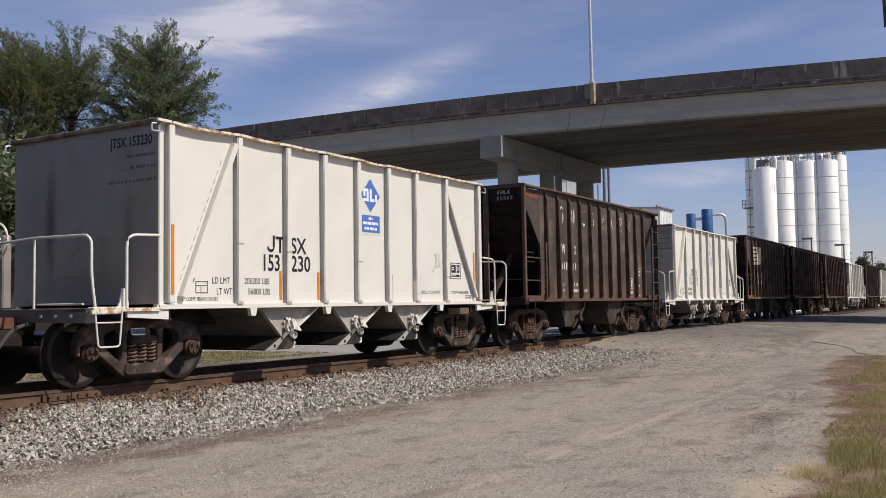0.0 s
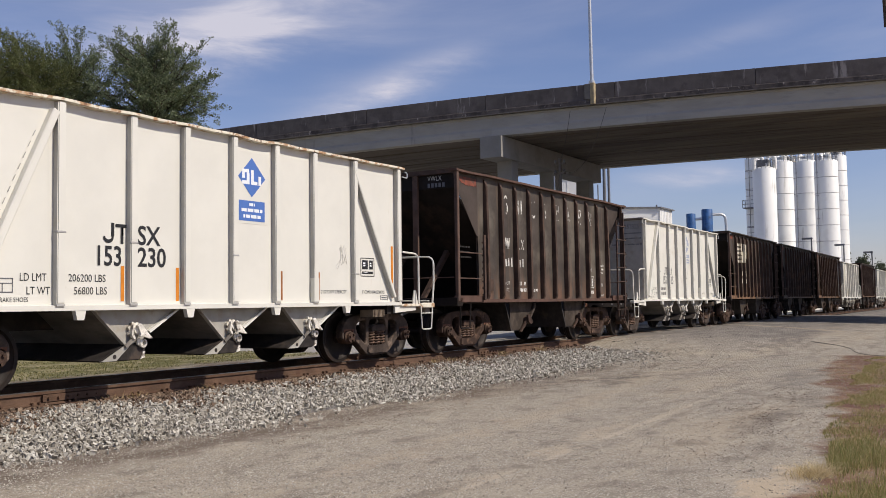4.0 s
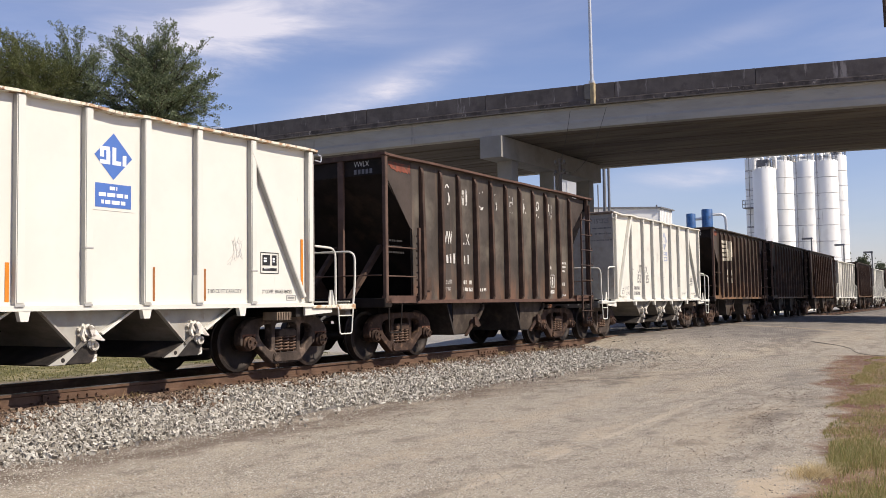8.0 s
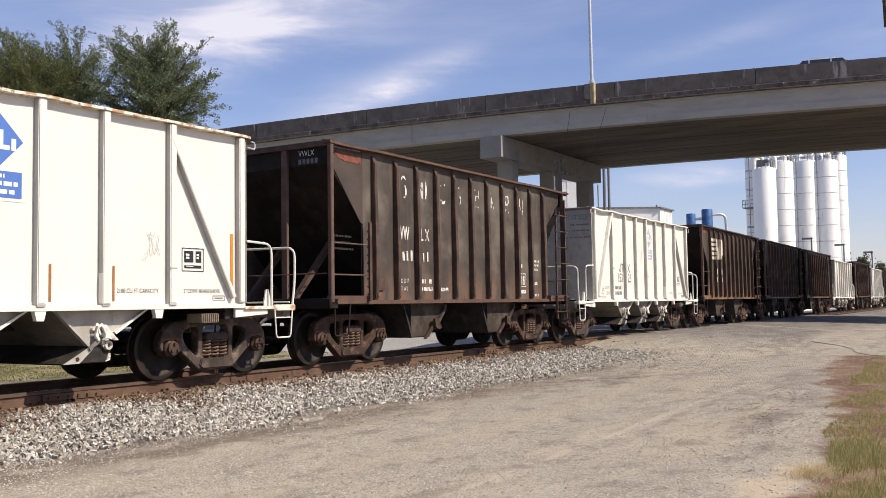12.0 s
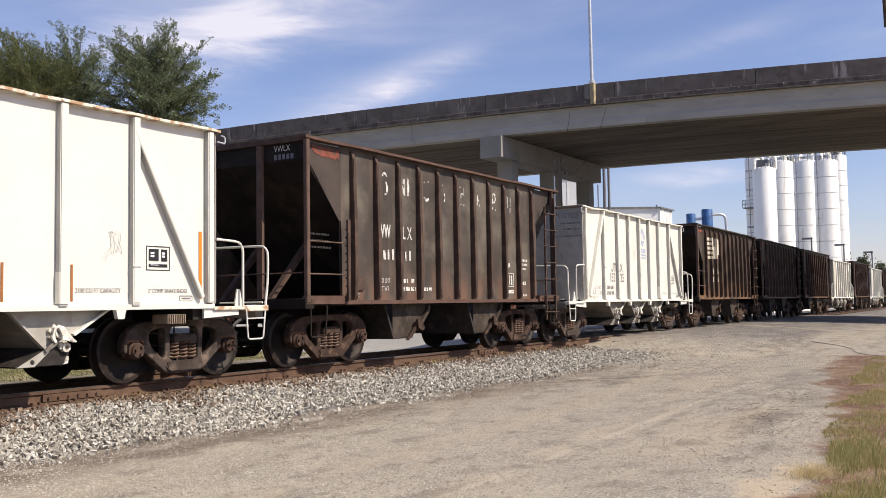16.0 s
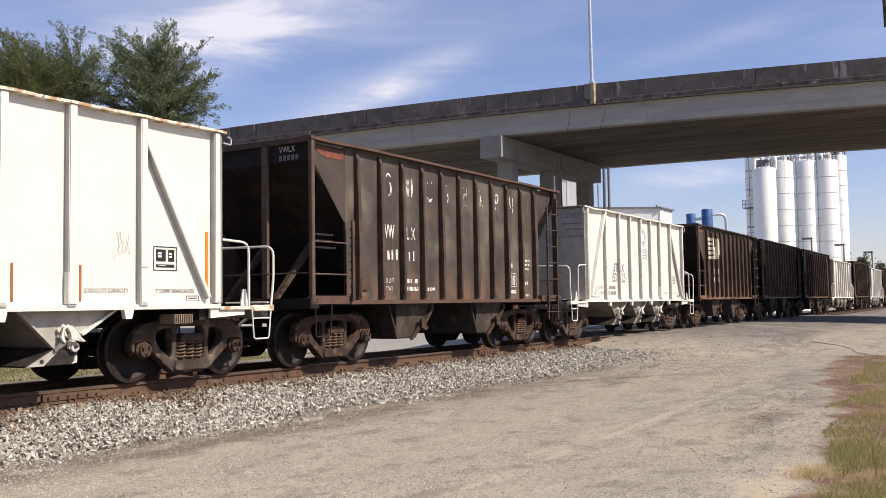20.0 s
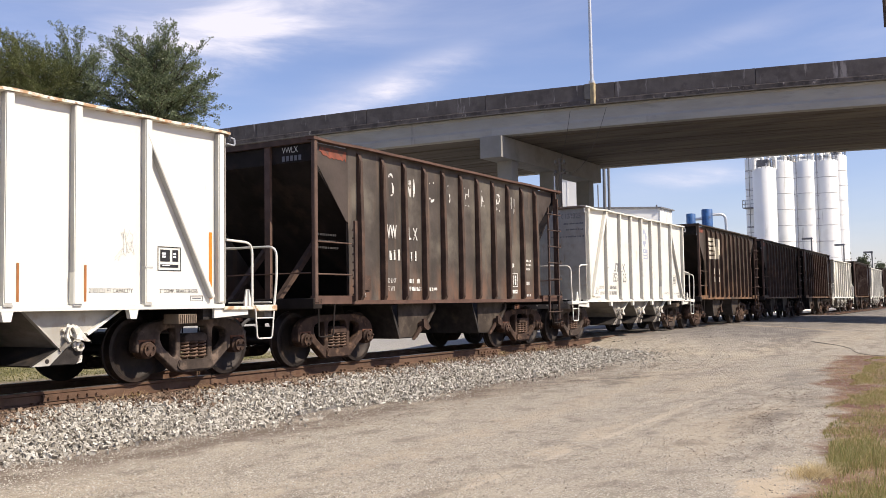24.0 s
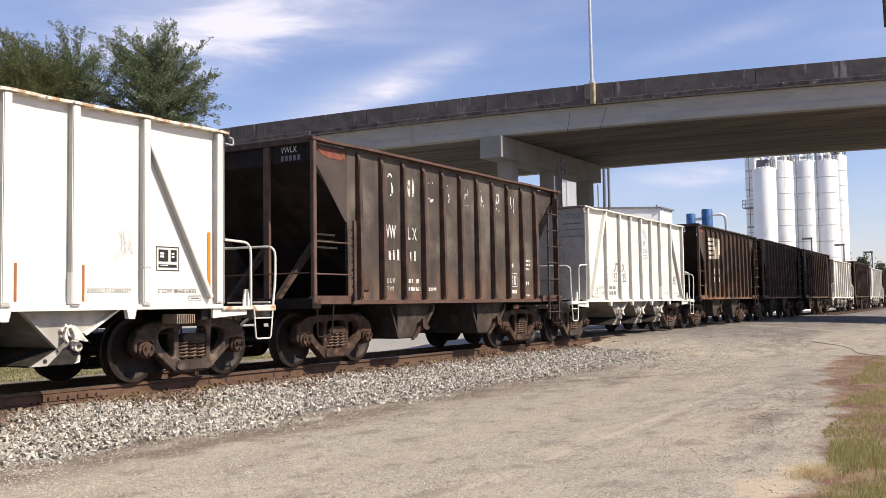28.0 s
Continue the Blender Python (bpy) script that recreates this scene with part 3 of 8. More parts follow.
def again(ob, at, parent=None):
    """Another object on the same mesh."""
    o = new(ob.name.split(".")[0], ob.data)
    o.parent = parent or ob.parent
    o.matrix_basis = at
    if "label" in ob:
        o["label"] = ob["label"]
    return o


def thing(name, label, category, at=None, group="", kind=""):
    ob = new(name)
    if at is not None:
        ob.matrix_basis = at
    return tagged(ob, label, category, group, kind)


def whole(name, bm, material, label, category, group="", kind="", smooth=False, at=None):
    ob = new(name, to_mesh(name, bm, material, smooth))
    if at is not None:
        ob.matrix_basis = at
    return tagged(ob, label, category, group, kind)


def quick_mesh(name, v, f, material):
    """A mesh from arrays of vertices (n, 3) and equal-sided faces (m, k)."""
    me = bpy.data.meshes.new(name)
    v, f = np.asarray(v, np.float32), np.asarray(f, np.int32)
    k = f.shape[1]
    me.vertices.add(len(v))
    me.vertices.foreach_set("co", v.ravel())
    me.loops.add(f.size)
    me.loops.foreach_set("vertex_index", f.ravel())
    me.polygons.add(len(f))
    me.polygons.foreach_set("loop_start", np.arange(len(f), dtype=np.int32) * k)
    me.update(calc_edges=True)
    me.materials.append(material)
    return me


def lettering(body, size, squeeze=1.0, align="LEFT", bold=0.0, spacing=1.0):
    """A flat mesh of text in the built-in font, in the x-y plane."""
    cu = bpy.data.curves.new("letters", "FONT")
    cu.body, cu.size, cu.align_x, cu.offset, cu.space_character = body, size, align, bold, spacing
    cu.resolution_u = 3
    ob = new("letters", cu)
    dg = bpy.context.evaluated_depsgraph_get()
    me = bpy.data.meshes.new_from_object(ob.evaluated_get(dg))
    bpy.data.objects.remove(ob)
    me.transform(Matrix.Diagonal((squeeze, 1, 1, 1)))
    return me


# text that stands on a side facing -y, or on an end facing -x
ON_SIDE = Matrix(((1, 0, 0, 0), (0, 0, -1, 0), (0, 1, 0, 0), (0, 0, 0, 1)))
ON_END = Matrix(((0, 0, -1, 0), (-1, 0, 0, 0), (0, 1, 0, 0), (0, 0, 0, 1)))


def letter_part(name, body, size, material, parent, place, facing=ON_SIDE, squeeze=0.8, align="LEFT", bold=0.0, label="", spacing=1.0):
    me = lettering(body, size, squeeze, align, bold, spacing)
    me.name = name
    me.materials.clear()
    me.materials.append(material)
    ob = new(name, me)
    ob.parent = parent
    ob.matrix_basis = Matrix.Translation(place) @ facing
    if label:
        ob["label"] = label
    return ob


def bars(name, rows, y, material, parent, seed=1):
    """Lines of writing too small to read: short flat bars. rows: x0, x1, z, height."""
    rnd = random.Random(seed)
    bm = bmesh.new()
    for x0, x1, z, h in rows:
        x = x0
        while x < x1:
            w = min(h * rnd.uniform(0.7, 2.6), x1 - x)
            box(bm, x, x + w, y - 0.002, y, z, z + h)
            x += w + h * 0.45
    ob = part(name, bm, material, parent)
    ob["kind"] = "stuff"
    return ob


def arc(bm, cx, cz, rx, rz, a0, a1, w, y, n=8):
    """A bent flat stroke of paint on a side, from one angle to another."""
    prev = None
    for i in range(n + 1):
        a = radians(a0 + (a1 - a0) * i / n)
        t = w * (0.55 + 0.45 * math.sin(math.pi * i / n))
        q = [bm.verts.new((cx + (rx + k * t / 2) * math.cos(a), y, cz + (rz + k * t / 2) * math.sin(a))) for k in (-1, 1)]
        if prev:
            bm.faces.new((prev[0], q[0], q[1], prev[1]))
        prev = q
    return bm


# ---- ground ----
def step(t, a, b):
    t = min(1.0, max(0.0, (t - a) / (b - a)))
    return t * t * (3 - 2 * t)


def track_y(x):
    """The track's centre line: straight, then bearing very slightly away."""
    d = x - 27.0
    return TRACK_Y + 0.0225 * (d + math.sqrt(d * d + 16.0)) / 2 - 0.0225 * 0.15


CROSS_A, CROSS_B = 25.0, 64.0


def ground_z(x, y):
    z = -0.46 + 0.025 * noise.noise((x * 0.35, y * 0.35, 3.0)) + 0.06 * noise.noise((x * 0.06, y * 0.06, 7.0))
    on = step(x, 20.5, 29.0) * (1 - 0.35 * step(x, CROSS_B - 2, CROSS_B + 8))
    d = abs(y - track_y(x))
    ramp = 1 - step(d, 1.0, 6.0 + 10.0 * step(x, 23.0, 36.0))
    z += on * ramp * (-0.02 - z)
    if d < 2.2 and z > -0.02:
        z = -0.02
    if d < 1.9 and (x < CROSS_A or x > CROSS_B):
        z = min(z, -0.42)
    return z


def grid_axis(lo, hi, fine_lo, fine_hi, step_fine, growth=1.35):
    xs = list(np.arange(fine_lo, fine_hi + 1e-6, step_fine))
    s, x = step_fine, fine_hi
    while x < hi:
        s *= growth
        x = min(hi, x + s)
        xs.append(x)
    s, x = step_fine, fine_lo
    while x > lo:
        s *= growth
        x = max(lo, x - s)
        xs.insert(0, x)
    return xs


def build_ground():
    xs = grid_axis(-1500, 3500, -2, 70, 0.5)
    ys = grid_axis(-2500, 2500, -6, 26, 0.4)
    v = [(x, y, ground_z(x, y)) for x in xs for y in ys]
    n = len(ys)
    f = [(i * n + j, (i + 1) * n + j, (i + 1) * n + j + 1, i * n + j + 1) for i in range(len(xs) - 1) for j in range(n - 1)]
    me = quick_mesh("ground", v, f, M_GROUND)
    me.polygons.foreach_set("use_smooth", [True] * len(me.polygons))
    tagged(new("ground", me), "worn grey gravel and asphalt lot with dusty patches and a turf verge", "ground", kind="structure")


build_ground()


# ---- track ----
def rail_mesh(side, a, b, dx=1.0):
    """A flat-bottomed rail: foot, web and head, following the track."""
    prof = [(-0.076, -0.178), (0.076, -0.178), (0.076, -0.164), (0.014, -0.146), (0.010, -0.052), (0.036, -0.042), (0.037, -0.008), (0.028, 0.0),
            (-0.028, 0.0), (-0.037, -0.008), (-0.036, -0.042), (-0.010, -0.052), (-0.014, -0.146), (-0.076, -0.164)]
    bm = bmesh.new()
    xs = list(np.arange(a, b + 1e-6, dx))
    rings = [[bm.verts.new((x, track_y(x) + side * 0.755 + p[0], p[1])) for p in prof] for x in xs]
    n = len(prof)
    for r, q in zip(rings, rings[1:]):
        for k in range(n):
            bm.faces.new((r[k], q[k], q[(k + 1) % n], r[(k + 1) % n]))
    bm.faces.new(rings[0])
    bm.faces.new(rings[-1][::-1])
    return bm


def build_track():
    tr = thing("railway_track", "rusty steel rails on timber sleepers in grey crushed stone", "railway track", kind="structure")
    for side in (-1, 1):
        r = part("rail", rail_mesh(side, -30, 190, 2.0), M_RAIL, tr, "rusted steel rail")
        r.data.materials.append(M_RAILTOP)
        for p in r.data.polygons:
            if p.normal.z > 0.7 and p.center.z > -0.01:
                p.material_index = 1
    bm = bmesh.new()
    box(bm, -0.11, 0.11, -1.30, 1.30, -0.36, -0.188)
    bmesh.ops.bevel(bm, geom=bm.edges[:], offset=0.012, segments=1, affect="EDGES")
    tie = part("sleeper", bm, M_TIE, tr, at=pose(-4, track_y(-4), 0))
    bm = bmesh.new()
    box(bm, -0.09, 0.09, -0.17, 0.17, -0.188, -0.170)
    for s in (-1, 1):
        for k in (-1, 1):
            tube(bm, [(0.05 * k, 0.085 * s, -0.175), (0.05 * k, 0.085 * s, -0.145)], 0.016, 6)
            tube(bm, [(0.05 * k, 0.100 * s, -0.147), (0.05 * k, 0.055 * s, -0.140)], 0.015, 6)
    plate = part("tie_plate", bm, M_RAIL, tr, at=pose(-4, track_y(-4) - 0.755, 0))
    x = -3.5
    rnd = random.Random(4)
    while x < 62:
        if not CROSS_A < x < CROSS_B:
            yc = track_y(x)
            again(tie, pose(x, yc + rnd.uniform(-0.03, 0.03), rnd.uniform(-0.006, 0.004), 0, 0, rnd.uniform(-1.2, 1.2)))
            again(plate, pose(x, yc - 0.755, 0))
            again(plate, pose(x, yc + 0.755, 0))
        x += 0.53
    # joint bars on the near rail
    bm = bmesh.new()
    box(bm, -0.45, 0.45, -0.052, -0.030, -0.140, -0.050)
    for k in range(6):
        tube(bm, [(-0.37 + 0.148 * k, -0.052, -0.095), (-0.37 + 0.148 * k, -0.078, -0.095)], 0.017, 6)
    j = part("joint_bar", bm, M_RAIL, tr, "bolted joint bar", at=pose(8.2, track_y(8.2) - 0.755, 0))
    again(j, pose(19.6, track_y(19.6) - 0.755, 0))


build_track()


def bed_z(d):
    """Height of the stone bed by the distance from the track's centre."""
    d = abs(d)
    if d < 1.45:
        return -0.20
    return -0.20 - 0.33 * min(1.0, ((d - 1.45) / 1.75)) ** 1.05


def build_bed(a, b, name_label):
    xs = np.arange(a, b + 0.01, 0.6)
    ds = [-3.5, -3.1, -2.7, -2.3, -1.9, -1.5, -1.0, 0, 1.0, 1.5, 1.9, 2.3, 2.7, 3.1, 3.5]
    v = [(x, track_y(x) + d, bed_z(d) - 0.03 + 0.02 * noise.noise((x, d, 0))) for x in xs for d in ds]
    n = len(ds)
    f = [(i * n + j, (i + 1) * n + j, (i + 1) * n + j + 1, i * n + j + 1) for i in range(len(xs) - 1) for j in range(n - 1)]
    return tagged(new("ballast_bed", quick_mesh("ballast_bed", v, f, M_BED)), name_label, "ballast", kind="structure")


M_BED = mat("ballast_fines", (0.21, 0.195, 0.175), 0.95, var=0.35, scale=18, second=(0.13, 0.12, 0.11), mask=(0.48, 0.6), mscale=22, bump=0.9, bscale=30, spec=0.15)
build_bed(-30, CROSS_A - 0.4, "grey crushed-stone bed under the rails")


def build_track_centre():
    """Greasy fines between and just beyond the rails, with the cars' shade painted in."""
    xs = np.arange(-30, CROSS_A - 0.3, 0.5)
    ds = [-0.86, -0.6, -0.3, 0.0, 0.3, 0.6, 0.9, 1.2]
    v = [(x, track_y(x) + d + 0.03 * noise.noise((x * 1.3, d, 7)), bed_z(d) - 0.012 + 0.008 * noise.noise((x * 2, d * 3, 1))) for x in xs for d in ds]
    n = len(ds)
    f = [(i * n + j, (i + 1) * n + j, (i + 1) * n + j + 1, i * n + j + 1) for i in range(len(xs) - 1) for j in range(n - 1)]
    tagged(new("track_centre", quick_mesh("track_centre", v, f, M_BED_OIL_SHADE)), "greasy fines between the rails, darkened by painted-in shade", "ballast", kind="structure")


build_track_centre()
build_bed(CROSS_B + 1, 190, "grey crushed-stone bed under the far rails")


def stones(name, xy, size_lo, size_hi, height, material, label, seed, flat=0.75):
    """Many broken stones, each a skewed eight-cornered lump."""
    rng = np.random.default_rng(seed)
    n = len(xy)
    cube = np.array([(-1, -1, -1), (1, -1, -1), (1, 1, -1), (-1, 1, -1), (-1, -1, 1), (1, -1, 1), (1, 1, 1), (-1, 1, 1)], np.float32) * 0.5
    quad = np.array([(0, 3, 2, 1), (4, 5, 6, 7), (0, 1, 5, 4), (1, 2, 6, 5), (2, 3, 7, 6), (3, 0, 4, 7)])
    pts = cube[None] * (1 + rng.uniform(-0.58, 0.34, (n, 8, 3)))
    size = (size_lo + (size_hi - size_lo) * rng.random((n, 1, 1)) ** 1.5) * np.stack([rng.uniform(0.9, 2.1, n), rng.uniform(0.6, 1.2, n), rng.uniform(0.35, 0.8, n)], 1)[:, None, :]
    pts = pts * size
    q = rng.normal(size=(n, 4))
    q[:, 1:] *= flat
    q /= np.linalg.norm(q, axis=1, keepdims=True)
    w, x, y, z = q.T
    R = np.stack([np.stack([1 - 2 * (y * y + z * z), 2 * (x * y - z * w), 2 * (x * z + y * w)], 1),
                  np.stack([2 * (x * y + z * w), 1 - 2 * (x * x + z * z), 2 * (y * z - x * w)], 1),
                  np.stack([2 * (x * z - y * w), 2 * (y * z + x * w), 1 - 2 * (x * x + y * y)], 1)], 1)
    pts = np.einsum("nij,nkj->nki", R, pts)
    pts += np.concatenate([xy, height[:, None]], 1)[:, None, :]
    faces = (quad[None] + (np.arange(n) * 8)[:, None, None]).reshape(-1, 4)
    me = quick_mesh(name, pts.reshape(-1, 3), faces, material)
    me.shade_flat()
    return tagged(new(name, me), label, "stones", kind="stuff")


def build_stones():
    rng = np.random.default_rng(11)
    n = 84000
    # denser where the bed comes nearest; thinning out where the crossing begins
    x = 3.0 + 26.0 * rng.random(n) ** 1.25
    d = -(0.86 + 3.4 * rng.random(n) ** 1.15)
    reach = 2.80 + 0.45 * np.array([noise.noise((a * 0.5, 0, 5)) for a in x]) + 0.5 * np.clip((x - 19) / 6, 0, 1) + rng.exponential(0.16, n)
    thin = np.clip((28.6 - x) / 7.0, 0, 1) ** 1.4 + 0.25 * np.array([noise.noise((a * 0.9, b * 0.9, 8)) for a, b in zip(x, d)]) * (x > 20)
    keep = (-d < reach) & (rng.random(n) < thin) & (x < 24.5)
    x, d = x[keep], d[keep]
    yc = np.array([track_y(a) for a in x])
    h = np.array([max(bed_z(k), ground_z(a, c + k)) if a < 24.6 else ground_z(a, c + k) for a, k, c in zip(x, d, yc)])
    h += rng.uniform(-0.012, 0.024, len(x))
    # rail grime and rust on the stones next to the rail
    near = rng.random(len(x)) < np.clip((2.0 + 0.55 * np.array([noise.noise((a * 0.7, 1, 2)) for a in x]) + d) / 0.8, 0, 1)
    xy = np.stack([x, yc + d], 1)
    stones("ballast_stones", xy[~near], 0.015, 0.050, h[~near], M_STONE, "loose angular grey and white crushed granite ballast", 12)
    stones("ballast_stones", xy[near], 0.014, 0.050, h[near] - 0.014, M_STONE_RUST, "rust-stained crushed stone beside the near rail", 16)
    # small chippings spill over the start of the crossing
    n = 8000
    x = 20.0 + 9.0 * rng.random(n)
    d = -(1.2 + 4.0 * rng.random(n))
    fade = np.exp(-((x - 22.3) / 1.9) ** 2) * np.clip((4.6 + d) / 1.6, 0, 1) + 0.25 * np.array([noise.noise((a, b, 4)) for a, b in zip(x, d)])
    keep = rng.random(n) < fade
    x, d = x[keep], d[keep]
    yc = np.array([track_y(a) for a in x])
    h = np.array([max(bed_z(k) if a < 24.6 else -1, ground_z(a, c + k)) for a, k, c in zip(x, d, yc)]) + 0.006
    stones("ballast_stones", np.stack([x, yc + d], 1), 0.010, 0.036, h, M_STONE, "small grey chippings spilt over the edge of the crossing", 18)
    n = 5200
    x = -4 + 30.0 * rng.random(n)
    d = 0.86 + 2.7 * rng.random(n)
    h = np.array([bed_z(k) for k in d]) + rng.uniform(-0.01, 0.02, n)
    yc = np.array([track_y(a) for a in x])
    stones("ballast_stones", np.stack([x, yc + d], 1), 0.045, 0.085, h, M_STONE, "crushed granite ballast on the far shoulder of the track", 13)
    n = 46000
    x = 5 + 21.0 * rng.random(n) ** 1.5
    y = 1.0 + 7.6 * rng.random(n) ** 0.7
    h = np.array([ground_z(a, b) for a, b in zip(x, y)]) + 0.002
    stones("loose_pebbles", np.stack([x, y], 1), 0.004, 0.013, h, M_PEBBLE, "small pale pebbles scattered over the worn lot", 14)
    # dark cinders worked into the lot near the turf and along the foot of the stone bed
    n = 7000
    x = np.concatenate([rng.normal(13.8, 2.3, n // 2), 8.0 + 14.0 * rng.random(n - n // 2)])
    y = np.concatenate([3.0 + 0.07 * (x[:n // 2] - 13.8) + rng.normal(0, 0.36, n // 2), 7.2 + rng.normal(0, 0.22, n - n // 2)])
    keep = np.array([noise.noise((a * 0.8, b * 2.5, 6.0)) + 0.5 * noise.noise((a * 3.0, b * 5.0, 1.0)) for a, b in zip(x, y)]) > -0.05
    x, y = x[keep], y[keep]
    h = np.array([ground_z(a, b) for a, b in zip(x, y)]) + 0.001
    stones("cinders", np.stack([x, y], 1), 0.004, 0.011, h, M_STONE_RUST, "dark brown cinders trodden into the lot", 19)


build_stones()


# ---- the train ----
WHEELSETS = []        # (wheelset, its car), keyed at the end
CARS = []             # (car, its centre on the line at the start, half the distance of its trucks)
R_WHEEL = 0.457


def pierced_plate(name, outer, holes, thick, bevel, material):
    """A plate in the x-z plane with rounded corners, windows through it and softened edges."""
    cu = bpy.data.curves.new(name, "CURVE")
    cu.dimensions, cu.fill_mode, cu.extrude, cu.bevel_depth, cu.bevel_resolution, cu.offset = "2D", "BOTH", thick / 2, bevel, 1, -bevel
    for ring in [outer] + holes:
        pts = [Vector((x, z, 0)) for x, z in ring]
        soft = rounded([(pts[-1] + pts[0]) / 2] + pts + [(pts[-1] + pts[0]) / 2], 0.05, 3)[:-1]
        sp = cu.splines.new("POLY")
        sp.points.add(len(soft) - 1)
        for p, q in zip(sp.points, soft):
            p.co = (q.x, q.y, 0, 1)
        sp.use_cyclic_u = True
    ob = new(name, cu)
    me = bpy.data.meshes.new_from_object(ob.evaluated_get(bpy.context.evaluated_depsgraph_get()))
    bpy.data.objects.remove(ob)
    me.transform(Matrix.Rotation(radians(90), 4, "X"))
    me.name = name
    me.materials.clear()
    me.materials.append(material)
    return me


def build_truck(parent, x, spin_list):
    """A cast three-piece truck: two wheelsets, side frames, bolster, springs, brake gear."""
    tk = new("truck")
    tk.parent = parent
    tk.matrix_basis = pose(x, 0, 0)
    tk["label"] = "dusty brown cast-steel truck with coil springs"
    for s in (-1, 1):
        # cast side frame: arch, pedestals over the bearings, sloping arms down to the spring seat, three windows
        half = [(0.0, 0.885), (0.50, 0.88), (0.86, 0.825), (1.00, 0.73), (1.075, 0.62), (1.075, 0.43), (1.02, 0.41), (1.015, 0.585), (0.755, 0.585), (0.745, 0.42), (0.70, 0.40), (0.36, 0.125), (0.28, 0.10), (0.0, 0.10)]
        outer = half[1:-1] + [(-x_, z_) for x_, z_ in half[-2:0:-1]]
        side = [(0.365, 0.745), (0.46, 0.755), (0.64, 0.70), (0.655, 0.60), (0.60, 0.485), (0.385, 0.315), (0.355, 0.345)]
        holes = [[(-0.265, 0.285), (0.265, 0.285), (0.265, 0.70), (0.22, 0.765), (-0.22, 0.765), (-0.265, 0.70)], side, [(-x_, z_) for x_, z_ in side]]
        fr = new("side_frame", pierced_plate("side_frame", outer, holes, 0.12, 0.018, M_TRUCK))
        fr.parent = tk
        fr.matrix_basis = pose(0, s * 1.01, 0)
        bm = bmesh.new()
        prism(bm, [(-0.34, 0.175), (-0.26, 0.13), (0.26, 0.13), (0.34, 0.175), (0.31, 0.285), (-0.31, 0.285)], s * 1.01 - 0.11, s * 1.01 + 0.11)
        bmesh.ops.bevel(bm, geom=[e for e in bm.edges if e.calc_length() > 0.1], offset=0.015, segments=2, affect="EDGES")
        part("spring_seat", bm, M_TRUCK, tk)
        for k in (-0.889, 0.889):
            bm = bmesh.new()
            prism(bm, [(k - 0.15, 0.60), (k + 0.15, 0.60), (k + 0.14, 0.545), (k + 0.09, 0.575), (k - 0.09, 0.575), (k - 0.14, 0.545)], s * 1.02 - 0.075, s * 1.02 + 0.075)
            part("bearing_adapter", bm, M_RUST, tk, "rusty bearing adapter")
        for k in (-0.165, 0.0, 0.165):
            bm = bmesh.new()
            pts = [(k + 0.064 * math.cos(a), s * 1.05 + 0.064 * math.sin(a), 0.295 + 0.25 * a / (2 * math.pi * 5)) for a in np.arange(0, 2 * math.pi * 5, 0.6)]
            tube(bm, pts, 0.0165, 6)
            part("spring", bm, M_SPRING, tk, "rusty coil spring", smooth=True)
        bm = bmesh.new()
        prism(bm, [(-0.225, 0.545), (0.225, 0.545), (0.225, 0.62), (0.16, 0.665), (-0.16, 0.665), (-0.225, 0.62)], s * 1.07 - 0.06, s * 1.07 + 0.06)
        bmesh.ops.bevel(bm, geom=bm.edges[:], offset=0.012, segments=1, affect="EDGES")
        part("bolster_end", bm, M_TRUCK, tk)
    bm = bmesh.new()
    prism(bm, [(-0.20, 0.50), (0.20, 0.50), (0.20, 0.655), (-0.20, 0.655)], -0.94, 0.94)
    lathe(bm, [(0.20, 0.655), (0.20, 0.80)], 16)
    part("bolster", bm, M_DARK, tk)
    bm = bmesh.new()
    for k in (-1, 1):
        box(bm, k * 0.37 - 0.03, k * 0.37 + 0.03, -0.80, 0.80, 0.36, 0.46)
        for s in (-1, 1):
            prism(bm, [(k * 0.40, 0.30), (k * 0.44, 0.30), (k * 0.46, 0.56), (k * 0.41, 0.56)], s * 0.76 - 0.05, s * 0.76 + 0.05)
    part("brake_beam", bm, M_DARK, tk)
    for k in (-1, 1):
        bm = bmesh.new()
        for s in (-1, 1):
            prof = [(0.09, 0.70), (0.20, 0.715), (0.34, 0.745), (0.40, 0.71), (0.485, 0.715), (0.483, 0.742), (0.462, 0.748), (0.455, 0.855), (0.402, 0.860), (0.385, 0.835), (0.22, 0.780),
                    (0.115, 0.815), (0.105, 0.86), (0.09, 0.86)]
            lathe(bm, [(r, s * h) for r, h in prof], 36, "y")
        lathe(bm, [(0.085, -1.02), (0.085, 1.02)], 16, "y")
        ws = part("wheelset", bm, M_WHEEL, tk, "dark steel wheels on an axle", smooth=True, at=pose(k * 0.889, 0, R_WHEEL))
        for s in (-1, 1):
            # roller bearing with its three-bolt end cap, turning with the axle
            lathe_bm = bmesh.new()
            bm2 = lathe(lathe_bm, [(0.115, s * 0.90), (0.125, s * 0.93), (0.125, s * 1.10), (0.100, s * 1.125), (0.098, s * 1.16), (0.05, s * 1.165)], 20, "y")
            for q in range(3):
                a = 2 * math.pi * q / 3 + 0.3
                tube(bm2, [(0.062 * math.cos(a), s * 1.155, 0.062 * math.sin(a)), (0.062 * math.cos(a), s * 1.195, 0.062 * math.sin(a))], 0.021, 6)
            cap = new("bearing_cap", to_mesh("bearing_cap", bm2, M_TRUCK, True))
            cap["label"] = "bolted bearing end cap"
            ws_mesh_join(ws, cap)
        spin_list.append(ws)
    return tk


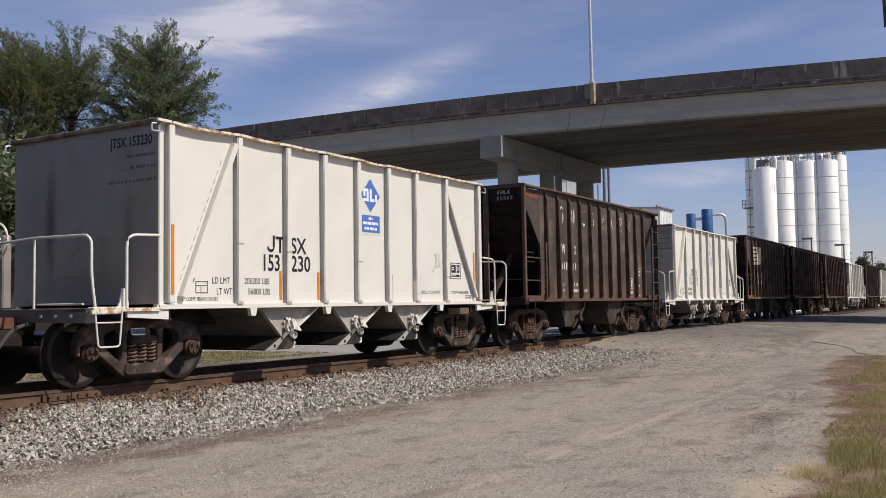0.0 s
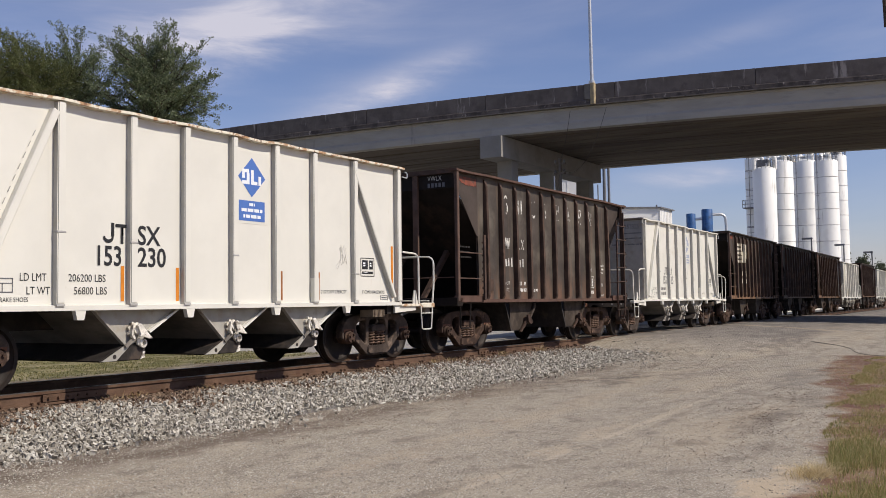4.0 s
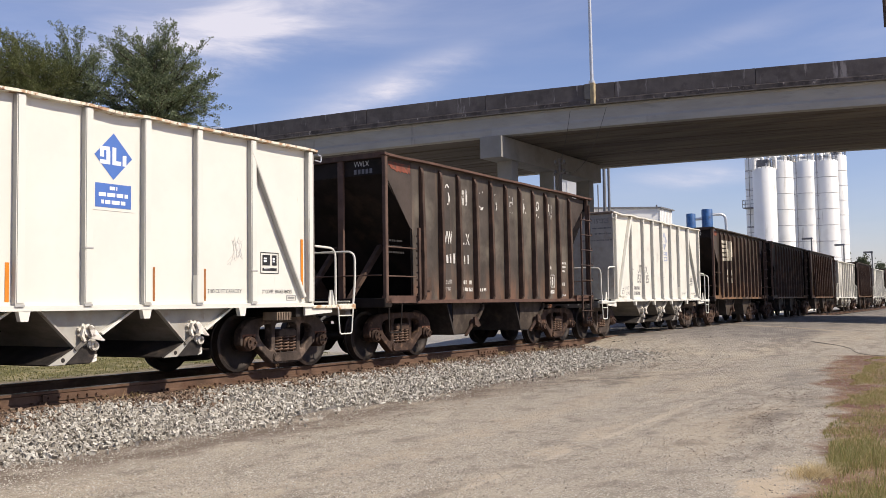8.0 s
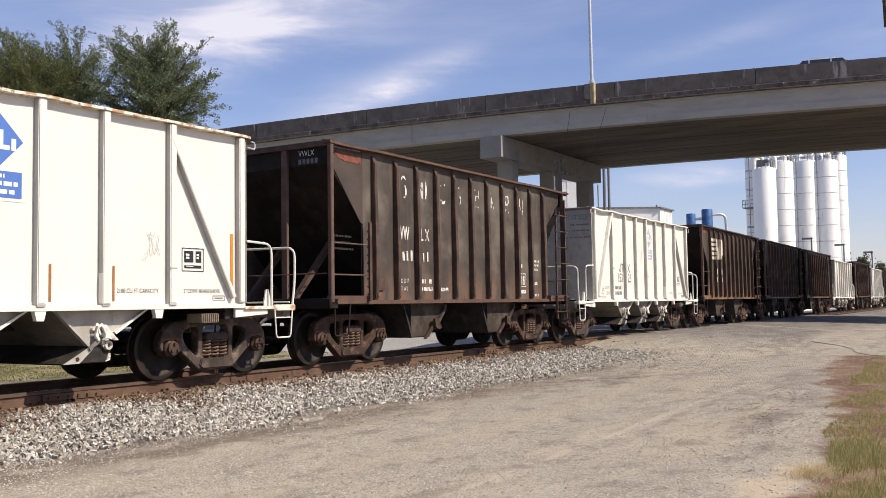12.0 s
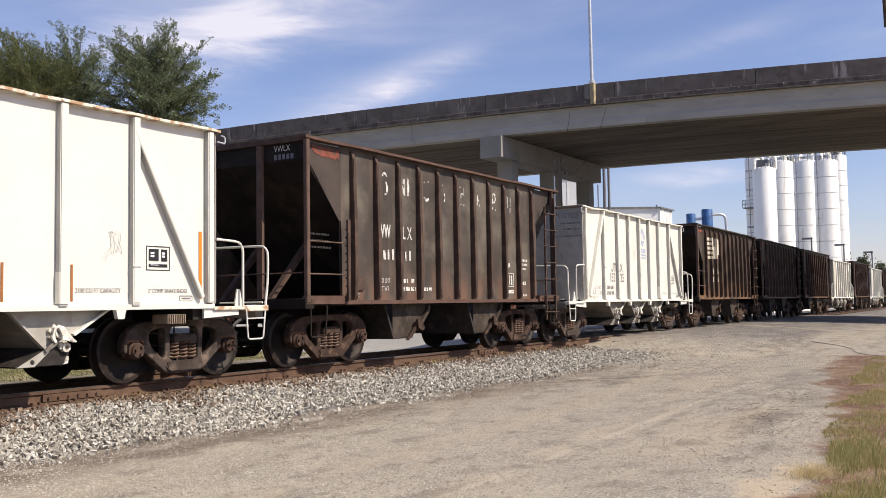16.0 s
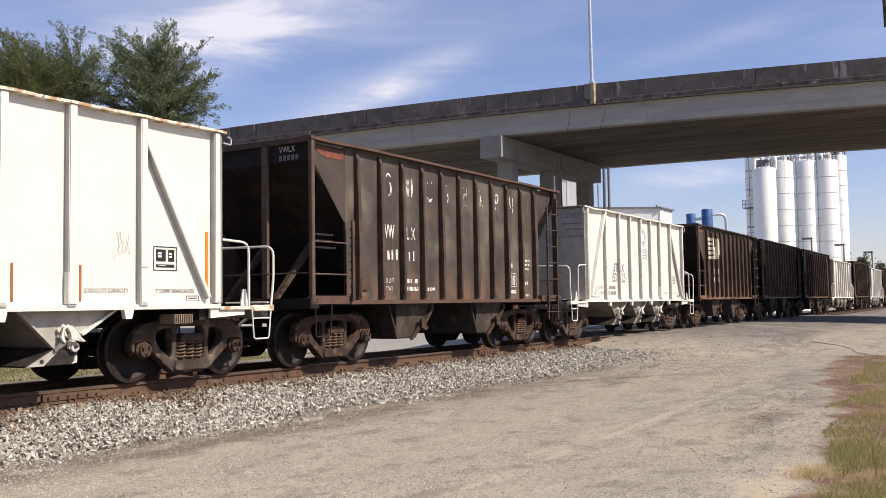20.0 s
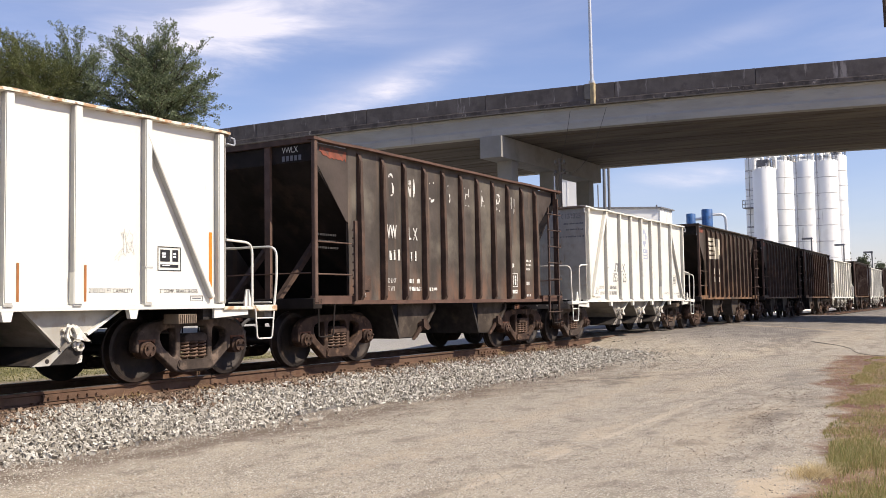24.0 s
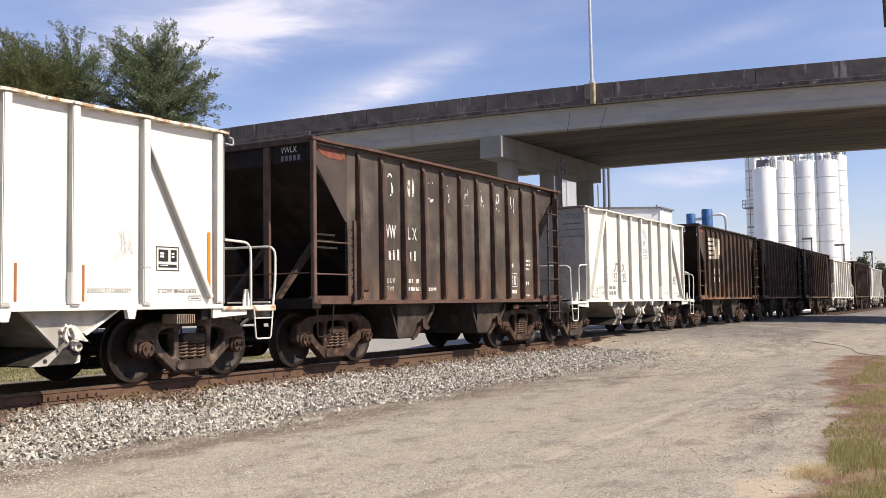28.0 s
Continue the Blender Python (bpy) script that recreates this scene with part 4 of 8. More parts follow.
def ws_mesh_join(ws, cap):
    """Adds a cap to its wheelset's one mesh, with a material slot of its own."""
    bm = bmesh.new()
    bm.from_mesh(ws.data)
    n = len(bm.faces)
    bm.from_mesh(cap.data)
    bm.faces.ensure_lookup_table()
    for f in bm.faces[n:]:
        f.material_index = 1
    bm.to_mesh(ws.data)
    bm.free()
    if len(ws.data.materials) < 2:
        ws.data.materials.append(M_TRUCK)
    bpy.data.objects.remove(cap)


def build_coupler(car, x, k):
    bm = bmesh.new()
    box(bm, min(x, x + k * 0.55), max(x, x + k * 0.55), -0.09, 0.09, 0.78, 0.94)
    prism(bm, [(x + k * 0.50, -0.10), (x + k * 0.80, -0.16), (x + k * 0.84, -0.05), (x + k * 0.72, 0.0), (x + k * 0.80, 0.13), (x + k * 0.64, 0.17), (x + k * 0.50, 0.10)], 0.74, 0.98, "z")
    bmesh.ops.bevel(bm, geom=bm.edges[:], offset=0.015, segments=1, affect="EDGES")
    part("coupler", bm, M_RUST, car, "rusty knuckle coupler")
    bm = bmesh.new()
    tube(bm, rounded([(x + k * 0.05, -0.35, 0.86), (x + k * 0.35, -0.36, 0.80), (x + k * 0.62, -0.30, 0.42), (x + k * 0.84, -0.22, 0.62)], 0.15), 0.028, 7)
    part("brake_hose", bm, M_CABLE, car, "black rubber brake hose")


def grab(name, pts, r, material, parent, corner=0.09, label=""):
    return part(name, tube(bmesh.new(), rounded(pts, corner), r, 8), material, parent, label, smooth=True)


def shade_sides(ob):
    """Paints shade as grey on post or brace faces that do not face outwards."""
    ob.data.materials.append(M_POSTGREY)
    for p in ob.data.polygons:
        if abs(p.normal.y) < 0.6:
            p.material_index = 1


def build_white_car(label):
    """A three-bay open-top hopper car with outside posts, diagonal end braces and end platforms."""
    car = thing("hopper_car", label, "hopper car", group="hopper cars of the train")
    spins = []
    Z0, Z1 = 1.07, 3.60
    W, WO = 1.50, 1.595
    # side sheets, slightly dished between the posts
    posts = [-4.285, -2.945, -1.835, -0.895, 0.055, 0.995, 1.935, 3.05, 4.40]
    for s in (-1, 1):
        bm = bmesh.new()
        xs, zs = np.linspace(-4.50, 4.50, 73), np.linspace(Z0, Z1, 10)
        v = {}
        for i, x in enumerate(xs):
            for j, z in enumerate(zs):
                near = min(abs(x - p) for p in posts)
                dish = 0.004 * min(1.0, near / 0.45) * math.sin(math.pi * j / 9) * (0.6 + 0.9 * noise.noise((x * 0.8, z * 0.9, s)))
                v[i, j] = bm.verts.new((x, s * (W - dish), z))
        for i in range(72):
            for j in range(9):
                bm.faces.new((v[i, j], v[i + 1, j], v[i + 1, j + 1], v[i, j + 1]))
        box(bm, -4.45, 4.45, s * (W - 0.03) - 0.004, s * (W - 0.03) + 0.004, Z0, Z1)
        part("side_panel", bm, M_WHITE, car, "off-white painted steel side", smooth=True)
        # posts: hat sections that taper at the foot
        bm = bmesh.new()
        lo, hi = sorted((s * (W - 0.01), s * WO))
        prism(bm, [(s * (W - 0.01), Z0 + 0.03), (s * (WO - 0.01), Z0 + 0.03), (s * WO, Z0 + 0.05), (s * WO, Z1 - 0.03), (s * (W - 0.01), Z1 - 0.03)], -0.058, 0.058, "x")
        bmesh.ops.bevel(bm, geom=[e for e in bm.edges if e.calc_length() > 1], offset=0.012, segments=2, affect="EDGES")
        rib = part("side_post", bm, M_WHITE, car, "white post with shade painted on its sides", at=pose(posts[1], 0, 0))
        shade_sides(rib)
        for x in posts[2:-1]:
            again(rib, pose(x, 0, 0))
        again(rib, pose(posts[0], 0, 0))
        again(rib, pose(posts[-1], 0, 0))
        bm = box(bmesh.new(), -0.022, 0.022, *sorted((s * (W - 0.03), s * (W + 0.045))), Z0 - 0.05, Z1 - 0.03)
        cp = part("corner_flange", bm, M_WHITE, car, at=pose(-4.485, 0, 0))
        again(cp, pose(4.485, 0, 0))
        # a doubler sleeve round the foot of one post, weld collars on some
        bm = bmesh.new()
        box(bm, -0.066, 0.066, *sorted((s * (W + 0.002), s * (WO + 0.008))), Z0 + 0.034, Z0 + 0.42)
        bmesh.ops.bevel(bm, geom=[e for e in bm.edges if e.calc_length() > 0.2], offset=0.012, segments=1, affect="EDGES")
        part("post_sleeve", bm, M_WHITE, car, "doubled white post foot", at=pose(posts[6], 0, 0))
        bm = box(bmesh.new(), -0.063, 0.063, *sorted((s * (W + 0.004), s * (WO + 0.006))), -0.014, 0.014)
        bmesh.ops.bevel(bm, geom=bm.edges[:], offset=0.006, segments=1, affect="EDGES")
        co = part("post_collar", bm, M_POSTGREY, car, "weld collar on a post", at=pose(posts[1], 0, 1.98))
        for i, z in ((2, 1.90), (4, 1.80), (7, 1.58)):
            again(co, pose(posts[i], 0, z))
        # stub feet under the posts
        bm = box(bmesh.new(), -0.060, 0.060, *sorted((s * (W + 0.005), s * (WO - 0.005))), Z0 + 0.004, Z0 + 0.032)
        ft = part("post_foot", bm, M_POSTGREY, car, "grey post foot", at=pose(posts[1], 0, 0))
        for x in posts[2:-1]:
            again(ft, pose(x, 0, 0))
        for k in (-1, 1):
            bm = bmesh.new()
            dx, dz = (1.24 if k > 0 else 1.04), -2.28
            ln = math.hypot(dx, dz)
            half = 0.034 if k > 0 else 0.05
            nx, nz = -dz / ln * half, dx / ln * half
            top = 3.00 if k > 0 else 3.02
            a, b = (top, 3.46), (top + dx, 3.46 + dz)
            if k > 0:
                a = (top + dx * 0.03, 3.46 + dz * 0.03)
            prism(bm, [(k * (a[0] + nx), a[1] + nz), (k * (b[0] + nx), b[1] + nz), (k * (b[0] - nx), b[1] - nz), (k * (a[0] - nx), a[1] - nz)], s * (W - 0.005), s * (W + 0.10))
            bmesh.ops.bevel(bm, geom=[e for e in bm.edges if e.calc_length() > 1], offset=0.012, segments=1, affect="EDGES")
            br = part("diagonal_brace", bm, M_WHITE, car, "white diagonal brace")
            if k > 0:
                shade_sides(br)
        # side sill ledge
        bm = bmesh.new()
        prism(bm, [(s * (W - 0.06), Z0 - 0.05), (s * (W + 0.07), Z0 - 0.05), (s * (W + 0.07), Z0 + 0.012), (s * (W + 0.005), Z0 + 0.022), (s * (W + 0.005), Z0 + 0.06), (s * (W - 0.06), Z0 + 0.06)], -4.48, 4.48, "x")
        part("side_sill", bm, M_WHITE, car)
        # top rim along the side, a little buckled
        bm = bmesh.new()
        prev = None
        for x in np.linspace(-4.56, 4.56, 74):
            near = min(abs(x - p) for p in posts)
            dz, dy = 0.034 * noise.noise((x * 0.9, s, 2)) - 0.016 * min(1.0, near / 0.5), 0.024 * noise.noise((x * 0.9, s, 9))
            q = [bm.verts.new((x, s * (W - 0.06) + dy, Z1 - 0.022 + dz)), bm.verts.new((x, s * (WO + 0.022) + 0.5 * dy, Z1 - 0.014 + dz)),
                 bm.verts.new((x, s * (WO + 0.022) + 0.5 * dy, Z1 + 0.022 + dz)), bm.verts.new((x, s * (W - 0.06) + dy, Z1 + 0.045 + dz))]
            if prev:
                for i in range(4):
                    bm.faces.new((prev[i], q[i], q[(i + 1) % 4], prev[(i + 1) % 4]))
            else:
                bm.faces.new(q)
            prev = q
        bm.faces.new(prev[::-1])
        part("top_rim", bm, M_RIM, car, "rust-streaked top rim")
    for k in (-1, 1):
        bm = bmesh.new()
        box(bm, k * 4.50 - 0.012, k * 4.50 + 0.012, -WO + 0.03, WO - 0.03, Z0 + 0.02, Z1)
        part("end_panel", bm, M_WHITE_END, car, "white end sheet greyed by painted-in shade")
        bm = bmesh.new()
        box(bm, k * 4.52 - 0.05, k * 4.52 + 0.05, -WO, WO, Z1 - 0.045, Z1 + 0.022)
        bmesh.ops.bevel(bm, geom=bm.edges[:], offset=0.012, segments=1, affect="EDGES")
        part("end_rim", bm, M_RIM_END, car, "rusty end rim browned by painted-in shade")
        for s in (-1, 1):
            # bent hand hold on the top corner
            grab("corner_hold", [(k * 4.50, s * 1.60, 3.44), (k * 4.66, s * 1.60, 3.43), (k * 4.66, s * 1.60, 3.53), (k * 4.58, s * 1.60, 3.54)], 0.013, M_GALV, car, 0.03, "small steel corner hold")
        # platform, end beam and centre sill
        lo, hi = sorted((k * 4.47, k * 5.60))
        for s in (-1, 1):
            bm = box(bmesh.new(), lo, hi, *sorted((s * 1.10, s * 1.58)), 0.99, 1.045)
            bmesh.ops.bevel(bm, geom=bm.edges[:], offset=0.01, segments=1, affect="EDGES")
            part("end_platform", bm, M_RIM, car, "rust-specked white end platform")
        lo, hi = sorted((k * 5.44, k * 5.60))
        bm = box(bmesh.new(), lo, hi, -1.48, 1.48, 0.86, 1.05)
        bmesh.ops.bevel(bm, geom=bm.edges[:], offset=0.01, segments=1, affect="EDGES")
        beam = part("end_beam", bm, M_SLOPE, car, "grimy dark end beam")
        for yb in (-1.2, -0.9, -0.6, 0.6, 0.9, 1.2):
            part("bolt", box(bmesh.new(), k * 5.61 - 0.012, k * 5.61 + 0.012, yb - 0.02, yb + 0.02, 0.93, 0.97), M_GEAR, beam)
        for s in (-1, 1):
            lo, hi = sorted((k * 5.12, k * 5.60))
            bm = box(bmesh.new(), lo, hi, *sorted((s * 1.50, s * 1.60)), 0.965, 1.062)
            bmesh.ops.bevel(bm, geom=bm.edges[:], offset=0.012, segments=1, affect="EDGES")
            part("corner_box", bm, M_RIM, car)
        grab("end_step_rail", [(k * 5.62, -1.45, 1.10), (k * 5.62, -0.55, 1.10)], 0.014, M_WHITE, car)
        for s in (-1, 1):
            # gusset between the platform and the corner
            bm = bmesh.new()
            prism(bm, [(k * 4.96, 1.04), (k * 5.14, 1.04), (k * 5.10, 1.12), (k * 5.06, 1.30), (k * 5.00, 1.30), (k * 4.96, 1.12)], s * 1.50 - 0.012, s * 1.50 + 0.012)
            prism(bm, [(k * 4.30, 0.88), (k * 5.0, 0.92), (k * 5.0, 1.02), (k * 4.30, 1.02)], s * 1.52 - 0.02, s * 1.52 + 0.02)
            part("gusset", bm, M_WHITE, car)
        for s in (-1, 1):
            grab("grab_rail", [(k * 4.50, s * 1.58, 2.02), (k * 5.05, s * 1.58, 2.00), (k * 5.05, s * 1.58, 1.05)], 0.019, M_WHITE, car, 0.16, "white painted grab rail")
            bm = bmesh.new()
            tube(bm, rounded([(k * 5.12, s * 1.58, 1.0), (k * 5.16, s * 1.58, 0.55), (k * 5.49, s * 1.58, 0.55), (k * 5.54, s * 1.58, 1.0)], 0.05), 0.013, 7)
            tube(bm, [(k * 5.13, s * 1.58, 0.86), (k * 5.53, s * 1.58, 0.86)], 0.011, 6)
            part("step", bm, M_WHITE, car, "white rod step", smooth=True)
        grab("end_rail", [(k * 5.54, -1.58, 1.05), (k * 5.60, -1.58, 1.45), (k * 5.60, -1.58, 1.97), (k * 5.58, -0.4, 1.98), (k * 5.58, 0.4, 1.94), (k * 5.60, 1.58, 1.97), (k * 5.60, 1.58, 1.45), (k * 5.54, 1.58, 1.05)],
             0.019, M_WHITE, car, 0.16, "white painted end rail")
        grab("rail_stanchion", [(k * 5.57, -0.40, 1.05), (k * 5.57, -0.40, 1.98)], 0.016, M_WHITE, car)
        grab("rail_stanchion", [(k * 5.57, 0.40, 1.05), (k * 5.57, 0.40, 1.95)], 0.016, M_WHITE, car)
        build_coupler(car, k * 5.50, k)
        tk = build_truck(car, k * 4.35, spins)
    # a hand-brake wheel stands on one end
    bm = bmesh.new()
    pts = [(-5.46, 0.58 + 0.24 * math.cos(a), 2.0 + 0.24 * math.sin(a)) for a in np.linspace(0, 2 * math.pi, 25)]
    tube(bm, pts, 0.017, 6)
    for a in (0.0, 1.57, 3.14, 4.71):
        tube(bm, [(-5.46, 0.42, 2.0), (-5.46, 0.58 + 0.24 * math.cos(a), 2.0 + 0.24 * math.sin(a))], 0.013, 5)
    tube(bm, [(-5.50, 0.58, 2.0), (-5.36, 0.58, 2.0)], 0.05, 8)
    part("brake_wheel", bm, M_WHITE, car, "white spoked brake wheel", smooth=True)
    bm = box(bmesh.new(), -5.42, -5.28, 0.50, 0.70, 1.05, 2.08)
    bmesh.ops.bevel(bm, geom=bm.edges[:], offset=0.02, segments=1, affect="EDGES")
    part("brake_housing", bm, M_WHITE_END, car)
    # three outlet bays between the trucks
    for c in (-1.73, 0.09, 1.91):
        for s in (-1, 1):
            Y = s * 1.36
            g = c - 0.09
            bm = bmesh.new()
            prism(bm, [(c - 0.53, 1.04), (c + 0.82, 1.04), (c + 0.81, 1.00), (g + 0.37, 0.72), (g + 0.30, 0.55), (c - 0.05, 0.55), (c - 0.55, 1.00)], Y - 0.010, Y + 0.010)
            part("hopper_side", bm, M_HOPPER, car, "dusty off-white hopper side")
            # thin edge flanges
            bm = bmesh.new()
            prism(bm, [(c - 0.585, 1.02), (c - 0.558, 1.02), (c - 0.03, 0.54), (c - 0.055, 0.525)], Y - 0.035, Y + 0.035)
            part("hopper_flange", bm, M_HOPPER, car)
            bm = bmesh.new()
            prism(bm, [(c + 0.79, 1.02), (c + 0.84, 1.02), (g + 0.40, 0.705), (g + 0.37, 0.735)], Y + s * 0.012, Y + s * 0.075)
            part("hopper_flange", bm, M_WHITE, car)
            # the dark gate below, with a pale corner plate
            bm = bmesh.new()
            prism(bm, [(c - 0.05, 0.545), (g + 0.30, 0.60), (g + 0.35, 0.54), (g + 0.32, 0.42), (g + 0.25, 0.36), (c - 0.24, 0.36)], Y + s * 0.012, Y + s * 0.034)
            part("outlet_gate", bm, M_DARK, car, "dark steel outlet gate")
            bm = bmesh.new()
            prism(bm, [(c - 0.09, 0.555), (c - 0.03, 0.535), (c - 0.24, 0.355), (c - 0.47, 0.355)], Y + s * 0.036, Y + s * 0.052)
            gp = part("corner_plate", bm, M_HOPPER, car, "pale corner plate")
            bm = lathe(bmesh.new(), [(0.030, Y + s * 0.0525), (0.028, Y + s * 0.056), (0.0, Y + s * 0.056)], 10, "y", (c - 0.27, 0, 0.41))
            part("bolt_hole", bm, M_DARK, gp)
            bm = bmesh.new()
            prism(bm, [(g + 0.25, 0.36), (g + 0.32, 0.375), (g + 0.33, 0.46), (g + 0.30, 0.46)], Y + s * 0.036, Y + s * 0.05)
            part("gate_lug", bm, M_GEAR, car)
            # lock gear: toothed drum, cam with a beak, lower knuckle and link
            bm = bmesh.new()
            rim = []
            for i in range(28):
                q = 2 * math.pi * i / 28
                w = 0.108 if i % 4 < 2 else 0.084
                rim.append((g + 0.14 + w * math.cos(q), 0.755 + w * math.sin(q)))
            prism(bm, rim, Y, Y + s * 0.058)
            drum = part("lock_drum", bm, M_GEAR, car, "cast toothed lock drum")
            bm = lathe(bmesh.new(), [(0.0, Y + s * 0.059), (0.055, Y + s * 0.059), (0.055, Y + s * 0.12), (0.0, Y + s * 0.12)], 14, "y", (g + 0.14, 0, 0.755))
            part("hub", bm, M_GEAR, drum)
            bm = bmesh.new()
            prism(bm, [(g + 0.10, 0.81), (g + 0.16, 0.84), (g + 0.21, 0.80), (g + 0.25, 0.73), (g + 0.37, 0.635), (g + 0.33, 0.625), (g + 0.22, 0.665), (g + 0.15, 0.66), (g + 0.16, 0.72)], Y + s * 0.125, Y + s * 0.165)
            bmesh.ops.bevel(bm, geom=bm.edges[:], offset=0.008, segments=1, affect="EDGES")
            part("lock_cam", bm, M_GEAR, car, "beaked lock cam")
            bm = bmesh.new()
            prism(bm, [(g + 0.05, 0.70), (g + 0.08, 0.82), (g + 0.11, 0.82), (g + 0.09, 0.70), (g + 0.12, 0.64), (g + 0.09, 0.63)], Y + s * 0.07, Y + s * 0.11)
            part("lock_pawl", bm, M_GEAR, car)
            bm = bmesh.new()
            prism(bm, [(g - 0.03, 0.55), (g - 0.01, 0.515), (g + 0.12, 0.60), (g + 0.19, 0.67), (g + 0.14, 0.69)], Y + s * 0.06, Y + s * 0.085)
            part("lock_link", bm, M_SLOPE, car)
            bm = bmesh.new()
            lathe(bm, [(0.030, Y + s * 0.02), (0.060, Y + s * 0.02), (0.060, Y + s * 0.09), (0.032, Y + s * 0.10), (0.030, Y + s * 0.03)], 12, "y", (g + 0.27, 0, 0.57))
            prism(bm, [(g + 0.17, 0.62), (g + 0.22, 0.64), (g + 0.235, 0.57), (g + 0.19, 0.55)], Y + s * 0.04, Y + s * 0.075)
            part("lock_knuckle", bm, M_GEAR, car)
        bm = bmesh.new()
        prism(bm, [(c - 0.555, 1.05), (c - 0.575, 1.03), (c - 0.055, 0.545), (c - 0.03, 0.565)], -1.345, 1.345)
        part("hopper_slope", bm, M_SLOPE, car, "grimy dark sloping sheet")
        bm = bmesh.new()
        prism(bm, [(c - 0.08, 0.565), (c - 0.06, 0.535), (c - 0.45, 0.345), (c - 0.47, 0.365)], -1.36, 1.36)
        part("deflector_sheet", bm, M_DARK, car)
        bm = bmesh.new()
        prism(bm, [(c + 0.82, 1.05), (c + 0.82, 1.00), (g + 0.35, 0.68), (g + 0.31, 0.72)], -1.345, 1.345)
        part("hopper_slope", bm, M_SLOPE, car, "grimy dark sloping sheet")
        bm = bmesh.new()
        box(bm, c - 0.42, g + 0.28, -1.34, 1.34, 0.345, 0.375)
        part("outlet_door", bm, M_DARK, car)
    for c in (-2.64, -0.82, 1.0, 2.82):
        for s in (-1, 1):
            bm = bmesh.new()
            prism(bm, [(c - 0.085, 1.04), (c + 0.085, 1.04), (c + 0.05, 0.90), (c - 0.05, 0.90)], s * 1.53 - 0.035, s * 1.53 + 0.035)
            part("sill_bracket", bm, M_WHITE, car)
    # slope sheets and centre sill that close the underside
    for k in (-1, 1):
        bm = bmesh.new()
        prism(bm, [(k * 2.93, 1.0), (k * 4.48, 1.9), (k * 4.48, 1.95), (k * 2.93, 1.05)], -1.46, 1.46)
        part("slope_sheet", bm, M_DARK, car)
    bm = bmesh.new()
    box(bm, -4.44, 4.44, -1.44, 1.44, 1.052, 1.07)
    part("floor_sheet", bm, M_DARK, car)
    bm = bmesh.new()
    box(bm, -5.4, 5.4, -0.20, 0.20, 0.76, 1.04)
    for k in (-1, 1):
        box(bm, k * 4.35 - 0.18, k * 4.35 + 0.18, -1.45, 1.45, 0.86, 1.04)
    part("centre_sill", bm, M_DARK, car)
    # air reservoir and pipe under one end
    bm = bmesh.new()
    box(bm, 3.66, 3.99, -1.50, -1.20, 0.815, 0.945)
    bb = part("brake_cylinder_box", bm, M_TANBOX, car, "ribbed tan box above the truck")
    bm = box(bmesh.new(), -0.008, 0.008, -1.52, -1.50, 0.82, 0.94)
    rb = part("box_rib", bm, M_TANBOX, bb, at=pose(3.685, 0, 0))
    for i in range(1, 8):
        again(rb, pose(3.685 + 0.040 * i, 0, 0), bb)
    # orange reflector strips beside the posts
    bm = bmesh.new()
    box(bm, -0.026, 0.026, -1.5025, -1.4995, 0.0, 0.46)
    st = part("reflector", bm, M_ORANGE, car, "orange reflector strip", at=pose(-1.955, -0.004, 1.13))
    again(st, pose(-1.01, -0.004, 1.13))
    bm = box(bmesh.new(), -0.017, 0.017, -1.5025, -1.4995, 0.0, 0.46)
    st = part("reflector", bm, M_ORANGE_OLD, car, "narrow browned reflector strip", at=pose(1.17, -0.004, 1.13))
    again(st, pose(2.11, -0.004, 1.13))
    bm = bmesh.new()
    box(bm, -0.028, 0.028, -W - 0.0035, -W - 0.0005, 0.0, 0.96)
    st = part("tall_reflector", bm, M_ORANGE, car, "tall orange reflector strip", at=pose(-4.285, W - WO - 0.003, 1.22))
    again(st, pose(4.26, -0.004, 1.16))
    return car, spins


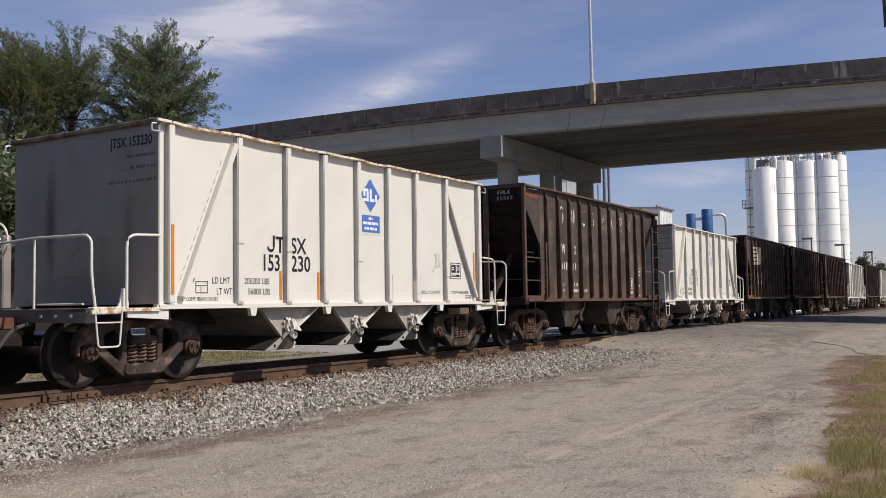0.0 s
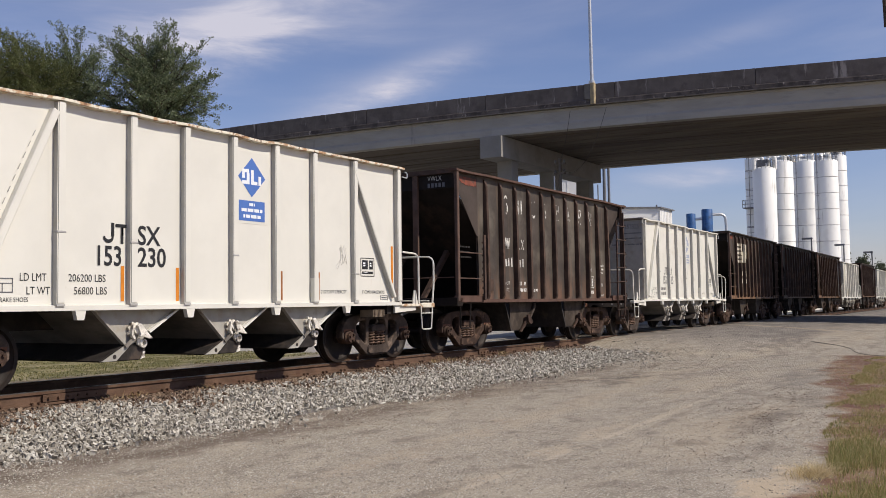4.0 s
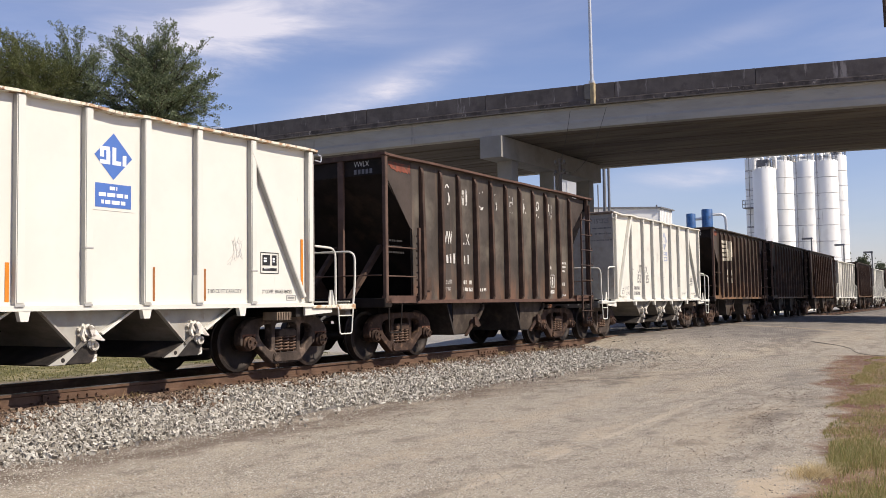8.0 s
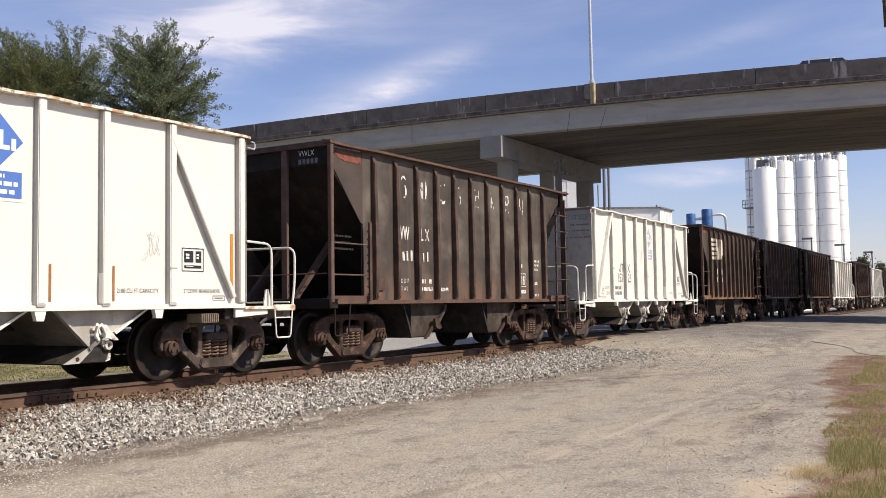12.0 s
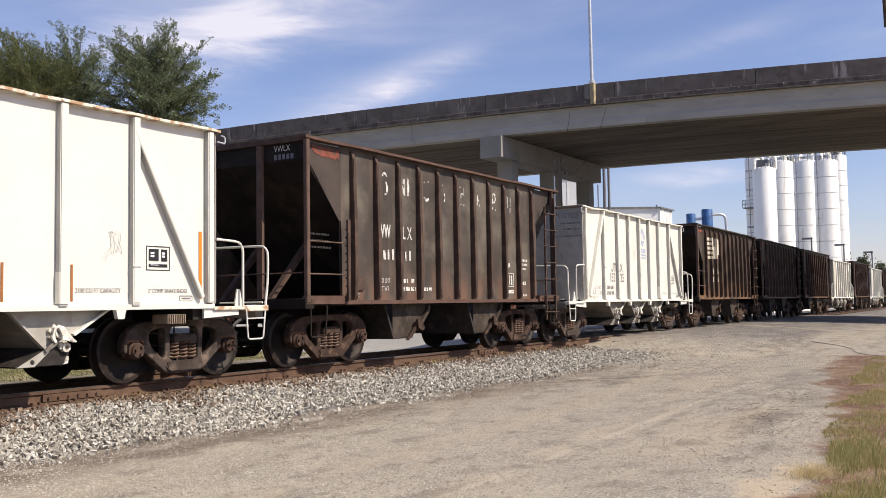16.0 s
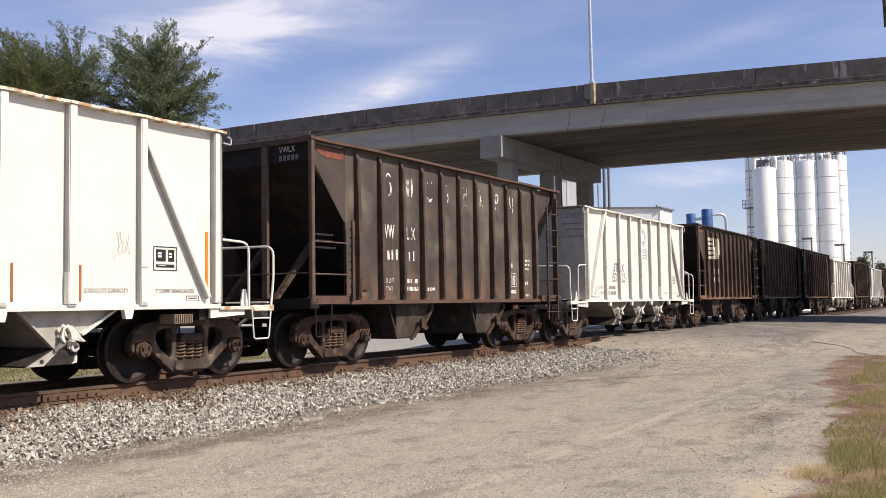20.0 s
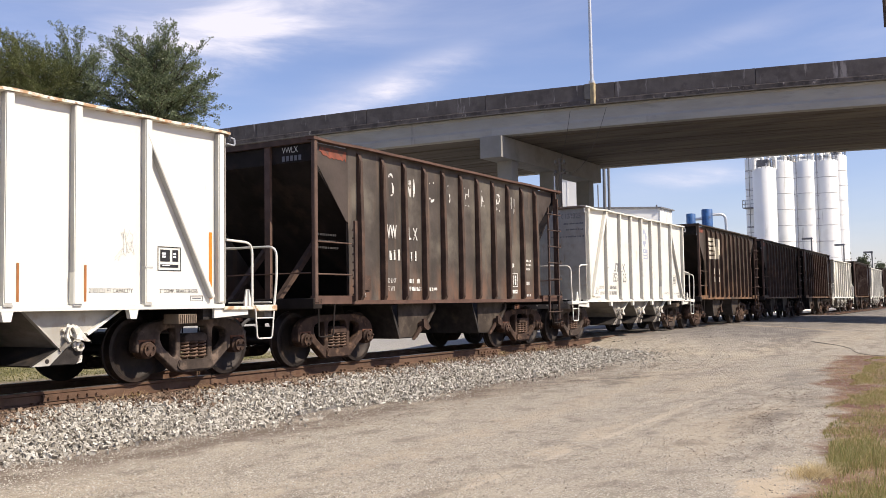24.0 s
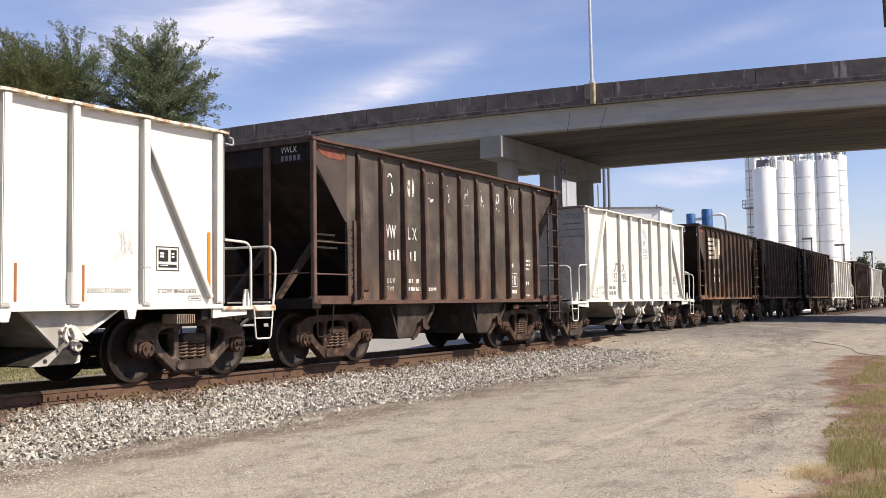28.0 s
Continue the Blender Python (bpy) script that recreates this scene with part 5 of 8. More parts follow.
def mark_white_car(car, number, full):
    """The stencils on the side that faces the lot, and on the end."""
    y = -1.5035
    before = set(car.children)
    left, right = number[:3], number[3:]
    bm = box(bmesh.new(), -2.205, -2.16, y - 0.002, y, 1.97, 2.148)
    arc(bm, -2.25, 1.97, 0.068, 0.064, 180, 360, 0.046, y - 0.002, 10)
    part("reporting_mark", bm, M_BLACKINK, car, "black stencilled letter")
    letter_part("reporting_mark", "T", 0.36, M_BLACKINK, car, (-2.14, y, 1.885), squeeze=0.98, bold=0.006, label="black stencilled letters")
    letter_part("reporting_mark", "SX", 0.36, M_BLACKINK, car, (-1.78, y, 1.885), squeeze=0.92, bold=0.006, label="black stencilled letters")
    letter_part("car_number", left, 0.36, M_BLACKINK, car, (-2.47, y, 1.595), squeeze=0.82, bold=0.006, label="black stencilled figures")
    letter_part("car_number", right, 0.36, M_BLACKINK, car, (-1.78, y, 1.595), squeeze=0.92, bold=0.006, label="black stencilled figures")
    letter_part("load_stencil", "LD LMT", 0.135, M_BLACKINK, car, (-3.52, y, 1.38), squeeze=0.80, label="small black stencil")
    letter_part("load_stencil", "LT WT", 0.135, M_BLACKINK, car, (-3.43, y, 1.22), squeeze=0.80, label="small black stencil")
    if full:
        letter_part("load_stencil", "206200 LBS", 0.135, M_BLACKINK, car, (-2.85, y, 1.38), squeeze=0.87, label="small black stencil")
        letter_part("load_stencil", "56800 LBS", 0.135, M_BLACKINK, car, (-2.77, y, 1.22), squeeze=0.87, label="small black stencil")
    else:
        bars("load_stencil", [(-2.84, -2.15, 1.38, 0.10), (-2.76, -2.15, 1.22, 0.10)], y, M_BLACKINK, car)
    letter_part("capacity_stencil", "2100 CU FT CAPACITY", 0.085, M_BLACKINK, car, (2.09, y, 1.24), squeeze=0.82, label="small black stencil")
    letter_part("brake_stencil", "2\" COMP. BRAKE SHOES", 0.08, M_BLACKINK, car, (3.24, y, 1.24), squeeze=0.82, label="small black stencil")
    letter_part("brake_stencil", "2\" COMP. BRAKE SHOES", 0.08, M_BLACKINK, car, (-4.10, y, 1.13), squeeze=0.82, label="small black stencil")
    # inspection panel: black blocks in a frame
    def fit(v, c):
        return c + (v - c) * 0.92 - (0.035 if c < 2 else 0.0)

    bm = bmesh.new()
    for x0, x1, z0, z1 in ((3.19, 3.64, 1.57, 1.582), (3.19, 3.64, 1.918, 1.93), (3.19, 3.202, 1.57, 1.93), (3.628, 3.64, 1.57, 1.93),
                           (3.24, 3.425, 1.71, 1.885), (3.475, 3.59, 1.71, 1.885), (3.24, 3.59, 1.62, 1.665)):
        box(bm, fit(x0, 3.415), fit(x1, 3.415), y - 0.002, y, fit(z0, 1.70), fit(z1, 1.70))
    p = part("inspection_panel", bm, M_BLACKINK, car, "black inspection panel with white blocks")
    p["kind"] = "stuff"
    bm = bmesh.new()
    for x0, x1, z0, z1 in ((3.27, 3.34, 1.81, 1.84), (3.27, 3.34, 1.765, 1.795), (3.49, 3.54, 1.81, 1.84), (3.49, 3.54, 1.765, 1.795), (3.27, 3.42, 1.645, 1.655)):
        part("panel_block", box(bmesh.new(), fit(x0, 3.415), fit(x1, 3.415), y - 0.004, y - 0.0025, fit(z0, 1.70), fit(z1, 1.70)), M_DECAL, p)
    bm = bmesh.new()
    for x0, x1, z0, z1 in ((3.80, 4.04, 1.125, 1.135), (3.80, 4.04, 1.195, 1.205), (3.80, 3.81, 1.135, 1.195), (4.03, 4.04, 1.135, 1.195), (3.84, 4.0, 1.157, 1.175)):
        box(bm, x0, x1, y - 0.002, y, z0, z1)
    part("framed_plate", bm, M_GREYINK, car, "small framed plate")
    # lock handle and small framed plate near the end
    bm = bmesh.new()
    lathe(bm, [(0.055, -0.01), (0.05, 0.02)], 10, "y", (-3.92, y, 1.44))
    part("lock_disc", bm, M_BLACKINK, car)
    bm = bmesh.new()
    for x0, x1, z0, z1 in ((-3.84, -3.60, 1.40, 1.412), (-3.84, -3.60, 1.24, 1.252), (-3.84, -3.828, 1.24, 1.41), (-3.612, -3.60, 1.24, 1.41), (-3.84, -3.60, 1.345, 1.355), (-3.74, -3.73, 1.25, 1.35)):
        box(bm, x0, x1, y - 0.002, y, z0, z1)
    part("framed_stencil", bm, M_GREYINK, car)
    # blue diamond device over a blue panel, on a white decal
    bm = bmesh.new()
    box(bm, 0.03, 0.77, y - 0.0006, y + 0.0014, 2.30, 3.40)
    decal = part("decal", bm, M_WHITE, car, "white decal with a blue diamond and a blue panel")
    bm = bmesh.new()
    c = (0.42, 3.01)
    r, h = 0.30, 0.305
    prism(bm, [(c[0] - r, c[1]), (c[0], c[1] - h), (c[0] + r, c[1]), (c[0], c[1] + h)], y - 0.004, y - 0.0025)
    part("diamond", bm, M_BLUE, decal)
    bm = bmesh.new()
    box(bm, 0.135, 0.705, y - 0.004, y - 0.0025, 2.34, 2.65)
    part("blue_panel", bm, M_BLUE, decal)
    # stout strokes across the diamond and three lines on the panel
    for x, w, z0, z1 in ((-0.215, 0.06, -0.02, 0.07), (-0.215, 0.15, 0.07, 0.12), (-0.115, 0.06, -0.11, 0.07), (-0.215, 0.10, -0.11, -0.055), (-0.02, 0.06, -0.11, 0.12),
                         (0.04, 0.08, -0.11, -0.055), (0.145, 0.06, -0.11, 0.03)):
        bm = box(bmesh.new(), c[0] + x, c[0] + x + w, y - 0.006, y - 0.0045, c[1] + z0, c[1] + z1)
        part("device_stroke", bm, M_DECAL, decal)
    bars("panel_line", [(0.36, 0.48, 2.57, 0.045), (0.19, 0.65, 2.48, 0.05), (0.23, 0.61, 2.385, 0.05)], y - 0.0042, M_DECAL, decal, 5)
    for ob in set(car.children) - before:
        ob.location.x += 0.07
    # end stencils
    letter_part("end_mark", "JTSX " + number, 0.195, M_BLACKINK, car, (-4.516, -0.60, 3.29), ON_END, squeeze=0.82, bold=0.005, label="dark stencil on the end sheet")
    bm = bmesh.new()
    rnd = random.Random(8)
    for z, a, b in ((3.13, 0.95, 1.50), (2.97, 1.02, 1.50), (2.78, 0.56, 1.52)):
        yy = -b
        while yy < -a:
            w = rnd.uniform(0.014, 0.045)
            box(bm, -4.516, -4.513, yy, yy + w, z, z + rnd.uniform(0.032, 0.046))
            yy += w + rnd.choice((0.010, 0.012, 0.045))
    part("end_stencil", bm, M_GREYINK, car)["kind"] = "stuff"
    if full:
        # short paint marks beside the leading brace
        bm = bmesh.new()
        for i in range(13):
            t = 0.10 + 0.062 * i
            x, z = -3.15 - 1.04 * t, 3.42 - 2.28 * t
            prism(bm, [(x - 0.006, z), (x + 0.006, z), (x - 0.030, z - 0.075), (x - 0.042, z - 0.075)], y - 0.002, y)
        part("weld_mark", bm, M_WELD, car)["kind"] = "stuff"
        # thin pencil scrawl on the last bay
        bm = bmesh.new()
        rnd = random.Random(2)
        for q in range(7):
            pts = [(2.50 + rnd.uniform(0, 0.42), y - 0.001, 1.62 + rnd.uniform(0, 0.46)) for _ in range(4)]
            tube(bm, rounded(pts, 0.12), 0.0022, 4)
        part("scrawl", bm, M_CHALK, car, "faint pencil scrawl")


def build_brown_car(label, worn=True):
    """An older three-bay open-top hopper: closely ribbed sides, open ends under a sloping sheet, ladders."""
    car = thing("hopper_car", label, "hopper car", group="hopper cars of the train")
    spins = []
    Z0, Z1, W, WO = 1.10, 3.82, 1.50, 1.61
    ribs = [-3.56 + 0.712 * i for i in range(11)]
    for s in (-1, 1):
        bm = bmesh.new()
        xs, zs = np.linspace(-3.86, 3.86, 67), np.linspace(Z0, Z1, 10)
        v = {}
        for i, x in enumerate(xs):
            for j, z in enumerate(zs):
                near = min(abs(x - p) for p in ribs)
                dish = 0.010 * min(1.0, near / 0.3) * math.sin(math.pi * j / 9) * (0.5 + 1.2 * noise.noise((x * 1.3, z * 0.9, s * 4)))
                v[i, j] = bm.verts.new((x, s * (W - dish), z))
        for i in range(66):
            for j in range(9):
                bm.faces.new((v[i, j], v[i + 1, j], v[i + 1, j + 1], v[i, j + 1]))
        box(bm, -3.86, 3.86, s * (W - 0.04) - 0.005, s * (W - 0.04) + 0.005, Z0, Z1)
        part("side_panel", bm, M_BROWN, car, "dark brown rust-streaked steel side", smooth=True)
        for k in (-1, 1):
            bm = bmesh.new()
            foot, out_x = (2.48, 4.86) if k < 0 else (2.95, 4.62)
            prism(bm, [(k * out_x, Z1 - 0.05), (k * 3.86, Z1 - 0.05), (k * 3.86, foot), (k * 3.92, foot + 0.02), (k * (out_x - 0.06), 3.52)], s * (W - 0.01) - 0.006, s * (W - 0.01) + 0.006)
            part("end_gusset", bm, M_GUSSET, car, "triangular plate at the end of the side")
            if worn and k < 0 and s < 0:
                bm = bmesh.new()
                lower = [(-4.66 + 0.05 * i, 3.655 - 0.10 * step(i, -1, 5) - 0.05 * noise.noise((i * 0.9, 3, 3))) for i in range(16)]
                prism(bm, [(-3.91, 3.715), (-4.64, 3.715)] + lower, -W + 0.0165 - 0.020, -W + 0.0165 - 0.0175)
                part("repair_paint", bm, M_REDPATCH, car, "patch of reddish primer")
            if k < 0:
                bm = bmesh.new()
                prism(bm, [(k * 3.89, Z0), (k * 3.82, Z0), (k * 3.82, 2.50), (k * 3.89, 2.50)], s * WO - 0.06, s * WO - 0.02)
                for q in range(9):
                    tube(bm, [(k * 3.855, s * (WO - 0.02), Z0 + 0.12 + 0.14 * q), (k * 3.855, s * (WO + 0.006), Z0 + 0.12 + 0.14 * q)], 0.019, 6)
                part("riveted_strip", bm, M_RUSTRIB, car)
            bm = bmesh.new()
            cx, hw = (-4.87, 0.042) if k < 0 else (4.62, 0.024)
            box(bm, cx - hw, cx + hw, s * 1.57 - 0.042, s * 1.57 + 0.042, Z0 - 0.02, Z1 - 0.02)
            bmesh.ops.bevel(bm, geom=bm.edges[:], offset=0.012, segments=1, affect="EDGES")
            part("corner_post", bm, M_POST if k < 0 else M_RUSTRIB, car, "sooty grey-brown corner post" if k < 0 else "rusty brown corner post")
            for z in (1.56, 2.10):
                if k < 0:
                    bm = tube(bmesh.new(), [(k * 4.84, s * 1.60, z), (k * 3.88, s * 1.60, z)], 0.014, 6)
                    part("grab_iron", bm, M_POST, car)
            # end sill corner below
            bm = bmesh.new()
            a, b = sorted((k * 3.80, k * 4.92))
            box(bm, a, b, s * 1.56 - 0.04, s * 1.56 + 0.05, Z0 - 0.04, Z0 + 0.10)
            part("lower_sill", bm, M_RIM_BROWN, car)
            grab("stirrup", [(k * 4.80, s * 1.58, Z0), (k * 4.80, s * 1.58, 0.52), (k * 4.42, s * 1.58, 0.52), (k * 4.36, s * 1.58, Z0)], 0.014, M_BROWN_DK, car, 0.05, "dark stirrup step")
        bm = bmesh.new()
        prism(bm, [(s * (W - 0.01), Z0 + 0.02), (s * (W + 0.06), Z0 + 0.02), (s * WO, Z0 + 0.10), (s * WO, 2.15), (s * (WO - 0.03), Z1 - 0.22), (s * (W + 0.03), Z1 - 0.10), (s * (W - 0.01), Z1 - 0.06)], -0.045, 0.045, "x")
        bmesh.ops.bevel(bm, geom=[e for e in bm.edges if e.calc_length() > 0.9], offset=0.014, segments=2, affect="EDGES")
        rib = part("side_rib", bm, M_RUSTRIB, car, at=pose(ribs[0], 0, 0))
        for x in ribs[1:]:
            again(rib, pose(x, 0, 0))
        bm = bmesh.new()
        prev = None
        for x in np.linspace(-4.95, 4.95, 40):
            dz, dy = 0.018 * noise.noise((x * 0.8, s, 5)), 0.02 * noise.noise((x * 0.7, s, 3))
            q = [bm.verts.new((x, s * (W - 0.05) + dy, Z1 - 0.02 + dz)), bm.verts.new((x, s * (WO + 0.02) + dy, Z1 - 0.025 + dz)),
                 bm.verts.new((x, s * (WO + 0.02) + dy, Z1 + 0.02 + dz)), bm.verts.new((x, s * (W - 0.05) + dy, Z1 + 0.045 + dz))]
            if prev:
                for i in range(4):
                    bm.faces.new((prev[i], q[i], q[(i + 1) % 4], prev[(i + 1) % 4]))
            else:
                bm.faces.new(q)
            prev = q
        bm.faces.new(prev[::-1])
        part("top_rim", bm, M_RIM_BROWN, car, "rubbed reddish-brown top rim")
        bm = bmesh.new()
        box(bm, -3.86, 3.86, s * 1.53 - 0.03, s * 1.53 + 0.06, Z0 - 0.05, Z0 + 0.02)
        part("side_sill", bm, M_RIM_BROWN, car)
        # ladder at the far end
        for x, top in ((4.08, 3.36), (4.62, 3.62)):
            bm = box(bmesh.new(), x - 0.02, x + 0.02, s * 1.64 - 0.02, s * 1.64 + 0.02, 0.62, top)
            part("ladder_rail", bm, M_RUSTRIB, car)
        for i in range(7):
            bm = bmesh.new()
            tube(bm, [(3.93, s * 1.68, 0.80 + 0.40 * i), (4.72, s * 1.68, 0.80 + 0.40 * i), (4.76, s * 1.64, 0.87 + 0.40 * i)], 0.013, 6)
            part("ladder_rung", bm, M_RUSTRIB, car)
    for k in (-1, 1):
        bm = bmesh.new()
        # head sheet and the sheet that slopes in under it
        box(bm, k * 4.82 - 0.012, k * 4.82 + 0.012, -1.49, 1.49, 3.46, Z1)
        prism(bm, [(k * 4.82, 3.50), (k * 4.82, 3.46), (k * 2.40, 1.02), (k * 2.34, 1.06)], -1.48, 1.48)
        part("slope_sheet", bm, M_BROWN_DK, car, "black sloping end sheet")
        bm = bmesh.new()
        box(bm, k * 4.86 - 0.05, k * 4.86 + 0.05, -1.60, 1.60, Z1 - 0.06, Z1 + 0.035)
        part("end_rim", bm, M_RUSTRIB, car)
        for y in (-0.55, 0.55):
            bm = bmesh.new()
            box(bm, k * 4.86 - 0.03, k * 4.86 + 0.03, y - 0.06, y + 0.06, 1.05, Z1 - 0.06)
            part("end_post", bm, M_POST, car)
            bm = bmesh.new()
            prism(bm, [(k * 4.72, 1.10), (k * 4.62, 1.10), (k * 3.55, 2.15), (k * 3.62, 2.24)], y - 0.05, y + 0.05)
            part("slope_strut", bm, M_RUSTRIB, car)
        bm = bmesh.new()
        tube(bm, [(k * 4.90, -1.50, 1.58), (k * 4.90, 1.50, 1.58)], 0.014, 6)
        part("end_grab_iron", bm, M_POST, car)
        bm = bmesh.new()
        a, b = sorted((k * 4.72, k * 4.95))
        box(bm, a, b, -1.60, 1.60, 0.98, 1.16)
        a, b = sorted((k * 3.2, k * 5.0))
        box(bm, a, b, -0.22, 0.22, 0.74, 1.04)
        bmesh.ops.bevel(bm, geom=bm.edges[:], offset=0.012, segments=1, affect="EDGES")
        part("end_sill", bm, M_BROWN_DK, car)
        bm = bmesh.new()
        a, b = sorted((k * 2.35, k * 4.80))
        box(bm, a, b, -1.45, 1.45, 1.03, 1.06)
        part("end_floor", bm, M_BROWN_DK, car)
        build_coupler(car, k * 4.90, k)
        build_truck(car, k * 3.66, spins)
        # small stencils in the end bay, their ink darkened to paint in its shade
        if worn and k < 0:
            bars("bay_stencil", [(-4.70, -4.16, 2.22, 0.035), (-4.70, -4.18, 2.11, 0.035), (-4.70, -4.10, 2.00, 0.035)], -1.46, M_SHADEINK, car, 6)
    for c in (-1.55, 1.55):
        for s in (-1, 1):
            Y = s * 1.30
            bm = bmesh.new()
            prism(bm, [(c - 0.50, 1.06), (c + 0.72, 1.06), (c + 0.70, 0.94), (c + 0.30, 0.52), (c + 0.16, 0.40), (c - 0.50, 0.40)], Y - 0.012, Y + 0.012)
            part("outlet_side", bm, M_HOPDK, car, "grimy outlet hopper side")
            bm = bmesh.new()
            prism(bm, [(c + 0.66, 1.02), (c + 0.74, 1.02), (c + 0.74, 0.92), (c + 0.34, 0.52), (c + 0.28, 0.56), (c + 0.66, 0.94)], Y + s * 0.012, Y + s * 0.08)
            part("outlet_flange", bm, M_HOPDK, car)
            bm = bmesh.new()
            lathe(bm, [(0.0, Y), (0.08, Y), (0.08, Y + s * 0.10), (0.0, Y + s * 0.10)], 12, "y", (c + 0.26, 0, 0.62))
            prism(bm, [(c + 0.18, 0.74), (c + 0.28, 0.76), (c + 0.44, 0.56), (c + 0.34, 0.52), (c + 0.20, 0.58)], Y + s * 0.10, Y + s * 0.15)
            part("door_gear", bm, M_TRUCK, car, "rusty door-lock gear")
            bm = bmesh.new()
            prism(bm, [(c - 0.12, 0.36), (c - 0.06, 0.34), (c + 0.26, 0.56), (c + 0.20, 0.62)], Y + s * 0.05, Y + s * 0.09)
            part("door_link", bm, M_TRUCK, car)
        bm = bmesh.new()
        prism(bm, [(c - 0.80, 1.08), (c - 0.80, 1.02), (c - 0.52, 0.38), (c - 0.46, 0.42)], -1.34, 1.34)
        prism(bm, [(c + 0.77, 1.08), (c + 0.77, 1.02), (c + 0.20, 0.40), (c + 0.16, 0.44)], -1.30, 1.30)
        prism(bm, [(c - 0.52, 0.42), (c + 0.20, 0.42), (c + 0.20, 0.38), (c - 0.52, 0.38)], -1.30, 1.30)
        part("outlet_hopper", bm, M_DARK, car, "black outlet hopper")
    bm = bmesh.new()
    box(bm, -3.3, 3.3, -0.20, 0.20, 0.78, 1.06)
    part("centre_sill", bm, M_DARK, car)
    return car, spins


M_REDPATCH = mat("red_primer", (0.20, 0.055, 0.032), 0.75, var=0.2, scale=6, second=(0.10, 0.05, 0.035), mask=(0.5, 0.62), mscale=7, bump=0.1)
M_HOPDK = mat("grimy_hopper_paint", (0.055, 0.042, 0.033), 0.8, var=0.3, scale=3, second=(0.095, 0.075, 0.058), mask=(0.5, 0.7), mscale=4, bump=0.15, spec=0.2)


def mark_brown_car(car):
    """Worn white lettering: the large name survives only as flecks."""
    y = -1.504
    ribs = [-3.56 + 0.712 * i for i in range(11)]
    rnd = random.Random(21)
    # flecks of each large letter: bent strokes (centre, radii, angles, width) and straight ones (x, z, width, height), from the left foot of the letter
    flecks = [
        ([(.09, .30, .07, .09, 20, 170, .045), (.10, .12, .07, .12, -100, 70, .055)], []),
        ([(.03, .20, .03, .17, 110, 250, .055), (.15, .20, .03, .17, -80, 80, .055)], [(.03, .02, .03, .34), (.13, .02, .035, .34)]),
        ([(.11, .07, .08, .06, 180, 350, .06)], [(.02, .34, .03, .05), (.17, .36, .025, .04)]),
        ([(.05, .12, .05, .10, -60, 60, .05)], [(.02, .36, .03, .03), (.08, .04, .03, .06)]),
        ([], [(.00, .38, .03, .03), (.03, .16, .035, .12), (.05, .25, .10, .03), (.16, .22, .025, .18), (.02, .02, .05, .02), (.13, .02, .05, .02)]),
        ([(.10, .26, .04, .08, 150, 300, .035)], [(.02, .06, .035, .26), (.06, .20, .02, .05), (.13, .05, .02, .06), (.02, .38, .02, .03)]),
        ([(.09, .30, .07, .09, -70, 120, .055)], [(.00, .16, .05, .24), (.03, .18, .10, .035), (.00, .03, .045, .07), (.13, .01, .04, .04)]),
        ([], [(.00, .20, .04, .20), (.03, .12, .03, .10), (.13, .02, .045, .12), (.15, .16, .03, .22)]),
    ]
    for i, (bent, straight) in enumerate(flecks):
        x0 = ribs[i + 1] + 0.22
        for cx, cz, rx, rz, a0, a1, w in bent:
            part("paint_fleck", arc(bmesh.new(), x0 + cx, 3.08 + cz, rx, rz, a0, a1, w, y), M_WHITEINK, car, "flaked white letter stroke")
        for dx, dz, w, h in straight:
            bm = bmesh.new()
            prism(bm, [(x0 + dx, 3.08 + dz), (x0 + dx + w * 0.8, 3.08 + dz + h * 0.06), (x0 + dx + w, 3.08 + dz + h * 0.9), (x0 + dx + w * 0.25, 3.08 + dz + h)], y - 0.002, y)
            part("paint_fleck", bm, M_WHITEINK, car, "flaked white letter stroke")
    letter_part("reporting_mark", "VW", 0.34, M_WHITEINK, car, (ribs[1] + 0.17, y, 2.28), squeeze=0.56, bold=0.010, label="worn white letters")
    letter_part("reporting_mark", "L X", 0.33, M_WHITEINK, car, (ribs[2] + 0.17, y, 2.28), squeeze=0.66, bold=0.006, label="worn white letters")
    for x0 in (ribs[1] + 0.24, ribs[1] + 0.38, ribs[1] + 0.52, ribs[2] + 0.25, ribs[2] + 0.40):
        h, w = rnd.uniform(0.17, 0.225), rnd.uniform(0.045, 0.095)
        bm = box(bmesh.new(), x0, x0 + w, y - 0.002, y, 1.855 + rnd.uniform(0, 0.02), 1.855 + h)
        part("figure_bar", bm, M_WHITEINK, car, "worn white figure")
    bars("load_stencil", [(ribs[2] + 0.16, ribs[2] + 0.34, 1.44, 0.08), (ribs[2] + 0.46, ribs[2] + 0.56, 1.44, 0.08),
                          (ribs[2] + 0.16, ribs[2] + 0.6, 1.29, 0.08), (ribs[3] + 0.14, ribs[3] + 0.5, 1.29, 0.07)], y, M_WHITEINK, car, 7)
    letter_part("load_stencil", "LD LMT", 0.12, M_WHITEINK, car, (ribs[1] + 0.14, y, 1.44), squeeze=0.78, label="worn white stencil")
    letter_part("load_stencil", "LT WT", 0.12, M_WHITEINK, car, (ribs[1] + 0.14, y, 1.29), squeeze=0.78, label="worn white stencil")
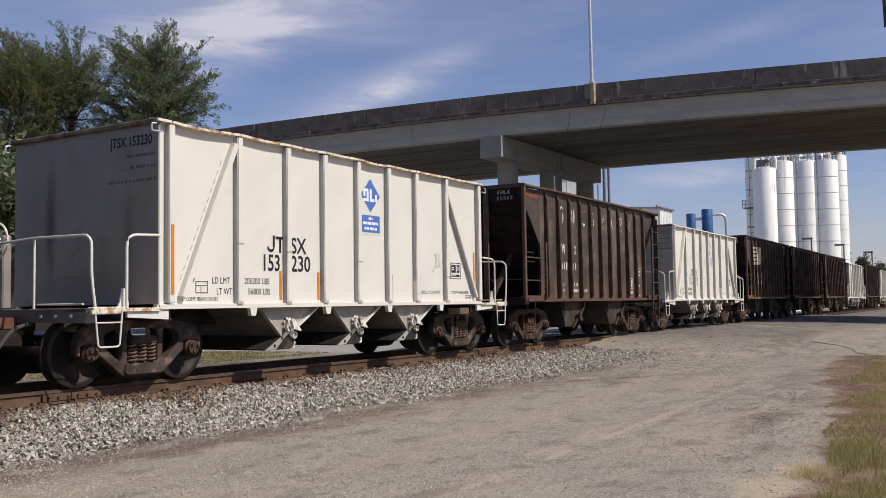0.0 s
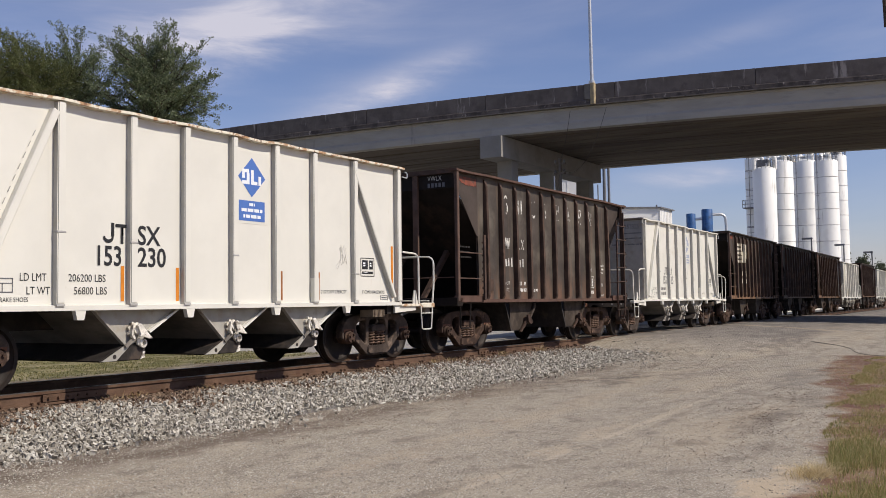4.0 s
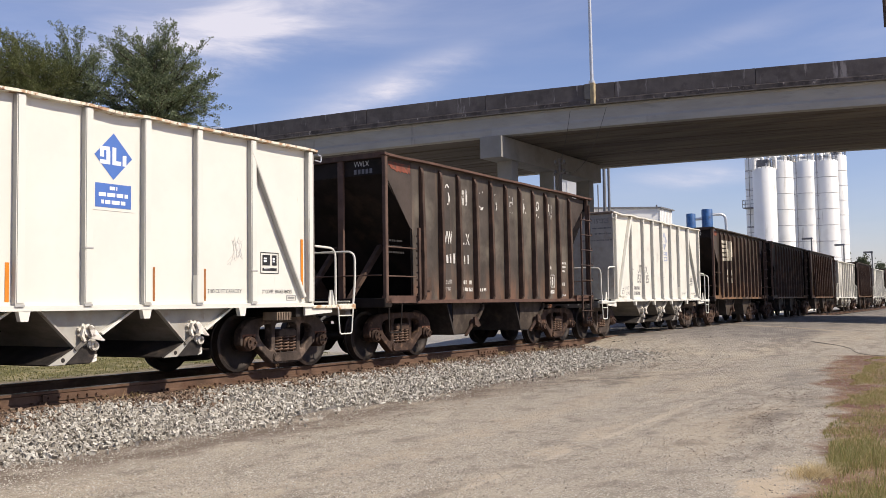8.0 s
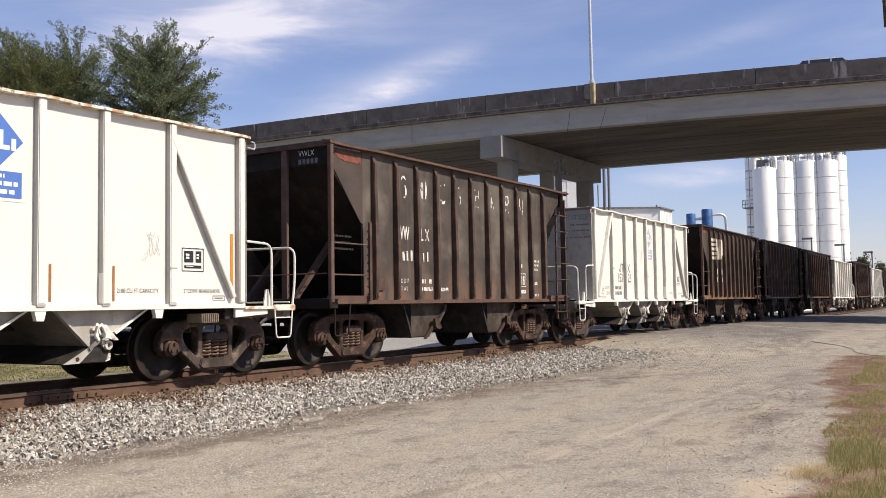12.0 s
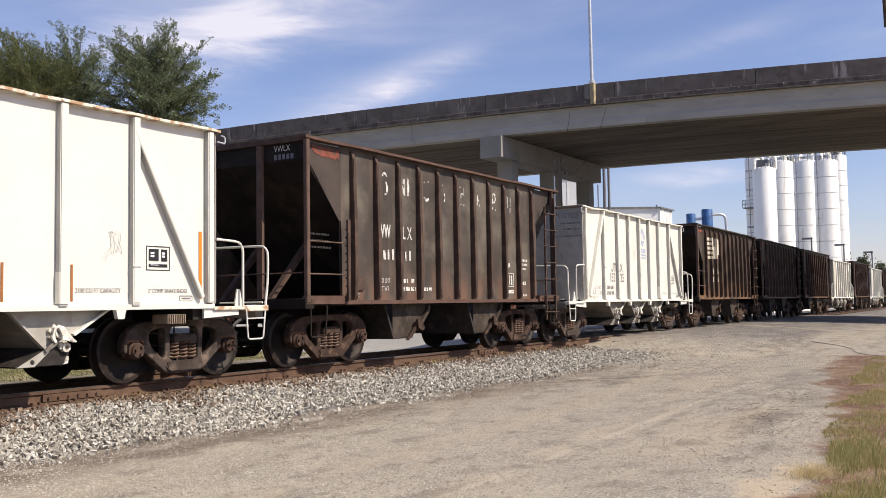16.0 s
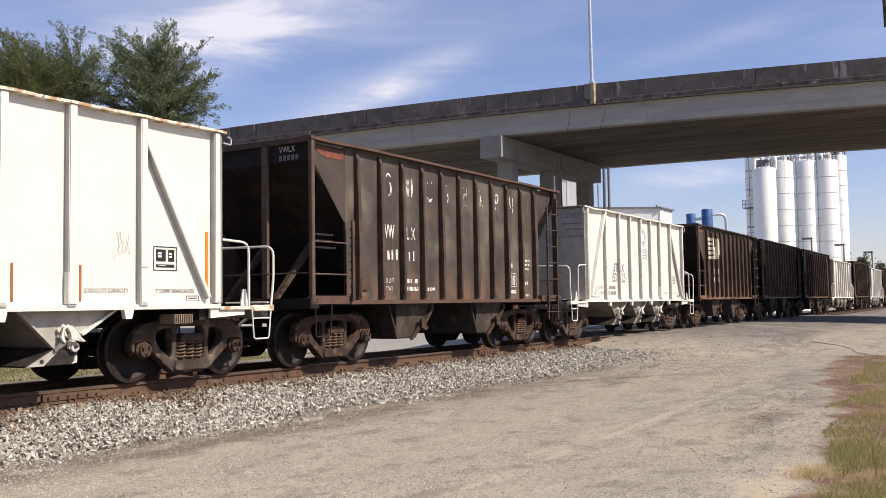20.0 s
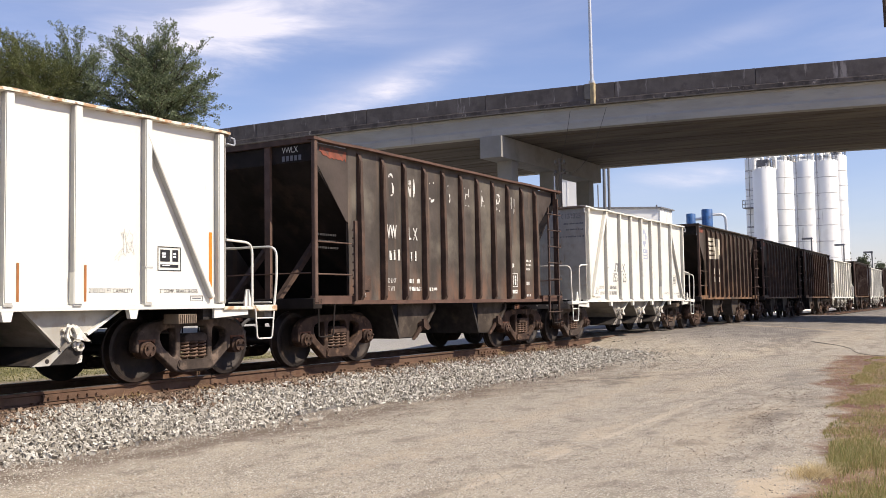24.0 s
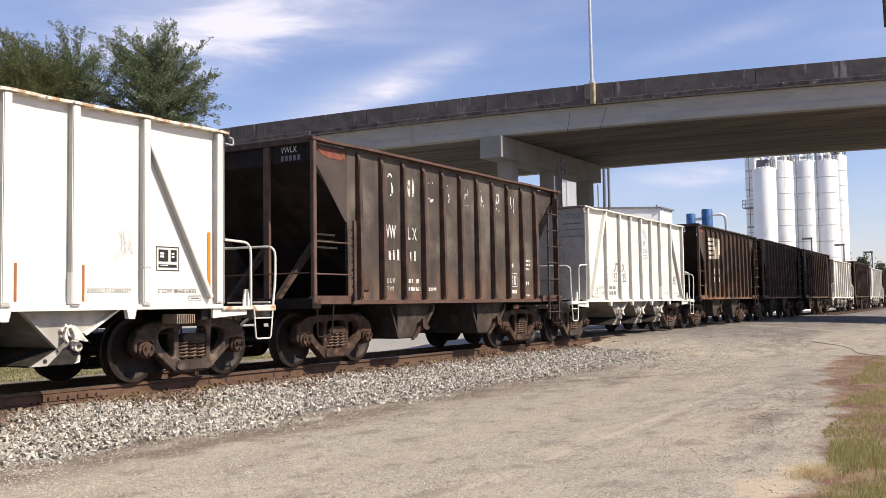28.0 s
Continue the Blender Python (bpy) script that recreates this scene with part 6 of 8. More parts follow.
    bars("small_stencil", [(-3.50, -3.36, 1.19, 0.05), (ribs[9] + 0.18, ribs[9] + 0.5, 2.0, 0.05), (ribs[9] + 0.18, ribs[9] + 0.5, 1.9, 0.05), (ribs[9] + 0.18, ribs[9] + 0.45, 1.8, 0.05), (ribs[9] + 0.18, ribs[9] + 0.4, 1.45, 0.08),
                           (ribs[9] + 0.18, ribs[9] + 0.45, 1.18, 0.05), (ribs[8] + 0.2, ribs[8] + 0.32, 1.84, 0.10)], y, M_WHITEINK, car, 9)
    bm = bmesh.new()
    a, b = ribs[8] + 0.18, ribs[8] + 0.50
    for x0, x1, z0, z1 in ((a, b, 1.40, 1.42), (a, b, 1.70, 1.72), (a, a + 0.02, 1.40, 1.72), (b - 0.02, b, 1.40, 1.72), (a + 0.08, a + 0.12, 1.45, 1.66), (a + 0.17, a + 0.24, 1.45, 1.66), (a + 0.02, b - 0.02, 1.25, 1.33)):
        box(bm, x0, x1, y - 0.002, y, z0, z1)
    part("inspection_panel", bm, M_WHITEINK, car, "worn white inspection frame")["kind"] = "stuff"
    bm = bmesh.new()
    box(bm, -3.86 + 0.36, -3.86 + 0.62, y - 0.03, y, 1.30, 1.56)
    part("card_board", bm, M_RUSTRIB, car, "small riveted card board")
    letter_part("end_mark", "VWLX", 0.145, M_WHITEINK, car, (-4.836, -0.84, 3.63), ON_END, squeeze=0.85, label="worn white letters on the end")
    bm = bmesh.new()
    for i in range(5):
        part("end_figure_bar", box(bmesh.new(), -4.836, -4.833, -0.90 - 0.09 * i, -0.84 - 0.09 * i, 3.49, 3.58), M_GREYINK, car)


def flat_copy(proto, spins, label, swaps=()):
    """A copy of a car with its own wheelsets."""
    car = copy_thing(proto, Matrix())
    car["label"] = label
    for o in car.children_recursive:
        if o.type == "MESH":
            for slot in o.material_slots:
                if slot.material in swaps:
                    slot.link, fresh = "OBJECT", swaps[slot.material]
                    slot.material = fresh
    tr = [o for o in car.children_recursive if o.name.split(".")[0] == "wheelset"]
    return car, tr


def add_car(car, spins, centre, half):
    CARS.append((car, centre, half))
    WHEELSETS.extend(spins)


def build_train():
    white, ws = build_white_car("off-white open-top hopper car with rusty top rim")
    brown, bs = build_brown_car("dark brown rust-streaked open-top hopper car with ribbed sides")
    for o in white.children_recursive:
        if o.type == "MESH" and o.data.materials and o.data.materials[0] == M_TRUCK:
            o.data.materials[0] = M_TRUCK_PALE
    c0 = 13.465
    whites = {2: (c0 + 22.52, "off-white open-top hopper car coupled between brown cars"), 6: (c0 + 67.2, "off-white hopper car far down the train"),
              8: (c0 + 89.8, "pale hopper car far down the train")}
    browns = {0: (c0 - 11.86, "rusty reddish-brown hopper car coupled ahead of the white one"), 3: (c0 + 33.85, "dark brown hopper car with a pale block of lettering"),
              4: (c0 + 45.0, "grey-brown hopper car in the shade of the overpass"), 5: (c0 + 56.2, "dark brown hopper car beyond the overpass"), 7: (c0 + 78.6, "dark brown hopper car far down the train"),
              9: (c0 + 101.0, "dark brown hopper car near the end of the train")}
    for i, (c, lab) in whites.items():
        car, tr = flat_copy(white, ws, lab, {M_WHITE: M_WHITE_OLD, M_WHITE_END: M_HOPPER, M_RIM: M_WHITE_OLD, M_ORANGE: M_WHITE_OLD, M_ORANGE_OLD: M_WHITE_OLD, M_HOPPER: M_SLOPE})
        if i == 2:
            mark_white_car(car, "153325", False)
            for o in car.children_recursive:
                for slot in o.material_slots:
                    if slot.material in (M_BLUE, M_DECAL, M_BLACKINK):
                        fresh = {M_BLUE: M_FADEBLUE, M_DECAL: M_WHITE_OLD, M_BLACKINK: M_FADEINK}[slot.material]
                        slot.link = "OBJECT"
                        slot.material = fresh
        add_car(car, tr, c, 4.35)
    for i, (c, lab) in browns.items():
        car, tr = flat_copy(brown, bs, lab, {M_BROWN: M_BROWN_GREY, M_GUSSET: M_BROWN_GREY, M_RIM_BROWN: M_BROWN_OLD, M_RUST: M_BROWN_OLD} if i == 4 else {M_BROWN: M_BROWN_OLD, M_RIM_BROWN: M_BROWN_OLD, M_RUST: M_RUSTRIB} if i else {M_BROWN: M_RUST})
        if i == 3:
            ribs = [-3.56 + 0.712 * k for k in range(11)]
            bm = bmesh.new()
            # striped block and an upright pair of strokes, carried over the ribs
            for j in range(5):
                z = 2.60 + 0.175 * j
                box(bm, ribs[0] + 0.06, ribs[1] - 0.05, -1.515, -1.512, z, z + 0.115)
                box(bm, ribs[1] - 0.04, ribs[1] + 0.04, -1.6145, -1.6115, z, z + 0.115)
                box(bm, ribs[1] - 0.050, ribs[1] - 0.047, -1.60, -1.52, z, z + 0.115)
            for k, x0, x1, z0, z1 in ((1, 0.10, 0.30, 2.62, 3.42), (1, 0.36, 0.52, 2.95, 3.42), (1, 0.50, 0.66, 2.62, 3.10), (2, 0.10, 0.28, 2.62, 3.42), (2, 0.42, 0.62, 2.80, 3.42)):
                box(bm, ribs[k] + x0, ribs[k] + x1, -1.515, -1.512, z0, z1)
            box(bm, ribs[2] - 0.04, ribs[2] + 0.04, -1.6145, -1.6115, 2.62, 3.42)
            box(bm, ribs[2] - 0.050, ribs[2] - 0.047, -1.60, -1.52, 2.62, 3.42)
            for k in (1, 2):
                box(bm, ribs[k] - 0.04, ribs[k] + 0.04, -1.6145, -1.6115, 2.02, 2.24)
                box(bm, ribs[k] - 0.04, ribs[k] + 0.04, -1.6145, -1.6115, 1.72, 1.92)
            part("worn_letter", bm, M_CREAM, car, "worn pale block lettering")["kind"] = "stuff"
        add_car(car, tr, c, 3.66)
    mark_white_car(white, "153230", True)
    white["label"] = "off-white open-top hopper car with black stencils and a blue diamond decal"
    mark_brown_car(brown)
    brown["label"] = "dark brown rust-streaked hopper car with flaked white lettering"
    add_car(white, ws, c0, 4.35)
    add_car(brown, bs, c0 + 11.43, 3.66)


build_train()


# ---- the overpass ----
SKEW = -0.242                 # the deck runs a little askew to the track


def deck_x(y, off):
    return 42.48 + SKEW * (y - 10.86) + off


def deck_drop(y):
    """How far the deck has come down from its crest."""
    d = max(0.0, y - 6.6, -20.0 - y)
    return min(10.95, 0.00095 * min(d, 50.0) ** 2 + 0.095 * max(0.0, d - 50.0))


def deck_strip(bm, prof, y0, y1, n=24):
    """A profile of (offset across, height) swept along the deck."""
    rings = []
    for i in range(n + 1):
        y = y0 + (y1 - y0) * i / n
        rings.append([bm.verts.new((deck_x(y, o), y, z - deck_drop(y))) for o, z in prof])
    k = len(prof)
    for a, b in zip(rings, rings[1:]):
        for j in range(k):
            bm.faces.new((a[j], b[j], b[(j + 1) % k], a[(j + 1) % k]))
    bm.faces.new(rings[0])
    bm.faces.new(rings[-1][::-1])
    return bm


WIDTH = 14.1


def build_bridge():
    br = thing("overpass", "weathered concrete road overpass on a column pier crossing the track", "bridge")
    part("deck", deck_strip(bmesh.new(), [(0.32, 10.29), (WIDTH - 0.32, 10.29), (WIDTH - 0.32, 10.50), (0.32, 10.50)], -420, 420, 260), M_LEDGE, br, "concrete deck slab")
    # parapets cast in lengths with open joints, in Jersey profile, on a slab edge that stands out as a ledge
    for near in (True, False):
        f = (lambda o: o) if near else (lambda o: WIDTH - o)
        y = -20.34
        for i in range(20):
            prof = [(f(-0.05), 10.505), (f(0.42), 10.505), (f(0.40), 10.60), (f(0.22), 10.82), (f(0.17), 11.235), (f(-0.05), 11.235)]
            part("parapet", deck_strip(bmesh.new(), prof, y + 0.014, y + 6.01 - 0.014, 6), M_PARAPET, br, "soot-stained concrete parapet")
            y += 6.01
        part("slab_edge", deck_strip(bmesh.new(), [(f(-0.10), 10.30), (f(0.315), 10.30), (f(0.315), 10.50), (f(-0.075), 10.50), (f(-0.10), 10.48)], -30, 110, 60), M_EDGE, br, "soot-stained slab edge")
        part("drip_edge", deck_strip(bmesh.new(), [(f(-0.115), 10.262), (f(0.315), 10.262), (f(0.315), 10.297), (f(-0.115), 10.297)], -30, 110, 60), M_LEDGE, br, "paler drip edge")
    # edge girders with a shallow web, and box beams laid side by side between them, in spans from pier to pier
    edge = [(-0.27, 0.0), (0.27, 0.0), (0.27, 1.0), (-0.25, 1.0), (-0.25, 0.94), (-0.20, 0.90), (-0.20, 0.40), (-0.27, 0.28)]
    spans = ((-30.0, -2.56), (-2.55, 21.525), (21.53, 45.5), (45.51, 68.0))
    for k in (1, -1):
        o = 0.36 if k > 0 else WIDTH - 0.36
        for a, b in spans:
            part("edge_girder", deck_strip(bmesh.new(), [(o + k * x, 9.245 + z) for x, z in edge], a, b, 10), M_BEAM, br, "pale concrete edge girder")
    rnd = random.Random(52)
    n = 14
    pitch = (WIDTH - 1.30) / n
    for k in range(n):
        o = 0.65 + (k + 0.5) * pitch
        h = pitch / 2 - rnd.uniform(0.015, 0.045)
        for a, b in spans:
            z = 9.262 + rnd.uniform(-0.014, 0.030)
            part("box_beam", deck_strip(bmesh.new(), [(o - h + 0.03, z), (o + h - 0.03, z), (o + h, z + 0.03), (o + h, 10.285), (o - h, 10.285), (o - h, z + 0.03)], a, b, 10), M_SOFFIT, br, "concrete box beam darkened by painted-in shade")
    # piers: a cap beam along the track on three columns
    for yp in (21.52, -2.55, 45.5):
        drop = deck_drop(yp)
        x0 = deck_x(yp, 0) - 0.06
        bm = bmesh.new()
        box(bm, x0, x0 + 12.55, yp - 0.57, yp + 0.57, 8.20 - drop, 9.23 - drop)
        bmesh.ops.bevel(bm, geom=bm.edges[:], offset=0.008, segments=1, affect="EDGES")
        part("pier_cap", bm, M_PIER, br, "grey concrete pier cap")
        for c in (1.75, 6.55, 11.45):
            bm = bmesh.new()
            box(bm, x0 + c - 0.36, x0 + c + 0.36, yp - 0.40, yp + 0.40, -0.75, 8.21 - drop)
            bmesh.ops.bevel(bm, geom=[e for e in bm.edges if e.calc_length() > 3], offset=0.03, segments=1, affect="EDGES")
            part("column", bm, M_PIER, br, "square concrete column")
    # lamp standard on a pilaster of the near parapet
    y = 16.83
    z = -deck_drop(y)
    bm = bmesh.new()
    box(bm, deck_x(y, -0.17), deck_x(y, 0.24), y - 0.06, y + 0.24, 10.51 + z, 11.25 + z)
    bmesh.ops.bevel(bm, geom=bm.edges[:], offset=0.02, segments=1, affect="EDGES")
    part("pilaster", bm, M_LEDGE, br, "grey block under the lamp post")
    bm = box(bmesh.new(), deck_x(y, -0.20), deck_x(y, 0.24), y - 0.26, y - 0.065, 10.27 + z, 11.27 + z)
    bmesh.ops.bevel(bm, geom=bm.edges[:], offset=0.02, segments=1, affect="EDGES")
    part("conduit_cover", bm, M_TANPAINT, br, "tan cover strip beside the lamp post")
    lamp = thing("street_lamp", "tall tapered grey metal lamp post on the overpass parapet", "street lamp")
    bm = bmesh.new()
    x = deck_x(y, 0.06)
    tube(bm, [(x, y - 0.06, 11.27 + z), (x, y - 0.06, 11.40 + z)], 0.15, 12)
    tube(bm, [(x, y - 0.06, 11.40 + z), (x, y - 0.0, 21.0 + z)], 0.088, 12, 0.060)
    part("post", bm, M_GALV, lamp, smooth=True)
    bm = bmesh.new()
    tube(bm, rounded([(x, y - 0.10, 21.0 + z), (x + 0.3, y - 0.1, 21.5 + z), (x + 2.4, y - 0.1, 21.9 + z)], 0.3), 0.04, 8)
    part("arm", bm, M_GALV, lamp)
    bm = bmesh.new()
    box(bm, x + 2.3, x + 3.0, y - 0.25, y + 0.05, 21.82 + z, 21.96 + z)
    part("lantern", bm, M_STEELGREY, lamp)
    return br, lamp


def outward(p):
    """Sets a place of the overpass at its true distance."""
    return Vector(EYE) + (Vector(p) - Vector(EYE)) * FAR


FAR = 1.05
for root in build_bridge():
    for ob in root.children_recursive:
        ob.data.transform(Matrix.Translation(EYE) @ Matrix.Diagonal((FAR, FAR, FAR, 1)) @ Matrix.Translation(-Vector(EYE)))


# ---- beyond the bridge: silos, plant, poles ----
def depth_point(px_right, up, depth):
    """A place by its slope to the right of and above the line of sight, at a depth along it."""
    fw = (Vector(AIM) - Vector(EYE)).normalized()
    m = HOLD.to_3x3()
    return Vector(EYE) + (fw + m @ Vector((px_right, 0, 0)) + m @ Vector((0, up, 0))) * depth


def build_silo(x, y, r, top, courses, label, dome=True, ladder=False, rails=True):
    s = thing("silo", label, "silo", pose(x, y, 0), group="white storage silos")
    bm = bmesh.new()
    lathe(bm, [(r, -0.5), (r, top), (r * 0.94, top + 0.12), (r * 0.2, top + 0.55)], 40)
    part("shell", bm, M_SILO, s, "white painted shell", smooth=True)
    for i in range(1, courses):
        z = top * i / courses
        bm = bmesh.new()
        lathe(bm, [(r + 0.002, z - 0.035), (r + 0.022, z - 0.03), (r + 0.022, z + 0.03), (r + 0.002, z + 0.035)], 40)
        part("seam", bm, M_SILOSEAM, s)
    if rails:
        bm = bmesh.new()
        for k in range(16):
            a = 2 * math.pi * k / 16
            tube(bm, [(r * 0.97 * math.cos(a), r * 0.97 * math.sin(a), top), (r * 0.97 * math.cos(a), r * 0.97 * math.sin(a), top + 1.1)], 0.035, 4)
        for h in (0.55, 1.1):
            tube(bm, [(r * 0.97 * math.cos(a), r * 0.97 * math.sin(a), top + h) for a in np.linspace(0, 2 * math.pi, 33)], 0.03, 4)
        part("guard_rail", bm, M_STEELGREY, s, "steel guard rail")
        bm = bmesh.new()
        tube(bm, rounded([(-r * 0.3, -r * 0.3, top), (-r * 0.3, -r * 0.3, top + 1.0), (r * 0.3, -r * 0.1, top + 1.0), (r * 0.3, -r * 0.1, top)], 0.4), 0.36, 8)
        lathe(bm, [(0.5, top + 0.2), (0.5, top + 0.9), (0.2, top + 1.2)], 12, "z", (r * 0.2, r * 0.4, 0))
        part("vent", bm, M_SILO, s, "white duct and vent on top", smooth=True)
    if courses > 1 and not ladder:
        # thin downpipe with brackets, on the flank towards the lot
        toward, aside = Vector((-0.85, -0.52, 0)), Vector((-0.52, 0.85, 0))
        q = (toward * 0.42 + aside * 0.91) * (r + 0.16)
        part("downpipe", tube(bmesh.new(), [(q.x, q.y, 0), (q.x, q.y, top + 0.9)], 0.055, 6), M_SILOSEAM, s, "grey vertical pipe")
        for k in range(6):
            z = top * (0.12 + 0.16 * k)
            part("bracket", box(bmesh.new(), q.x - 0.13, q.x + 0.13, q.y - 0.13, q.y + 0.13, z, z + 0.10), M_SILOSEAM, s)
    if ladder:
        bm = bmesh.new()
        for dx in (-0.3, 0.3):
            tube(bm, [(-r - 0.5, dx, 0), (-r - 0.5, dx, top + 1.1)], 0.05, 4)
        part("ladder_rail", bm, M_STEELGREY, s)
        bm = bmesh.new()
        z = 0.6
        while z < top:
            tube(bm, [(-r - 0.5 + 0.8 * math.cos(a) - 0.4, 0.7 * math.sin(a), z) for a in np.linspace(0, 2 * math.pi, 13)], 0.04, 4)
            z += 2.6
        part("ladder_cage", bm, M_STEELGREY, s)
        bm = bmesh.new()
        box(bm, -r - 1.9, -r - 0.1, -1.0, 1.0, top * 0.66, top * 0.66 + 0.1)
        for a, b in ((-1.9, -1.0), (-1.9, 1.0), (-0.2, -1.0), (-0.2, 1.0), (-1.0, -1.0), (-1.0, 1.0)):
            tube(bm, [(-r + a, b, top * 0.66), (-r + a, b, top * 0.66 + 1.1)], 0.04, 4)
        for h in (0.55, 1.1):
            tube(bm, [(-r - 0.2, -1.0, top * 0.66 + h), (-r - 1.9, -1.0, top * 0.66 + h), (-r - 1.9, 1.0, top * 0.66 + h), (-r - 0.2, 1.0, top * 0.66 + h)], 0.035, 4)
        part("landing", bm, M_STEELGREY, s, "steel landing with rails")
    return s


def build_silos():
    F = 1682.0
    depth = 120.0
    # centre in view, half width, height of the top, all scaled by the depth
    for cx, hw, ty, dp, n, lad, lab in ((1334.0, 15.5, 284, 134.0, 8, True, "narrow white silo with a caged ladder and landing"), (1352.0, 19.8, 301, 122.0, 1, False, "smooth white silo standing in front of the others"),
                                   (1383.0, 19.0, 289, 138.0, 9, False, "white bolted silo with horizontal seams behind"), (1401.0, 6.5, 291, 143.0, 7, False, "slim white bin with a tan hood between two silos"),
                                   (1425.0, 20.5, 288, 131.0, 9, False, "white bolted silo with horizontal seams"),
                                   (1461.0, 19.8, 287, 124.0, 9, False, "white bolted silo with horizontal seams in front"), (1481.0, 15.5, 278, 140.0, 10, False, "white bolted silo partly hidden by another")):
        p = depth_point((cx - 784) / F, (441 - ty) / F, dp)
        s = build_silo(p.x, p.y, hw / F * dp, p.z, n, lab, ladder=lad)
        if hw < 10:
            r = hw / F * dp
            part("hood", lathe(bmesh.new(), [(r + 0.04, p.z - 2.2), (r + 0.04, p.z + 0.3), (0.2, p.z + 1.0)], 20), M_TANPAINT, s, "tan hood")
        if n == 1:
            # two white ducts arch over the roof, with a dark blower between them
            r = hw / F * dp
            u, v = Vector((0.52, -0.85, 0)), Vector((-0.85, -0.52, 0))
            for k in (-1, 1):
                a, b = u * (k * r * 0.95) + v * 0.2, u * (k * r * 0.22) + v * 0.3
                t = Vector((0, 0, p.z))
                part("duct", tube(bmesh.new(), rounded([a + t, a + t + Vector((0, 0, 1.75)), b + t + Vector((0, 0, 1.75)), b + t + Vector((0, 0, 0.35))], 0.6, 6), 0.27, 10), M_SILO, s, "white arched duct", smooth=True)
            bm = box(bmesh.new(), -0.75, 0.75, -0.75, 0.75, p.z + 0.25, p.z + 1.25)
            bmesh.ops.bevel(bm, geom=bm.edges[:], offset=0.1, segments=2, affect="EDGES")
            part("blower", bm, M_STEELGREY, s, "dark blower housing")
        else:
            # small filters and motors crowd the roof
            rnd = random.Random(int(cx))
            r = hw / F * dp
            for k in range(4 if hw > 10 else 1):
                q, h, w = rnd.uniform(0, 6.28), rnd.uniform(0.5, 1.3), rnd.uniform(0.18, 0.4)
                bm = lathe(bmesh.new(), [(w, p.z + 0.1), (w, p.z + h), (w * 0.6, p.z + h + 0.2)], 10, "z", (r * 0.6 * math.cos(q), r * 0.6 * math.sin(q), 0))
                part("roof_filter", bm, rnd.choice((M_SILO, M_STEELGREY, M_GALV)), s, smooth=True)


build_silos()


def build_shed(name, label, cx0, cx1, cy, dp, deep, gable=0.0, mat_wall=None, mat_roof=None, low=None):
    """A plain building whose near face spans two bearings, up to a height, at a depth."""
    F = 1682.0
    a, b = depth_point((cx0 - 784) / F, (441 - cy) / F, dp), depth_point((cx1 - 784) / F, (441 - cy) / F, dp)
    top = (a.z + b.z) / 2
    w = (b - a).length
    d = (b - a)
    ang = math.degrees(math.atan2(d.y, d.x))
    sh = thing(name, label, "building", pose(a.x, a.y, 0, 0, 0, ang))
    bm = bmesh.new()
    box(bm, 0, w, 0, deep, -0.6, top)
    part("wall", bm, mat_wall or M_BUILDING, sh)
    bm = bmesh.new()
    k = max(1, int(w / 0.9))
    for i in range(k + 1):
        box(bm, w * i / k - 0.03, w * i / k + 0.03, -0.04, 0.0, -0.4, top - 0.05)
    part("cladding_rib", bm, mat_wall or M_BUILDING, sh)
    bm = bmesh.new()
    prism(bm, [(-0.2, top), (w + 0.2, top), (w + 0.2, top + 0.12), (w / 2, top + 0.12 + gable), (-0.2, top + 0.12)], -0.2, deep + 0.2)
    part("roof", bm, mat_roof or M_ROOFGREY, sh)
    return sh


def build_plant():
    """A flat-roofed metal building: one long face in shade, the end towards the sun."""
    p = depth_point((1168 - 784) / 1682.0, (441 - 369) / 1682.0, 111.0)
    sh = thing("plant_building", "pale metal-clad plant building with a flat grey roof", "building", pose(p.x, p.y, 0))
    w, d, top = 4.4, 6.0, p.z
    part("wall", box(bmesh.new(), 0, w, 0, d, -0.6, top), M_BUILDING, sh)
    part("roof", box(bmesh.new(), -0.25, w + 0.25, -0.25, d, top, top + 0.16), M_STEELGREY, sh, "dark roof edge")
    for i in range(1, 8):
        part("cladding_rib", box(bmesh.new(), w * i / 8 - 0.03, w * i / 8 + 0.03, -0.03, 0.0, -0.5, top - 0.05), M_BUILDING, sh)
    for i in range(2):
        part("roof_vent", tube(bmesh.new(), [(0.6 + w * 0.6 * i, 0.6 + i, top + 0.15), (0.6 + w * 0.6 * i, 0.6 + i, top + 0.5)], 0.10, 8), M_STEELGREY, sh)
    # the long wing runs off behind the cars
    wing = Matrix.Rotation(radians(34), 4, "Z")
    part("wing_wall", box(bmesh.new(), 0.1, 6.0, 0.0, 14.0, -0.6, top + 0.02, wing), M_BUILDING, sh, "pale shaded wing wall")
    part("wing_roof", box(bmesh.new(), -0.15, 6.2, -0.1, 14.2, top + 0.02, top + 0.19, wing), M_STEELGREY, sh, "dark roof edge")


build_plant()
build_shed("warehouse", "white warehouse wall seen between the bridge columns", 985, 1022, 314, 104.0, 14, 0.0, M_BUILDING, M_ROOFGREY)


